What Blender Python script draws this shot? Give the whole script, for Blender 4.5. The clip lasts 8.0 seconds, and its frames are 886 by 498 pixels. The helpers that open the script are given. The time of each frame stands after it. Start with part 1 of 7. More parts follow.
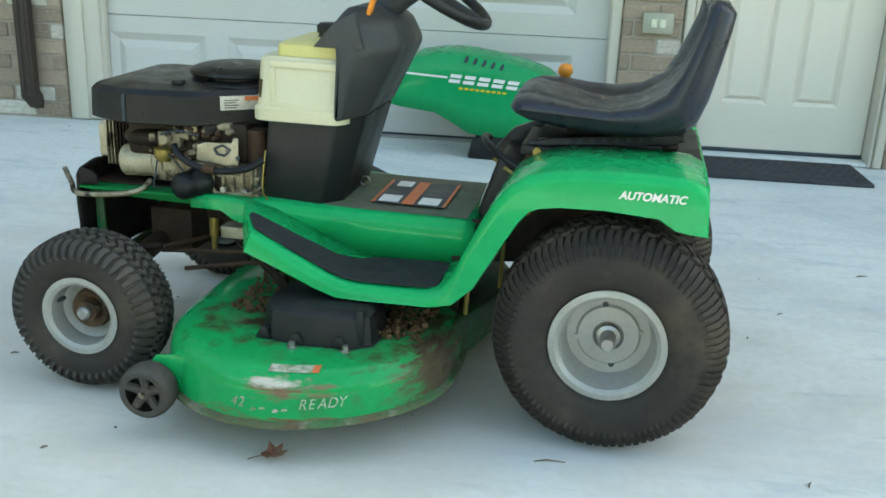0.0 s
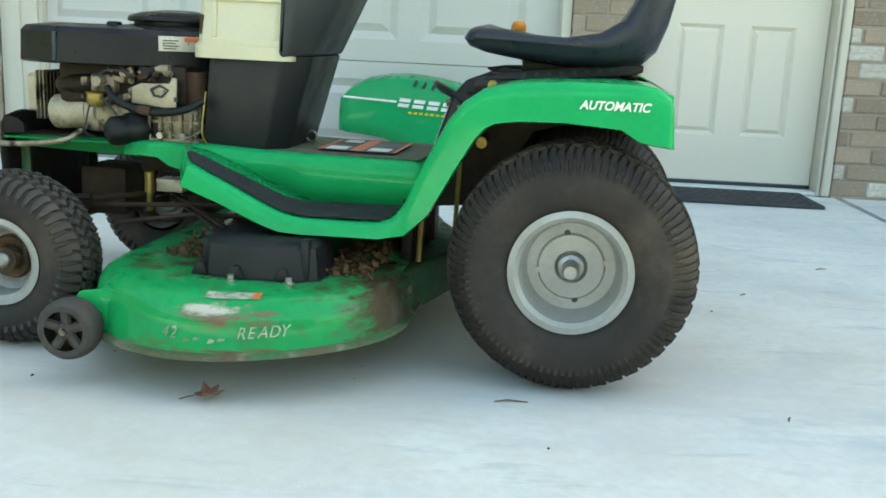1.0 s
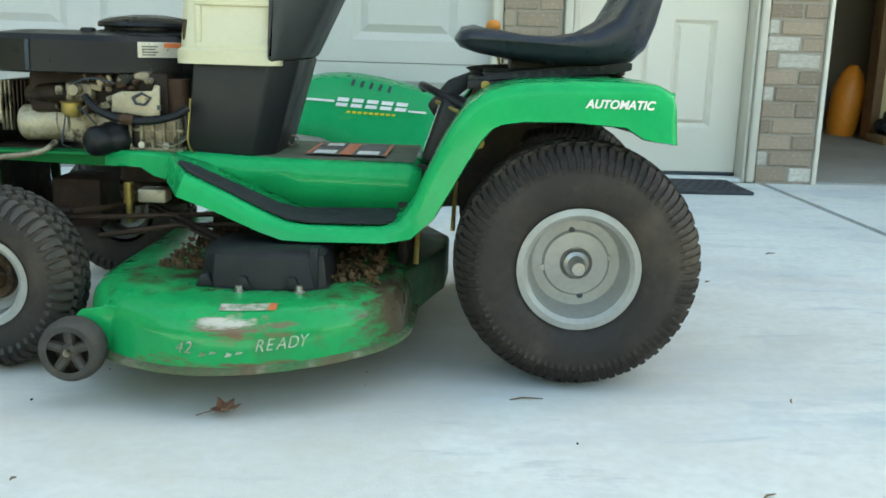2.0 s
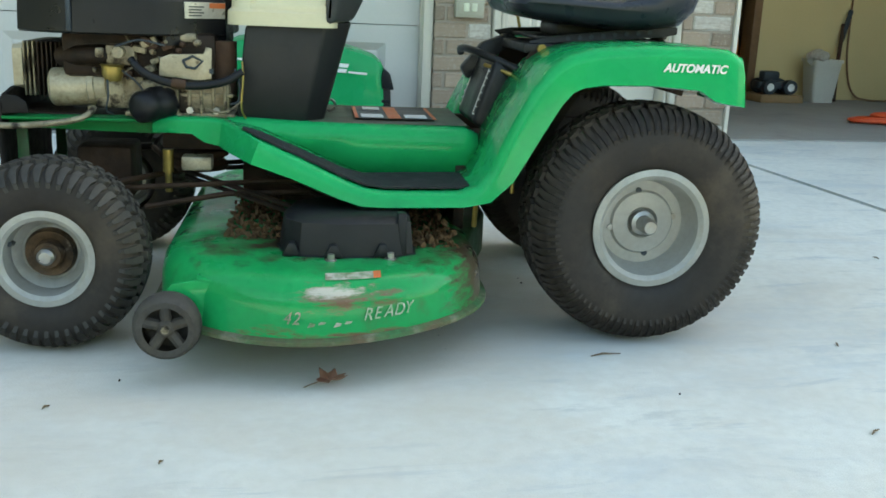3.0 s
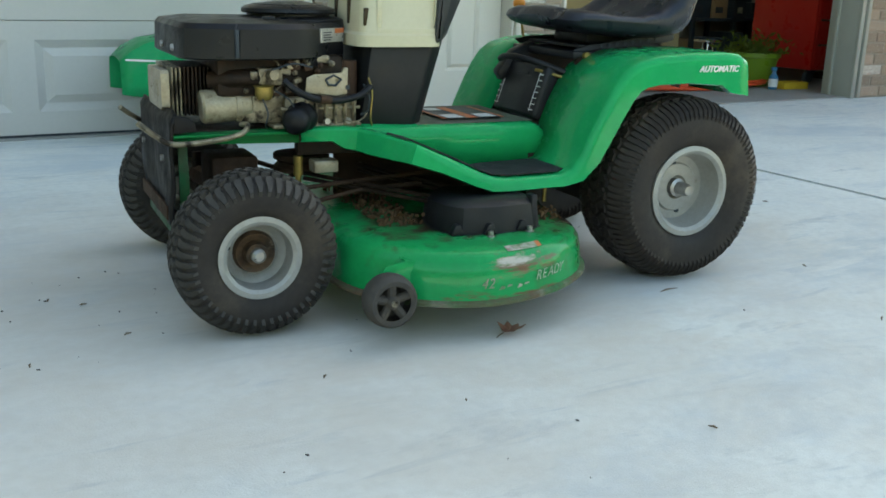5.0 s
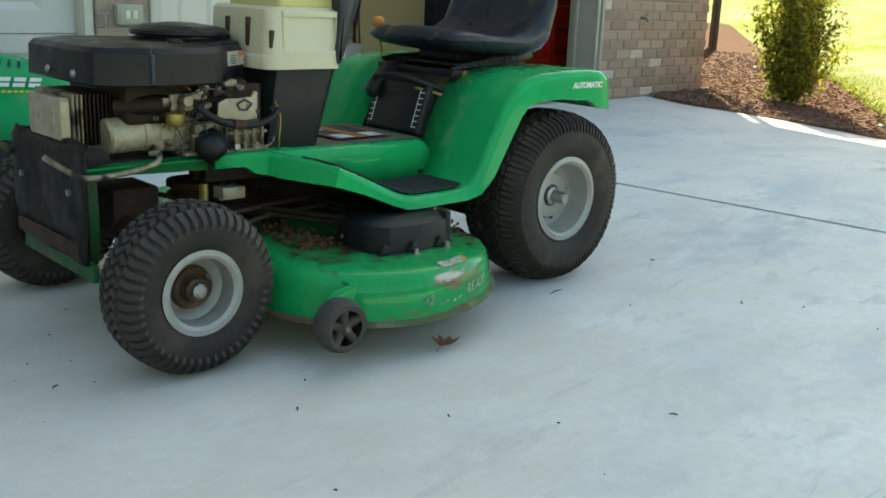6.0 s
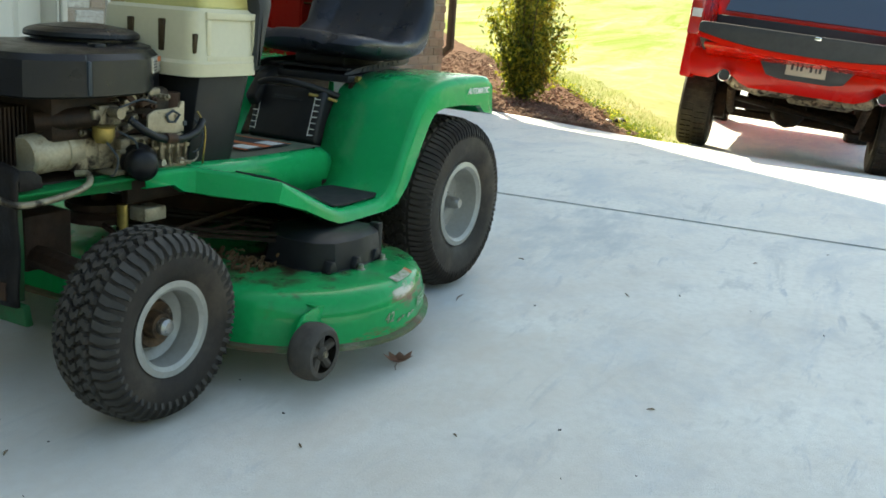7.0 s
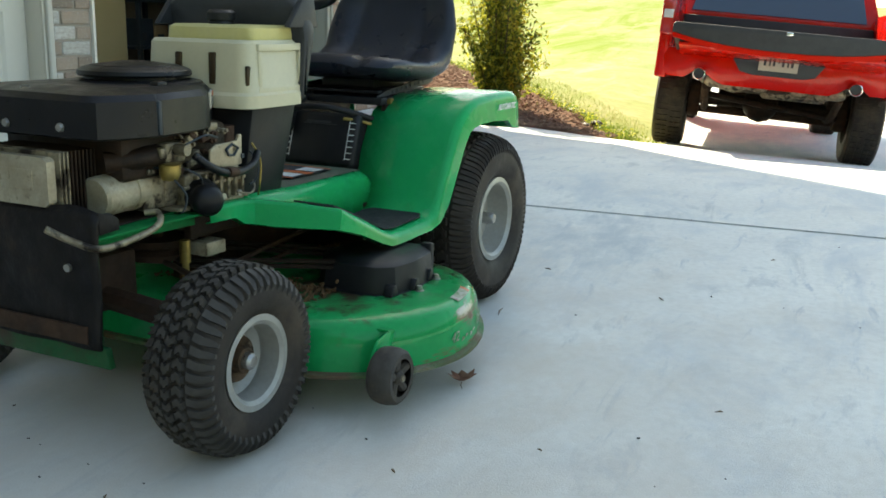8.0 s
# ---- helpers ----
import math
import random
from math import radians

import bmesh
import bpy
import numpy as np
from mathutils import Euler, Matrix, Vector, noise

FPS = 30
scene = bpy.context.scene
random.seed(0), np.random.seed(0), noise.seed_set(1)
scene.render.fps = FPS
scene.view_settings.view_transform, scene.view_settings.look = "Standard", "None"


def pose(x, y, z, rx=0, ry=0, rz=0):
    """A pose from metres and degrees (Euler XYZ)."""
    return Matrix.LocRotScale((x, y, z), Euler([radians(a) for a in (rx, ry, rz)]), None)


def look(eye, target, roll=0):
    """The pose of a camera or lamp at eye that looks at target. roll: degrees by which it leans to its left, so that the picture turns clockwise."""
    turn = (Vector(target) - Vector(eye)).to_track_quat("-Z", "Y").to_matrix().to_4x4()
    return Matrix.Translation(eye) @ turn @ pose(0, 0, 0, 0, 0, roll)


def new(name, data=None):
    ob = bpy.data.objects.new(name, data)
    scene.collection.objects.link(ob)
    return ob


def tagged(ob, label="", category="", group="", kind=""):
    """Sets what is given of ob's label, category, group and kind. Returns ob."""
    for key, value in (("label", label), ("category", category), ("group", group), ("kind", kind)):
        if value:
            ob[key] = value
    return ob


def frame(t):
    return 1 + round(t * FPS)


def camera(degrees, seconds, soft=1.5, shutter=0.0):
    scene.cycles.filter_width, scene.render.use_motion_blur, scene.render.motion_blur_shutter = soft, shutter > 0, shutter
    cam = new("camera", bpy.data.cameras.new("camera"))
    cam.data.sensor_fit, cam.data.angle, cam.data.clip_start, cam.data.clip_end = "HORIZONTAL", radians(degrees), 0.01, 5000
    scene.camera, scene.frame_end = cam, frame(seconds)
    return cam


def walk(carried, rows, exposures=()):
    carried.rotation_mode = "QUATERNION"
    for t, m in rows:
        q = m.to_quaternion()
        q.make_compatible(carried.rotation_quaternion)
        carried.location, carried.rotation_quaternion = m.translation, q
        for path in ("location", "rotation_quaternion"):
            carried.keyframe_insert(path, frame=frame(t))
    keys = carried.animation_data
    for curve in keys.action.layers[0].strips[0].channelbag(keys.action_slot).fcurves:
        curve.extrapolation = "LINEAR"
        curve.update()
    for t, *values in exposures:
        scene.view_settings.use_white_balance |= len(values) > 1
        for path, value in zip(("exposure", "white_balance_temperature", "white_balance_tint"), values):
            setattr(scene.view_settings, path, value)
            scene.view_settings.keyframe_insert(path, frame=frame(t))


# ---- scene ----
cam = camera(49.1, 8.0, soft=1.7)
PATH = [
    (0, (-0.192, -2.325, 1.084), (-0.387, -0.44, 0.442), 2.3),
    (0.5, (-0.203, -2.295, 0.774), (-0.34, -0.357, 0.298), 3.0),
    (1, (-0.189, -2.297, 0.695), (-0.291, -0.346, 0.265), 2.7),
    (1.5, (-0.244, -2.301, 0.698), (-0.26, -0.352, 0.249), 3.2),
    (1.7, (-0.31, -2.3, 0.707), (-0.309, -0.343, 0.297), 2.7),
    (2.8, (-0.777, -2.262, 0.684), (-0.299, -0.398, 0.141), 1.5),
    (3, (-0.902, -2.247, 0.697), (-0.461, -0.362, 0.194), 2.5),
    (3.5, (-1.196, -2.3, 0.738), (-0.563, -0.465, 0.255), 3.7),
    (4, (-1.477, -2.346, 0.767), (-0.835, -0.537, 0.205), 2.4),
    (4.5, (-1.715, -2.346, 0.779), (-0.919, -0.607, 0.194), 2.1),
    (4.7, (-1.811, -2.346, 0.784), (-0.932, -0.635, 0.233), 2.0),
    (5.8, (-2.265, -2.124, 0.795), (-0.953, -0.714, 0.256), 1.9),
    (6, (-2.361, -2.036, 0.817), (-0.921, -0.745, 0.309), 2.4),
    (6.5, (-2.522, -1.786, 0.824), (-0.868, -0.763, 0.359), 2.4),
    (7, (-2.639, -1.503, 0.812), (-0.857, -0.735, 0.327), 4.0),
    (7.5, (-2.759, -1.296, 0.836), (-0.928, -0.648, 0.362), 1.2),
    (8, (-2.741, -1.303, 0.831), (-0.925, -0.605, 0.366), 1.3),
]
EXPOSURE = [(0, 2.28, 8700, -5), (0.5, 2.36, 8800, -5), (1.0, 2.4, 8900, -5), (1.7, 2.4, 8900, -5), (3.0, 2.22, 8850, -4), (3.5, 2.26, 8800, -3), (4.5, 2.08, 8600, -2), (6.0, 1.76, 8700, -4), (7.0, 1.74, 8500, -2), (8, 1.68, 8500, -1)]
walk(cam, [(t, look(eye, target, roll)) for t, eye, target, roll in PATH], EXPOSURE)

# ---- sky and sun: the house keeps the drive in open shade, the sun stands behind it ----
SUN_AZ, SUN_EL = 50.0, 42.0          # degrees from +y towards +x, and above the horizon
world = bpy.data.worlds.new("sky")
scene.world = world
world.use_nodes = True
wn = world.node_tree.nodes
sky = wn.new("ShaderNodeTexSky")
sky.sky_type = "NISHITA"
sky.sun_disc = False
sky.sun_elevation, sky.sun_rotation = radians(SUN_EL), radians(SUN_AZ)
world.node_tree.links.new(sky.outputs["Color"], wn["Background"].inputs["Color"])
wn["Background"].inputs["Strength"].default_value = 0.15
sun = new("sun", bpy.data.lights.new("sun", "SUN"))
sun.data.energy, sun.data.angle, sun.data.color = 5.0, radians(0.55), (1.0, 0.95, 0.87)
_a, _e = radians(SUN_AZ), radians(SUN_EL)
sun.matrix_world = look((math.sin(_a) * math.cos(_e) * 30, math.cos(_a) * math.cos(_e) * 30, math.sin(_e) * 30), (0, 0, 0))


# ---- materials ----
def material(name, base, rough=0.5, metal=0.0, second=None, scale=6.0, amount=0.5, fine=60.0, fine_amount=0.15, bump=0.0,
             bump_scale=120.0, dirt=None, dirt_scale=3.0, dirt_from=0.55, dirt_to=0.75, vary=0.0, coat=0.0, coord="Object", rough_vary=0.12,
             sheen=0.0, streak=(), spec=0.35, wear_shade=()):
    """Procedural surface: base mixed with a second tone in broad patches, fine grain, dirt patches and fine relief."""
    m = bpy.data.materials.new(name)
    m.use_nodes = True
    nt = m.node_tree
    n, l = nt.nodes, nt.links
    b = n["Principled BSDF"]
    tc = n.new("ShaderNodeTexCoord")
    src = tc.outputs[coord]

    def noise_of(sc, detail=4.0, rough_=0.55):
        t = n.new("ShaderNodeTexNoise")
        t.inputs["Scale"].default_value, t.inputs["Detail"].default_value, t.inputs["Roughness"].default_value = sc, detail, rough_
        l.new(src, t.inputs["Vector"])
        return t.outputs["Fac"]

    def ramp(fac, lo, hi):
        r = n.new("ShaderNodeMapRange")
        r.inputs["From Min"].default_value, r.inputs["From Max"].default_value = lo, hi
        l.new(fac, r.inputs["Value"])
        return r.outputs["Result"]

    def mix(fac, a, c, kind="MIX"):
        x = n.new("ShaderNodeMix")
        x.data_type, x.blend_type = "RGBA", kind
        for sock, val in ((x.inputs[0], fac), (x.inputs[6], a), (x.inputs[7], c)):
            if hasattr(val, "is_linked"):
                l.new(val, sock)
            else:
                sock.default_value = val if not isinstance(val, tuple) else (*val, 1.0)
        return x.outputs[2]

    def scaled(fac, k):
        x = n.new("ShaderNodeMath")
        x.operation = "MULTIPLY"
        l.new(fac, x.inputs[0])
        x.inputs[1].default_value = k
        return x.outputs[0]

    second = second or tuple(v * 0.7 for v in base)
    col = mix(scaled(ramp(noise_of(scale), 0.35, 0.7), amount), base, second)
    col = mix(scaled(ramp(noise_of(fine, 3.0), 0.4, 0.75), fine_amount), col, tuple(v * 0.45 for v in base))
    if vary:
        oi = n.new("ShaderNodeObjectInfo")
        hs = n.new("ShaderNodeHueSaturation")
        l.new(ramp(oi.outputs["Random"], 0.0, 1.0), hs.inputs["Value"])
        hs.inputs["Value"].default_value = 1.0
        mr = n.new("ShaderNodeMapRange")
        mr.inputs["To Min"].default_value, mr.inputs["To Max"].default_value = 1 - vary, 1 + vary
        l.new(oi.outputs["Random"], mr.inputs["Value"])
        l.new(mr.outputs["Result"], hs.inputs["Value"])
        l.new(col, hs.inputs["Color"])
        col = hs.outputs["Color"]
    if dirt:
        col = mix(ramp(noise_of(dirt_scale, 8.0, 0.68), dirt_from, dirt_to), col, dirt)
    for tint, sx, sy, lo, hi in streak:
        mp = n.new("ShaderNodeMapping")
        mp.inputs["Scale"].default_value = (sx, sy, 1.0)
        mp.inputs["Rotation"].default_value = (0, 0, 0.25)
        l.new(src, mp.inputs["Vector"])
        st = n.new("ShaderNodeTexNoise")
        st.inputs["Scale"].default_value, st.inputs["Detail"].default_value, st.inputs["Roughness"].default_value = 1.0, 9.0, 0.72
        st.inputs["Distortion"].default_value = 0.6
        l.new(mp.outputs["Vector"], st.inputs["Vector"])
        col = mix(ramp(st.outputs["Fac"], lo, hi), col, tint)
    l.new(col, b.inputs["Base Color"])
    r = n.new("ShaderNodeMapRange")
    r.inputs["From Min"].default_value, r.inputs["From Max"].default_value = 0.3, 0.7
    r.inputs["To Min"].default_value, r.inputs["To Max"].default_value = max(0.02, rough - rough_vary), min(1.0, rough + rough_vary)
    l.new(noise_of(scale * 2.3), r.inputs["Value"])
    l.new(r.outputs["Result"], b.inputs["Roughness"])
    if wear_shade:
        # worn places, and shade painted on the concrete: a soft oval broken up by streaky noise, primer white inside
        # rust brown
        for centre, size, tint, lo, hi, grain in wear_shade:
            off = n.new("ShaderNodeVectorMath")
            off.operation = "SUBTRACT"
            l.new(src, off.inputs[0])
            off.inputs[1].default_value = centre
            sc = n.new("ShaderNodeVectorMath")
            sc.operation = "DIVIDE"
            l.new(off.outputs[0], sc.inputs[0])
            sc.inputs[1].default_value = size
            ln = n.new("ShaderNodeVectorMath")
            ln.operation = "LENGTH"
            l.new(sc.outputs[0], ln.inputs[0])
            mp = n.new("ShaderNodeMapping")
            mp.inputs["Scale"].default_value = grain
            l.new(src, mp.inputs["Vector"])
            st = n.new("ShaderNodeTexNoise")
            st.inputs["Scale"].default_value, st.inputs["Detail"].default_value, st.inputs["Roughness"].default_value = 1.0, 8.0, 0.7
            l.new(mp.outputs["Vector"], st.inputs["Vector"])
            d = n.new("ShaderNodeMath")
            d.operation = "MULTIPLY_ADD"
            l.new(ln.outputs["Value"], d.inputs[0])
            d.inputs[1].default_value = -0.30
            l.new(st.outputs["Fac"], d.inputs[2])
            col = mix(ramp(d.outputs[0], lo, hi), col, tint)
        l.new(col, b.inputs["Base Color"])
    b.inputs["Metallic"].default_value = metal
    b.inputs["Specular IOR Level"].default_value = spec
    b.inputs["Coat Weight"].default_value = coat
    b.inputs["Coat Roughness"].default_value = 0.07
    b.inputs["Sheen Weight"].default_value = sheen
    if bump:
        bp = n.new("ShaderNodeBump")
        bp.inputs["Strength"].default_value, bp.inputs["Distance"].default_value = min(1.0, bump), 0.004
        l.new(noise_of(bump_scale, 6.0), bp.inputs["Height"])
        l.new(bp.outputs["Normal"], b.inputs["Normal"])
    return m


FINE = (14.0, 14.0, 60.0)
GREEN = material("green_paint", (0.0, 0.35, 0.106), 0.27, 0.0, (0.0, 0.26, 0.092), 7, 0.5, 90, 0.06, 0.03, 200, (0.05, 0.16, 0.05), 5, 0.64, 0.92, coat=0.24, spec=0.06)
GREEN_WORN = material("worn_green_paint", (0.0, 0.33, 0.094), 0.32, 0.0, (0.002, 0.22, 0.062), 6, 0.6, 70, 0.15, 0.05, 160, (0.07, 0.10, 0.04), 7, 0.58, 0.82, coat=0.34, spec=0.06,
                      wear_shade=(((-0.63, -0.65, 0.163), (0.17, 0.10, 0.036), (0.19, 0.11, 0.07), 0.31, 0.45, FINE), ((-0.645, -0.65, 0.174), (0.095, 0.08, 0.017), (0.52, 0.47, 0.40), 0.30, 0.46, FINE),
                              ((-0.76, -0.65, 0.105), (0.07, 0.08, 0.020), (0.13, 0.11, 0.05), 0.34, 0.50, FINE), ((-0.60, -0.64, 0.096), (0.26, 0.14, 0.012), (0.16, 0.09, 0.055), 0.30, 0.46, FINE),
                              ((-0.345, -0.42, 0.14), (0.085, 0.20, 0.14), (0.095, 0.072, 0.045), 0.14, 0.34, FINE), ((-0.62, -0.36, 0.204), (0.28, 0.16, 0.04), (0.055, 0.03, 0.018), 0.14, 0.34, FINE)))
LIP = material("scraped_rusty_lip", (0.15, 0.085, 0.055), 0.7, 0.0, (0.02, 0.20, 0.07), 9, 0.9, 90, 0.4, 0.3, 160, (0.30, 0.24, 0.19), 14, 0.55, 0.7)
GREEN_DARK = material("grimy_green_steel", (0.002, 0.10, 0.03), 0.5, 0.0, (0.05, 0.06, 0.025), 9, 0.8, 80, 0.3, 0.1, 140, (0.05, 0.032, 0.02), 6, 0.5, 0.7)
GREEN_HOOD = material("hood_green", (0.0, 0.30, 0.102), 0.3, 0.0, (0.002, 0.26, 0.082), 5, 0.4, 90, 0.05, coat=0.25, spec=0.06)
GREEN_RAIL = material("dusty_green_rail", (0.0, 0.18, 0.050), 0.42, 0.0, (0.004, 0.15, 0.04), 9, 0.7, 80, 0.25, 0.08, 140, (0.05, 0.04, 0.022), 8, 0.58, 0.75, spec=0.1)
PLATFORM = material("dirty_platform", (0.10, 0.14, 0.09), 0.75, 0.0, (0.13, 0.11, 0.085), 9, 0.9, 60, 0.4, 0.2, 200, (0.02, 0.16, 0.04), 7, 0.6, 0.75)
BLACK = material("black_plastic", (0.0085, 0.009, 0.0105), 0.46, 0.0, (0.018, 0.018, 0.020), 6, 0.7, 90, 0.2, 0.12, 260, (0.06, 0.05, 0.04), 5, 0.62, 0.92, spec=0.3)
SHROUD = material("engine_shroud", (0.005, 0.0055, 0.0075), 0.36, 0.0, (0.013, 0.0125, 0.014), 7, 0.6, 110, 0.2, 0.2, 320, (0.022, 0.018, 0.015), 6, 0.62, 0.9, spec=0.26)
GREYBLACK = material("dash_plastic", (0.026, 0.028, 0.032), 0.52, 0.0, (0.06, 0.06, 0.062), 5, 0.6, 110, 0.2, 0.12, 320, (0.11, 0.10, 0.09), 4, 0.6, 0.85)
SEAT = material("seat_vinyl", (0.014, 0.018, 0.030), 0.34, 0.0, (0.03, 0.033, 0.042), 8, 0.5, 150, 0.15, 0.18, 300, (0.07, 0.06, 0.05), 5, 0.62, 0.82)
RUBBER = material("tyre_rubber", (0.024, 0.0195, 0.0175), 0.66, 0.0, (0.058, 0.042, 0.031), 7, 0.8, 80, 0.3, 0.15, 180, (0.11, 0.082, 0.058), 6, 0.50, 0.86, spec=0.3)
LUG = material("scuffed_lug_rubber", (0.062, 0.055, 0.049), 0.68, 0.0, (0.030, 0.025, 0.022), 10, 0.8, 90, 0.3, 0.15, 180, (0.095, 0.075, 0.055), 7, 0.50, 0.82, spec=0.3)
RUBBER_DUSTY = material("dusty_wheel_rubber", (0.075, 0.066, 0.058), 0.8, 0.0, (0.035, 0.030, 0.027), 14, 0.8, 90, 0.3, 0.15, 180, (0.14, 0.11, 0.08), 9, 0.50, 0.80, spec=0.25)
PAD = material("rubber_foot_pad", (0.022, 0.024, 0.027), 0.75, 0.0, None, 12, 0.5, 260, 0.5, 0.8, 420)
RIM = material("galvanised_rim", (0.37, 0.36, 0.335), 0.4, 0.25, (0.27, 0.245, 0.205), 9, 0.6, 90, 0.2, 0.05, 200, (0.20, 0.13, 0.08), 8, 0.62, 0.8)
RIM_RUST = material("rusty_hub", (0.13, 0.075, 0.04), 0.65, 0.3, (0.022, 0.017, 0.014), 30, 1.0, 90, 0.4, 0.4, 180, (0.30, 0.26, 0.21), 24, 0.58, 0.7)
STEEL = material("dull_steel", (0.42, 0.41, 0.39), 0.38, 0.85, (0.25, 0.21, 0.17), 20, 0.7, 120, 0.3)
RUST = material("rusty_steel", (0.075, 0.038, 0.022), 0.75, 0.25, (0.03, 0.019, 0.014), 14, 0.9, 90, 0.4, 0.4, 160)
GREASE = material("greasy_black", (0.012, 0.008, 0.006), 0.5, 0.0, (0.045, 0.024, 0.014), 20, 0.8, 120, 0.4, 0.3, 160, spec=0.18)
ALU = material("dirty_aluminium", (0.36, 0.31, 0.22), 0.42, 0.4, (0.13, 0.09, 0.055), 26, 0.9, 160, 0.5, 0.25, 220, (0.022, 0.015, 0.010), 22, 0.49, 0.60)
CREAM_METAL = material("cream_engine_part", (0.45, 0.39, 0.285), 0.36, 0.2, (0.24, 0.18, 0.11), 16, 0.7, 150, 0.4, 0.15, 220, (0.075, 0.045, 0.024), 18, 0.57, 0.70)
BRASS = material("dull_brass", (0.42, 0.30, 0.09), 0.4, 0.7, (0.2, 0.14, 0.05), 30, 0.6, 160, 0.3)
TANK = material("milky_tank", (0.57, 0.52, 0.37), 0.42, 0.0, (0.50, 0.45, 0.30), 5, 0.5, 90, 0.08, 0.04, 200, (0.36, 0.32, 0.21), 6, 0.66, 0.85)
SLOT = material("slot_shadow", (0.045, 0.026, 0.008), 0.7, 0.0, (0.02, 0.012, 0.006), 30, 0.7)
TANK_LID = material("yellowed_tank_top", (0.56, 0.49, 0.19), 0.4, 0.0, (0.52, 0.46, 0.26), 7, 0.6, 90, 0.1)
ORANGE = material("orange_knob", (0.80, 0.26, 0.03), 0.4, 0.0, (0.55, 0.22, 0.06), 30, 0.4)
DECAL_W = material("white_decal", (0.78, 0.78, 0.76), 0.5, 0.0, (0.62, 0.62, 0.6), 30, 0.5, 200, 0.2)
SILVER = material("silver_foil_label", (0.52, 0.50, 0.46), 0.35, 0.5, (0.36, 0.34, 0.31), 40, 0.6, 200, 0.3)
DECAL_WORN = material("worn_decal", (0.50, 0.46, 0.39), 0.55, 0.0, (0.09, 0.20, 0.07), 55, 1.0, 160, 0.5, 0.0, 120, (0.16, 0.08, 0.05), 34, 0.54, 0.66)
DECAL_FADED = material("faded_decal", (0.50, 0.54, 0.44), 0.5, 0.0, (0.10, 0.32, 0.12), 90, 1.0, 220, 0.4)
DECAL_Y = material("yellow_decal", (0.62, 0.50, 0.03), 0.5)
DECAL_O = material("orange_decal", (0.62, 0.14, 0.04), 0.5, 0.0, (0.4, 0.16, 0.08), 40, 0.5)
CLIPPINGS = material("dry_grass_clippings", (0.15, 0.078, 0.034), 0.95, 0.0, (0.085, 0.05, 0.028), 30, 0.8, 160, 0.5, 0.8, 150)
# the first two ovals put warm shade and dirt under the tractor into the colour
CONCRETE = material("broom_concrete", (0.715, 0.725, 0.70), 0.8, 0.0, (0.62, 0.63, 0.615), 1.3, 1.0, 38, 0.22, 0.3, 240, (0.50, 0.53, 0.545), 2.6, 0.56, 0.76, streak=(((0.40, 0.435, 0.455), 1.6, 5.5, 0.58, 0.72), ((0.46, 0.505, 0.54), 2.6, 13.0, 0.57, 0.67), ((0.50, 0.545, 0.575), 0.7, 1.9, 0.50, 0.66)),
                    wear_shade=(((-1.1, -0.05, 0.0), (1.25, 0.95, 1.0), (0.56, 0.51, 0.45), -0.05, 0.55, (2.2, 3.0, 1.0)), ((-0.6, -0.3, 0.0), (0.7, 0.5, 1.0), (0.56, 0.49, 0.42), 0.15, 0.60, (3.0, 4.0, 1.0)), ((1.0, -0.55, 0.0), (0.9, 0.35, 1.0), (0.46, 0.50, 0.52), 0.28, 0.50, (4.0, 9.0, 1.0))))
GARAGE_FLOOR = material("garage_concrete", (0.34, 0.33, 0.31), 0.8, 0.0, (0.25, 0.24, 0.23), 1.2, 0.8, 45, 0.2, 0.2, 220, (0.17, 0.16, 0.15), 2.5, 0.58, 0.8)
BRICK = material("tumbled_brick", (0.39, 0.29, 0.215), 0.9, 0.0, (0.29, 0.22, 0.17), 14, 0.7, 90, 0.35, 0.7, 90, (0.52, 0.46, 0.39), 7, 0.55, 0.72, vary=0.22, coord="Generated")
BRICK_W = material("whitewashed_brick", (0.66, 0.62, 0.55), 0.9, 0.0, (0.42, 0.34, 0.27), 5, 0.8, 60, 0.3, 0.6, 90, vary=0.12, coord="Generated")
MORTAR = material("mortar", (0.37, 0.31, 0.25), 0.95, 0.0, (0.33, 0.28, 0.225), 8, 0.7, 90, 0.3, 0.5, 120)
TRIM = material("painted_trim", (0.58, 0.53, 0.45), 0.5, 0.0, (0.53, 0.485, 0.41), 3, 0.5, 90, 0.06)
TRIM_G = material("grey_green_jamb", (0.36, 0.36, 0.31), 0.55, 0.0, (0.31, 0.31, 0.27), 3, 0.5, 90, 0.06)
DOORPAINT = material("door_paint", (0.69, 0.63, 0.54), 0.45, 0.0, (0.66, 0.60, 0.515), 2, 0.5, 60, 0.04)
GARAGEPAINT = material("garage_door_paint", (0.545, 0.52, 0.49), 0.5, 0.0, (0.51, 0.485, 0.46), 2, 0.5, 60, 0.05, 0.06, 180)
DRYWALL = material("cream_drywall", (0.56, 0.44, 0.235), 0.85, 0.0, (0.51, 0.395, 0.21), 2, 0.5, 60, 0.06)
# wall colour darkened to stand in for the garage's deep shade
DARKWALL = material("shade_darkened_wall", (0.24, 0.20, 0.15), 0.85, 0.0, (0.19, 0.16, 0.12), 2, 0.5, 60, 0.1)
WOOD = material("brown_wood", (0.20, 0.11, 0.055), 0.6, 0.0, (0.14, 0.075, 0.04), 9, 0.7, 70, 0.3)
MATRUB = material("rubber_mat", (0.035, 0.037, 0.043), 0.8, 0.0, (0.07, 0.07, 0.075), 9, 0.7, 120, 0.3, 0.5, 300)
OUTLET = material("outlet_cover", (0.40, 0.38, 0.30), 0.5, 0.0, (0.34, 0.32, 0.25), 20, 0.5)
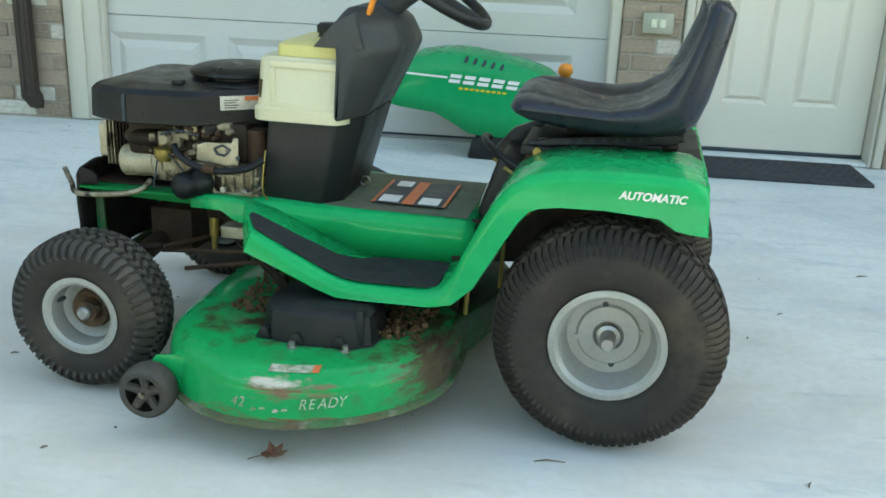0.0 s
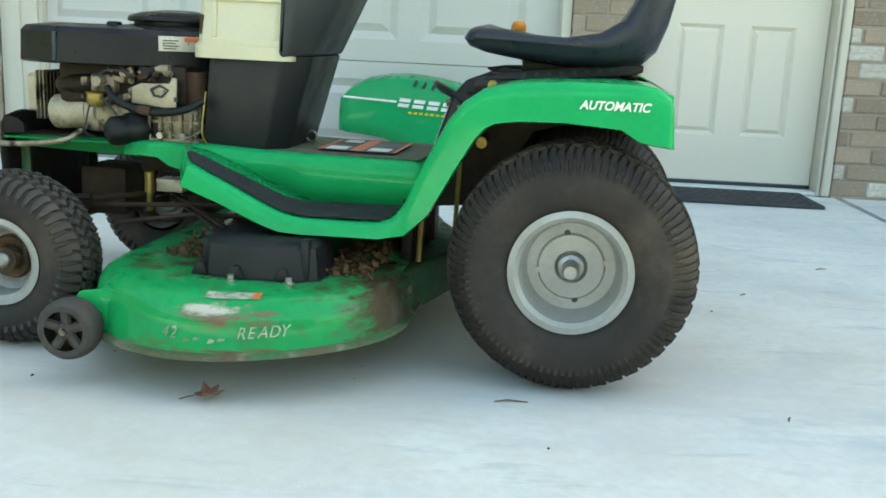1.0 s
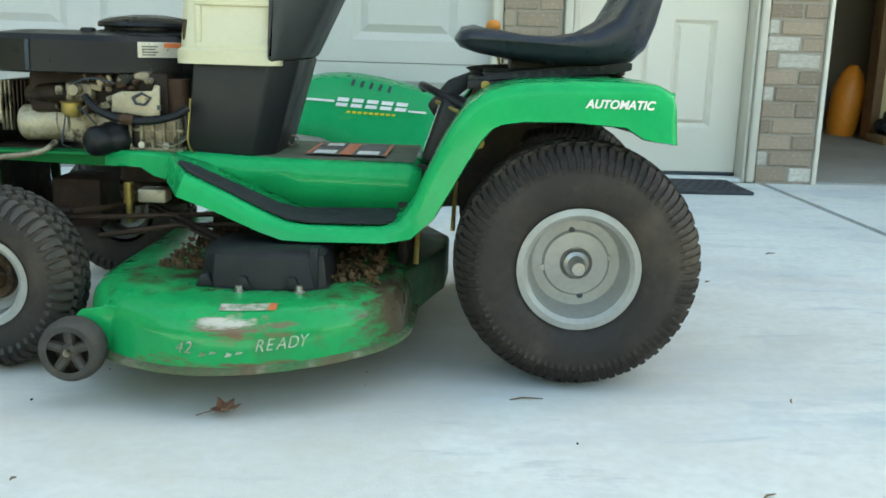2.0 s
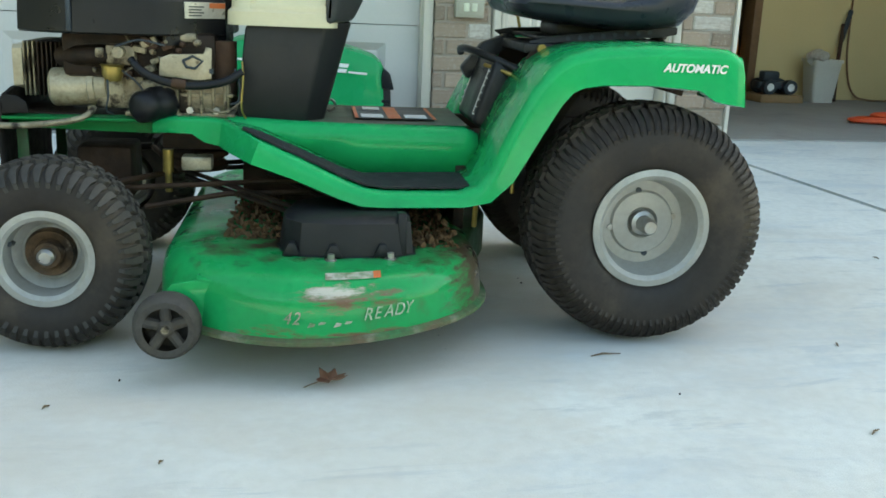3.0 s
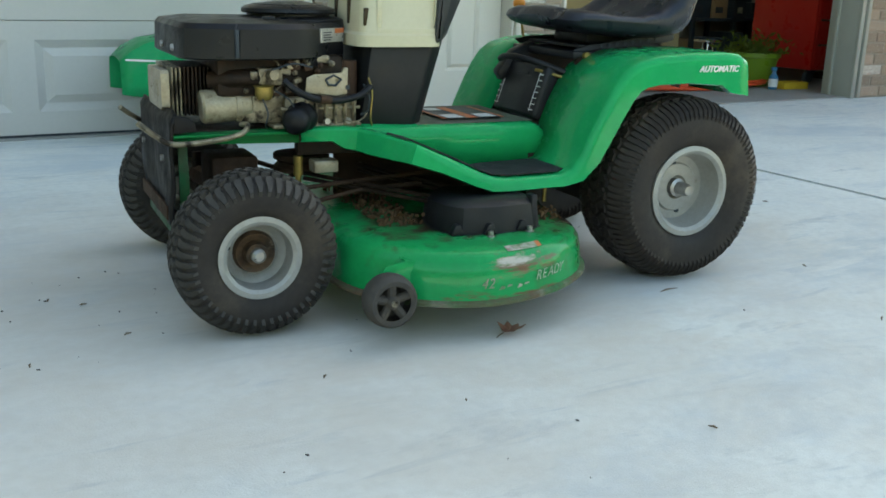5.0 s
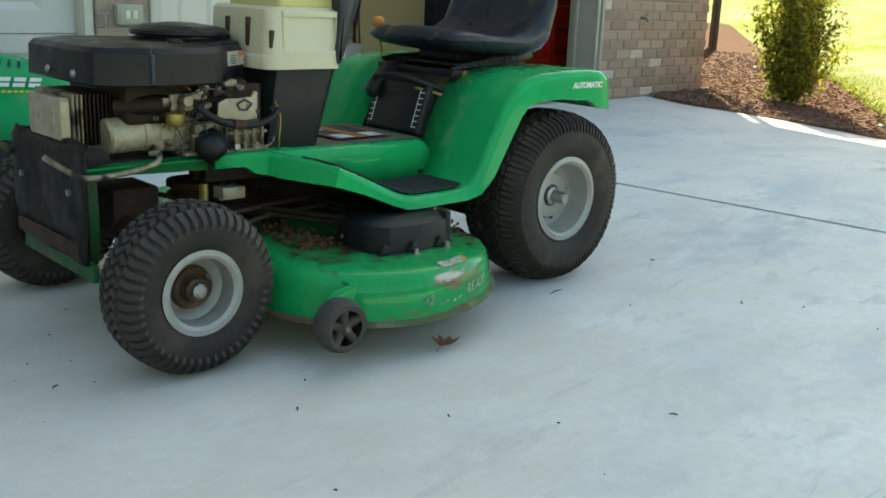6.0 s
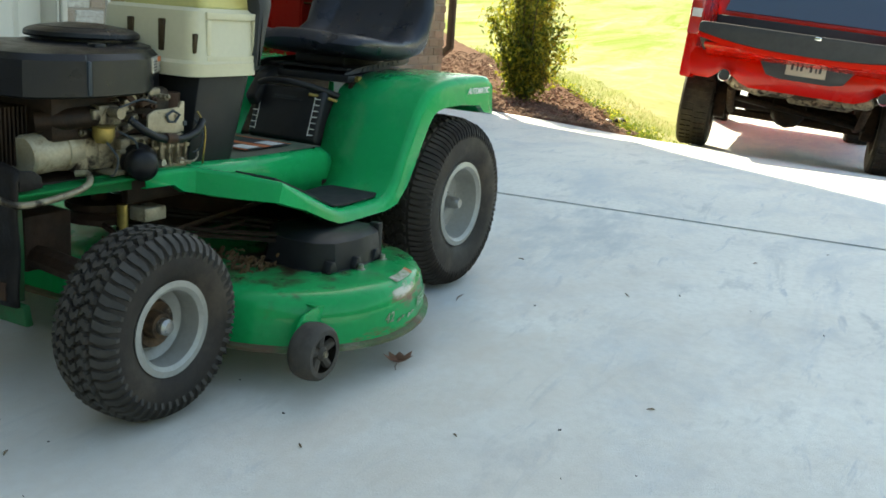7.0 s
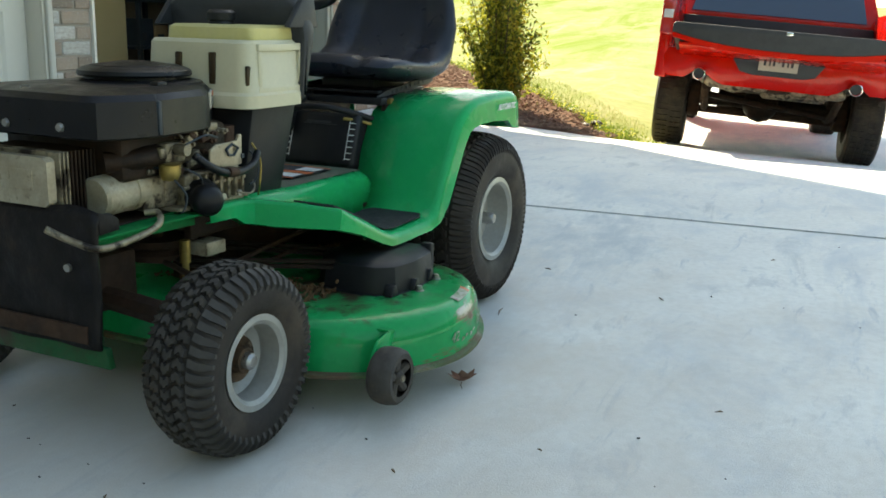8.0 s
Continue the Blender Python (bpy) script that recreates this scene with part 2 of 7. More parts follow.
OUTLET_IN = material("outlet_face", (0.72, 0.72, 0.55), 0.45)
RED = material("truck_red", (0.50, 0.004, 0.002), 0.25, 0.0, (0.48, 0.008, 0.004), 3, 0.4, 90, 0.05, coat=0.3, spec=0.15, rough_vary=0.05)
REDBOX = material("red_enamel", (0.50, 0.015, 0.012), 0.35, 0.0, (0.42, 0.012, 0.01), 5, 0.5, 90, 0.06, coat=0.3)
TGBLACK = material("tailgate_trim", (0.026, 0.028, 0.031), 0.6, 0.0, (0.042, 0.042, 0.045), 10, 0.5, 200, 0.2, 0.2, 300)
CHROME = material("chrome", (0.80, 0.80, 0.80), 0.12, 1.0, (0.7, 0.7, 0.7), 8, 0.3, 90, 0.05, rough_vary=0.05)
GLASSY = material("tinted_rear_glass", (0.03, 0.055, 0.10), 0.06, 0.0, (0.03, 0.05, 0.085), 2, 0.4, 60, 0.0, rough_vary=0.03, coat=1.0)
LENS_R = material("red_lens", (0.50, 0.02, 0.015), 0.15, 0.0, None, 20, 0.3, coat=0.8)
LENS_W = material("clear_lens", (0.72, 0.66, 0.64), 0.15, 0.0, None, 20, 0.3, coat=0.8)
PLATE = material("number_plate", (0.40, 0.39, 0.33), 0.4, 0.0, (0.33, 0.33, 0.29), 20, 0.5)
INK = material("dark_ink", (0.03, 0.04, 0.05), 0.5)
MULCH = material("bark_mulch", (0.13, 0.083, 0.064), 0.95, 0.0, (0.19, 0.125, 0.098), 14, 0.8, 70, 0.6, 1.0, 60, (0.085, 0.052, 0.040), 6, 0.55, 0.7, spec=0.0)
CHIP = material("bark_chip", (0.20, 0.135, 0.105), 0.95, 0.0, (0.28, 0.195, 0.15), 5, 0.7, 60, 0.3, spec=0.0)
LAWN = material("lawn", (0.215, 0.245, 0.105), 0.95, 0.0, (0.28, 0.275, 0.155), 0.35, 0.9, 9, 0.3, 0.8, 25, (0.32, 0.295, 0.185), 1.1, 0.50, 0.72, spec=0.0, streak=(((0.17, 0.215, 0.055), 0.10, 0.55, 0.50, 0.62), ((0.33, 0.31, 0.21), 0.16, 0.9, 0.54, 0.66)))
GRASS = material("grass_blade", (0.19, 0.235, 0.07), 0.8, 0.0, (0.29, 0.29, 0.13), 2.0, 0.8, 40, 0.2)
LEAF = material("shrub_leaf", (0.095, 0.155, 0.025), 0.5, 0.0, (0.19, 0.21, 0.03), 5, 0.8, 40, 0.2)
LEAF_Y = material("young_shrub_leaf", (0.50, 0.47, 0.06), 0.5, 0.0, (0.27, 0.31, 0.045), 5, 0.8, 40, 0.2)
LEAF_D = material("far_tree_leaf", (0.045, 0.075, 0.020), 0.7, 0.0, (0.075, 0.10, 0.025), 0.5, 0.8, 10, 0.2)
BACKDROP_DARK = material("backdrop_dark", (0.05, 0.07, 0.03), 0.95, 0.0, (0.025, 0.035, 0.016), 0.3, 0.9, 2, 0.5, 0.8, 3)
for leafy in (LEAF, LEAF_Y, GRASS):
    # thin leaves let the sun behind them through
    nt = leafy.node_tree
    body, out = nt.nodes["Principled BSDF"], nt.nodes["Material Output"]
    glow, both = nt.nodes.new("ShaderNodeBsdfTranslucent"), nt.nodes.new("ShaderNodeMixShader")
    nt.links.new(body.inputs["Base Color"].links[0].from_socket, glow.inputs["Color"])
    both.inputs[0].default_value = 0.45
    nt.links.new(body.outputs[0], both.inputs[1])
    nt.links.new(glow.outputs[0], both.inputs[2])
    nt.links.new(both.outputs[0], out.inputs["Surface"])
FLAP = material("crumpled_black_flap", (0.0075, 0.0065, 0.007), 0.55, 0.0, (0.02, 0.015, 0.013), 9, 0.8, 90, 0.3, 1.0, 30, (0.05, 0.03, 0.02), 9, 0.6, 0.8, spec=0.2)
BARK = material("bark", (0.13, 0.09, 0.06), 0.9, 0.0, (0.08, 0.055, 0.04), 14, 0.8, 70, 0.5, 0.5, 90)
DEADLEAF = material("dead_leaf", (0.17, 0.055, 0.03), 0.75, 0.0, (0.34, 0.19, 0.12), 30, 0.9, 120, 0.4)
TWIG = material("dry_twig", (0.14, 0.09, 0.05), 0.85, 0.0, (0.25, 0.18, 0.11), 20, 0.6)
DOWNPIPE = material("brown_downspout", (0.040, 0.028, 0.022), 0.5, 0.0, (0.06, 0.045, 0.036), 5, 0.6, 90, 0.15)
SHINGLE = material("roof_shingle", (0.09, 0.085, 0.08), 0.9, 0.0, (0.13, 0.12, 0.11), 4, 0.8, 50, 0.5, 0.6, 50)
POTGREEN = material("green_pot", (0.13, 0.22, 0.02), 0.35, 0.0, (0.10, 0.18, 0.02), 5, 0.5)
BLUE = material("blue_plastic", (0.03, 0.16, 0.30), 0.3)
YELLOW = material("yellow_card", (0.60, 0.38, 0.03), 0.6)
HOSE = material("orange_hose", (0.72, 0.09, 0.03), 0.5)
CARD = material("cardboard", (0.30, 0.19, 0.10), 0.9, 0.0, (0.24, 0.15, 0.08), 8, 0.6)
BIN = material("grey_bin", (0.50, 0.49, 0.45), 0.55, 0.0, (0.43, 0.42, 0.39), 5, 0.5)
BAG = material("clear_bag", (0.45, 0.42, 0.38), 0.35, 0.0, (0.2, 0.18, 0.16), 18, 0.7)
POSTER = material("wall_poster", (0.45, 0.22, 0.05), 0.5, 0.0, (0.06, 0.04, 0.03), 7, 1.0)
for _m in (LEAF, LEAF_Y, GRASS):
    # thin leaves let part of the light through
    _n, _l = _m.node_tree.nodes, _m.node_tree.links
    _p = _n["Principled BSDF"]
    _tr, _mx = _n.new("ShaderNodeBsdfTranslucent"), _n.new("ShaderNodeMixShader")
    _l.new(_p.inputs["Base Color"].links[0].from_socket, _tr.inputs["Color"])
    _mx.inputs[0].default_value = 0.55
    _l.new(_p.outputs[0], _mx.inputs[1])
    _l.new(_tr.outputs[0], _mx.inputs[2])
    _l.new(_mx.outputs[0], _n["Material Output"].inputs["Surface"])


# ---- mesh helpers ----
def part(name, bm, mat, parent=None, label="", smooth=35.0):
    bmesh.ops.recalc_face_normals(bm, faces=bm.faces)
    me = bpy.data.meshes.new(name)
    bm.to_mesh(me)
    bm.free()
    me.materials.append(mat)
    if smooth:
        me.shade_smooth()
        me.set_sharp_from_angle(angle=radians(smooth))
    ob = new(name, me)
    if parent:
        ob.parent = parent
    if label:
        ob["label"] = label
    return ob


def thing(name, label, category, m=None, group="", kind=""):
    ob = tagged(new(name), label, category, group, kind)
    ob.empty_display_size = 0.1
    if m is not None:
        ob.matrix_world = m
    return ob


def box(bm, lo, hi, bevel=0.0, seg=2, m=None):
    v = [bm.verts.new((x, y, z)) for x in (lo[0], hi[0]) for y in (lo[1], hi[1]) for z in (lo[2], hi[2])]
    f = [bm.faces.new([v[i] for i in q]) for q in ((0, 1, 3, 2), (4, 6, 7, 5), (0, 4, 5, 1), (2, 3, 7, 6), (0, 2, 6, 4), (1, 5, 7, 3))]
    if m is not None:
        bmesh.ops.transform(bm, matrix=m, verts=v)
    if bevel:
        e = list({e for q in f for e in q.edges})
        bmesh.ops.bevel(bm, geom=e, offset=bevel, segments=seg, profile=0.5, affect="EDGES")
    return bm


def prism(bm, poly, axis, lo, hi, bevel=0.0, seg=2):
    """A polygon in the plane across the axis, drawn out from lo to hi."""
    def place(p, h):
        return {"x": (h, p[0], p[1]), "y": (p[0], h, p[1]), "z": (p[0], p[1], h)}[axis]
    a = [bm.verts.new(place(p, lo)) for p in poly]
    b = [bm.verts.new(place(p, hi)) for p in poly]
    f = [bm.faces.new(a), bm.faces.new(b[::-1])]
    k = len(poly)
    f += [bm.faces.new((a[i], b[i], b[(i + 1) % k], a[(i + 1) % k])) for i in range(k)]
    if bevel:
        e = list({e for q in f for e in q.edges})
        bmesh.ops.bevel(bm, geom=e, offset=bevel, segments=seg, profile=0.5, affect="EDGES")
    return bm


def frame_of(d):
    d = Vector(d).normalized()
    u = d.orthogonal().normalized()
    return u, d.cross(u), d


def tube(bm, pts, r, seg=10, caps=True):
    """A round bar along points; r is one radius or one for each point."""
    pts = [Vector(p) for p in pts]
    rs = r if isinstance(r, (list, tuple)) else [r] * len(pts)
    rings, u = [], None
    for i, p in enumerate(pts):
        d = (pts[min(i + 1, len(pts) - 1)] - pts[max(i - 1, 0)]).normalized()
        u = frame_of(d)[0] if u is None else (u - d * u.dot(d)).normalized()
        w = d.cross(u)
        rings.append([bm.verts.new(p + (u * math.cos(a) + w * math.sin(a)) * rs[i]) for a in (2 * math.pi * k / seg for k in range(seg))])
    for a, b in zip(rings, rings[1:]):
        for k in range(seg):
            bm.faces.new((a[k], a[(k + 1) % seg], b[(k + 1) % seg], b[k]))
    if caps:
        bm.faces.new(rings[0][::-1])
        bm.faces.new(rings[-1])
    return bm


def curve(pts, n=6):
    """Points of a smooth line through the given ones."""
    p = [Vector(q) for q in pts]
    p = [2 * p[0] - p[1]] + p + [2 * p[-1] - p[-2]]
    out = []
    for i in range(1, len(p) - 2):
        a, b, c, d = p[i - 1 : i + 3]
        for k in range(n):
            t = k / n
            out.append(0.5 * ((2 * b) + (c - a) * t + (2 * a - 5 * b + 4 * c - d) * t * t + (3 * b - a - 3 * c + d) * t ** 3))
    return out + [p[-2]]


def lathe(bm, profile, origin, axis, seg=40):
    """Turns a profile of (radius, way along the axis) round the axis."""
    u, w, d = frame_of(axis)
    o = Vector(origin)
    rings = []
    for r, h in profile:
        if r < 1e-5:
            rings.append([bm.verts.new(o + d * h)])
        else:
            rings.append([bm.verts.new(o + d * h + (u * math.cos(a) + w * math.sin(a)) * r) for a in (2 * math.pi * k / seg for k in range(seg))])
    for a, b in zip(rings, rings[1:]):
        for k in range(seg):
            q = [a[k % len(a)], a[(k + 1) % len(a)], b[(k + 1) % len(b)], b[k % len(b)]]
            q = list(dict.fromkeys(q))
            if len(q) > 2:
                bm.faces.new(q)
    return bm


def grid(bm, rows):
    """A sheet through rows of points of equal length."""
    v = [[bm.verts.new(p) for p in row] for row in rows]
    for a, b in zip(v, v[1:]):
        for k in range(len(a) - 1):
            bm.faces.new((a[k], a[k + 1], b[k + 1], b[k]))
    return v


def thicken(ob, t, offset=-1.0):
    s = ob.modifiers.new("thickness", "SOLIDIFY")
    s.thickness, s.offset = t, offset
    return ob


def words(name, text, size, m, mat, parent, label="", shear=0.0, depth=0.0008, stretch=1.0, bold=0.0):
    cu = bpy.data.curves.new(name, "FONT")
    cu.body, cu.size, cu.shear, cu.extrude, cu.align_x, cu.align_y = text, size, shear, depth, "LEFT", "BOTTOM"
    cu.offset = bold
    tmp = new(name + "_outline", cu)
    me = bpy.data.meshes.new_from_object(tmp.evaluated_get(bpy.context.evaluated_depsgraph_get()))
    bpy.data.objects.remove(tmp)
    bpy.data.curves.remove(cu)
    me.transform(m @ Matrix.Diagonal((stretch, 1, 1, 1)))
    me.materials.clear()
    me.materials.append(mat)
    ob = new(name, me)
    ob.parent = parent
    if label:
        ob["label"] = label
    return ob


def smoothstep(a, b, x):
    t = min(1.0, max(0.0, (x - a) / (b - a)))
    return t * t * (3 - 2 * t)


def lie(x, y):
    """The height of the drive: level by the house, falling away towards the parked truck."""
    z = -0.05 * max(0.0, min(x, 9.0) - 2.6) * smoothstep(0, 1, (2.5 - y) / 2.6)
    z -= 0.045 * max(0.0, min(4.0, -y)) * smoothstep(3.2, 6.0, x)
    return z - 0.006 - 0.10 * smoothstep(5.0, 7.0, x) * smoothstep(0, 1, (0.9 - y) / 1.1)


# ---- ground ----
def edge_x(y):
    """Where the apron's concrete ends towards the planting bed."""
    xs = ((-0.2, 6.0), (0.0, 5.8), (0.2, 5.62), (0.45, 5.48), (0.9, 5.46), (1.3, 5.40), (1.65, 5.30), (2.04, 5.22), (2.4, 5.37), (2.7, 5.5))
    for (a, xa), (b, xb) in zip(xs, xs[1:]):
        if a <= y <= b:
            return xa + (xb - xa) * (y - a) / (b - a)
    return xs[0][1] if y < 0 else xs[-1][1]


def rise(x, y):
    return 2.6 * smoothstep(11, 62, x + 0.35 * y) - 0.02 * max(0, x - 70) * (x < 400)


def slab(name, y0, y1, xa, xb, ny, nx, label):
    bm = bmesh.new()
    rows = []
    for j in range(ny + 1):
        y = y0 + (y1 - y0) * j / ny
        x0, x1 = xa(y), xb(y)
        rows.append([(x0 + (x1 - x0) * i / nx, y, lie(x0 + (x1 - x0) * i / nx, y)) for i in range(nx + 1)])
    v = grid(bm, rows)
    rim = [e for e in bm.edges if len(e.link_faces) == 1]
    down = bmesh.ops.extrude_edge_only(bm, edges=rim)
    for w in down["geom"]:
        if isinstance(w, bmesh.types.BMVert):
            w.co.z -= 0.09
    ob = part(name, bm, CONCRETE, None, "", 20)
    return tagged(ob, label, "driveway", kind="structure")


slab("driveway", -7.5, 2.62, lambda y: -9.0, lambda y: 1.492, 40, 40, "pale broom-finished concrete driveway slab with faint stains and painted shade under the tractor")
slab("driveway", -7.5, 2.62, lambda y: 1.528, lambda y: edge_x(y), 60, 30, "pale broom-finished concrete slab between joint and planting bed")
bm = bmesh.new()
rows = []
for j in range(17):
    row = []
    for i in range(61):
        x = 5.6 + 39.0 * i / 60
        y = -4.6 + (4.58 + 0.10 * max(0.0, x - 5.9)) * j / 16
        row.append((x, y, lie(x, y) + rise(x, y) * smoothstep(14, 30, x) - 0.010))
    rows.append(row)
grid(bm, rows)
rim = [e for e in bm.edges if len(e.link_faces) == 1]
for w in bmesh.ops.extrude_edge_only(bm, edges=rim)["geom"]:
    if isinstance(w, bmesh.types.BMVert):
        w.co.z -= 0.09
tagged(part("driveway", bm, CONCRETE, None, "", 20), "sunlit concrete drive running down to the road", "driveway", kind="structure")
bm = bmesh.new()
box(bm, (1.486, -7.5, -0.09), (1.534, 2.62, -0.020))
tagged(part("joint_filler", bm, INK, None, "", 0), "dark filler in the control joint of the driveway", "joint", kind="structure")
bm = bmesh.new()
far = [-2000, -600, -200, -90, -50] + [v * 1.6 for v in range(-20, 41)] + [80, 110, 160, 260, 700, 2000]


def lawn_z(x, y):
    return lie(min(x, 30), y) - 0.075 - 0.1 * (x < 5.2) + rise(x, y) + (0.02 * noise.noise((x * 0.4, y * 0.4, 0)) if x > 8 else 0)


grid(bm, [[(x, y, lawn_z(x, y)) for x in far] for y in far])
ground = tagged(part("ground", bm, LAWN, None, "", 60), "sunlit yellow-green lawn rising gently into the distance", "lawn", kind="structure")
# unseen tree-like backdrop, added behind to cut low sky light and darken reflections
bm = bmesh.new()
rows = []
for k in range(41):
    a = radians(128 + 190 * k / 40)
    r = 27 + 3 * noise.noise((k * 0.7, 0, 0))
    x, y = r * math.cos(a), r * math.sin(a)
    # raised towards -x so that less sky light reaches the tractor's front
    h = 5.2 + 1.6 * noise.noise((k * 0.9, 5, 0)) + 9.0 * smoothstep(225, 190, 128 + 190 * k / 40)
    rows.append([(x * (1 + 0.012 * j), y * (1 + 0.012 * j), -1.2 + (h + 1.2) * j / 8 + 0.5 * noise.noise((k, j, 2))) for j in range(9)])
grid(bm, rows)
thicken(tagged(part("backdrop", bm, BACKDROP_DARK, None, "", 60), "unseen dark tree-like backdrop added behind to cut low sky light", "woods", kind="structure"), 0.8)
# the planting bed
def bed_y(x):
    """The line between the bed and the lawn."""
    return 0.49 - (5.85 - x) * 0.9 if x < 5.85 else 0.49 + (x - 5.85) * 0.38 + max(0.0, x - 7.2) * 0.24


bm = bmesh.new()
rows = []
for i in range(61):
    x = 5.12 + 15.0 * (i / 60) ** 1.5
    y0 = bed_y(x)
    row = []
    for j in range(25):
        y = y0 + 3.6 * (j / 24) ** 1.4
        out = smoothstep(0.0, 0.25, x - edge_x(max(-0.2, min(y, 2.7)))) * smoothstep(0.0, 0.12, y - y0)
        row.append((x, y, lie(min(x, 30), y) + rise(x, y) - 0.045 + out * (0.065 + 0.025 * noise.noise((x * 5, y * 5, 3)))))
    rows.append(row)
grid(bm, rows)
tagged(part("planting_bed", bm, MULCH, None, "", 60), "bark mulch bed beside the driveway and the house corner", "flower bed", kind="structure")

# ---- house ----
FACE, CORE = 2.58, 2.588
COURSE, BRICK_L, JOINT = 0.0825, 0.225, 0.011
HOUSE_X = 6.50
WALLS = [(-9.0, -2.745), (0.132, 0.43), (1.465, 1.765), (4.681, HOUSE_X)]
wall = thing("wall_north", "tumbled brown and whitewashed brick front wall of the house", "wall", kind="structure")
bm = bmesh.new()
for a, b in WALLS:
    box(bm, (a + 0.008, CORE, -0.35), (b - 0.004 if b < 6 else b - 0.02, CORE + 0.14, 2.4))
box(bm, (-9.0, CORE, 2.4), (HOUSE_X - 0.02, CORE + 0.14, 6.1))
part("mortar", bm, MORTAR, wall, "sandy mortar joints", 0)
bm = bmesh.new()
box(bm, (HOUSE_X - 0.16, CORE + 0.14, -0.4), (HOUSE_X - 0.02, 9.6, 6.1))
box(bm, (-9.0, CORE + 0.14, -0.3), (-8.86, 9.6, 6.1))
box(bm, (-9.0, 9.6, -0.3), (HOUSE_X - 0.02, 9.74, 6.1))
tagged(part("wall_side", bm, MORTAR, None, "", 0), "plain side and back walls of the house", "wall", kind="structure")
# unseen blocks added behind the house to cast the shade line on the drive
bm = bmesh.new()
box(bm, (HOUSE_X - 0.02, 5.40, -0.6), (9.45, 9.74, 6.55))
tagged(part("wall_wing", bm, MORTAR, None, "", 0), "plain unseen block added behind the house, narrow to leave the shrub sunlit", "wall", kind="structure")
# upper block juts out, its corner placed for the shadow's edge
bm = bmesh.new()
box(bm, (HOUSE_X + 0.03, 4.94, 6.55), (10.6, 10.2, 10.4))
tagged(part("roof", bm, SHINGLE, None, "", 0), "unseen overhanging block added to cast the shade line on the drive", "roof", kind="structure")
# roof out of view, its height set to keep the drive in shade
bm = bmesh.new()
prism(bm, [(1.9, 6.1), (6.1, 8.6), (10.3, 6.1)], "x", -9.4, HOUSE_X + 0.02)
box(bm, (-9.2, 1.95, 2.85), (HOUSE_X, 2.62, 3.02))
tagged(part("roof", bm, SHINGLE, None, "", 0), "dark shingled gable roof of the house, unseen and sized to shade the drive", "roof", kind="structure")
bm = bmesh.new()
box(bm, (-8.85, CORE + 0.15, 2.62), (HOUSE_X - 0.17, 9.58, 2.72))
tagged(part("ceiling", bm, DRYWALL, None, "", 0), "cream garage ceiling", "ceiling", kind="structure")
bm = bmesh.new()
box(bm, (-8.85, 2.62, -0.12), (1.745, 9.58, 0.0))
box(bm, (1.745, 2.62, -0.12), (HOUSE_X - 0.17, 9.58, 0.002))
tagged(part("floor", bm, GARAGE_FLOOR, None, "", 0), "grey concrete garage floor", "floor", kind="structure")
gwall = thing("wall_garage", "cream painted drywall inside the open garage", "wall", kind="structure")
for lo, hi in (((1.625, 2.75, 0.0), (1.745, 5.12, 2.62)), ((1.745, 5.0, 0.0), (2.44, 5.12, 2.62)), ((2.44, 5.0, 2.05), (3.31, 5.12, 2.62)), ((3.31, 5.0, 0.0), (5.05, 5.12, 2.62)), ((4.93, 5.12, 0.0), (5.05, 9.58, 2.62))):
    bm = bmesh.new()
    box(bm, lo, hi)
    part("drywall", bm, DRYWALL, gwall, "", 0)
bm = bmesh.new()
for x in (2.38, 3.25):
    box(bm, (x, 4.975, 0), (x + 0.07, 5.13, 2.05), 0.006)
box(bm, (2.38, 4.975, 2.05), (3.32, 5.13, 2.12), 0.006)
tagged(part("door_frame", bm, WOOD, None), "brown wooden frame of a dark inner doorway", "door frame", kind="structure")


def panelled(bm, xs, zs, y, depth, panel_cols, panel_rows, groove=0.012, inset=0.03):
    """A door leaf's face with sunk and raised panels in the named cells, drawn back to a slab."""
    for i in range(len(xs) - 1):
        for j in range(len(zs) - 1):
            x0, x1, z0, z1 = xs[i], xs[i + 1], zs[j], zs[j + 1]
            if i in panel_cols and j in panel_rows:
                last = None
                for off, dy in ((0, 0), (inset * 0.72, groove), (inset * 0.80, groove), (inset * 1.5, groove * 0.1)):
                    ring = [bm.verts.new((px, y + dy, pz)) for px, pz in ((x0 + off, z0 + off), (x1 - off, z0 + off), (x1 - off, z1 - off), (x0 + off, z1 - off))]
                    if last:
                        for k in range(4):
                            bm.faces.new((last[k], last[(k + 1) % 4], ring[(k + 1) % 4], ring[k]))
                    last = ring
                bm.faces.new(last)
            else:
                bm.faces.new([bm.verts.new(p) for p in ((x0, y, z0), (x1, y, z0), (x1, y, z1), (x0, y, z1))])
    bmesh.ops.remove_doubles(bm, verts=bm.verts, dist=1e-4)
    box(bm, (xs[0], y + groove + 0.004, zs[0]), (xs[-1], y + depth, zs[-1]))
    for p, q in (((xs[0], zs[0]), (xs[0], zs[-1])), ((xs[-1], zs[0]), (xs[-1], zs[-1])), ((xs[0], zs[0]), (xs[-1], zs[0])), ((xs[0], zs[-1]), (xs[-1], zs[-1]))):
        bm.faces.new([bm.verts.new(c) for c in ((p[0], y, p[1]), (q[0], y, q[1]), (q[0], y + depth, q[1]), (p[0], y + depth, p[1]))])


gdoor = thing("garage_door_1", "closed off-white sectional garage door with raised panels", "garage door", kind="structure")
gx = [-2.55]
for k in range(4):
    gx += [-2.53 + 0.639 * k, -2.53 + 0.639 * k + 0.521]
gx.append(0.08)
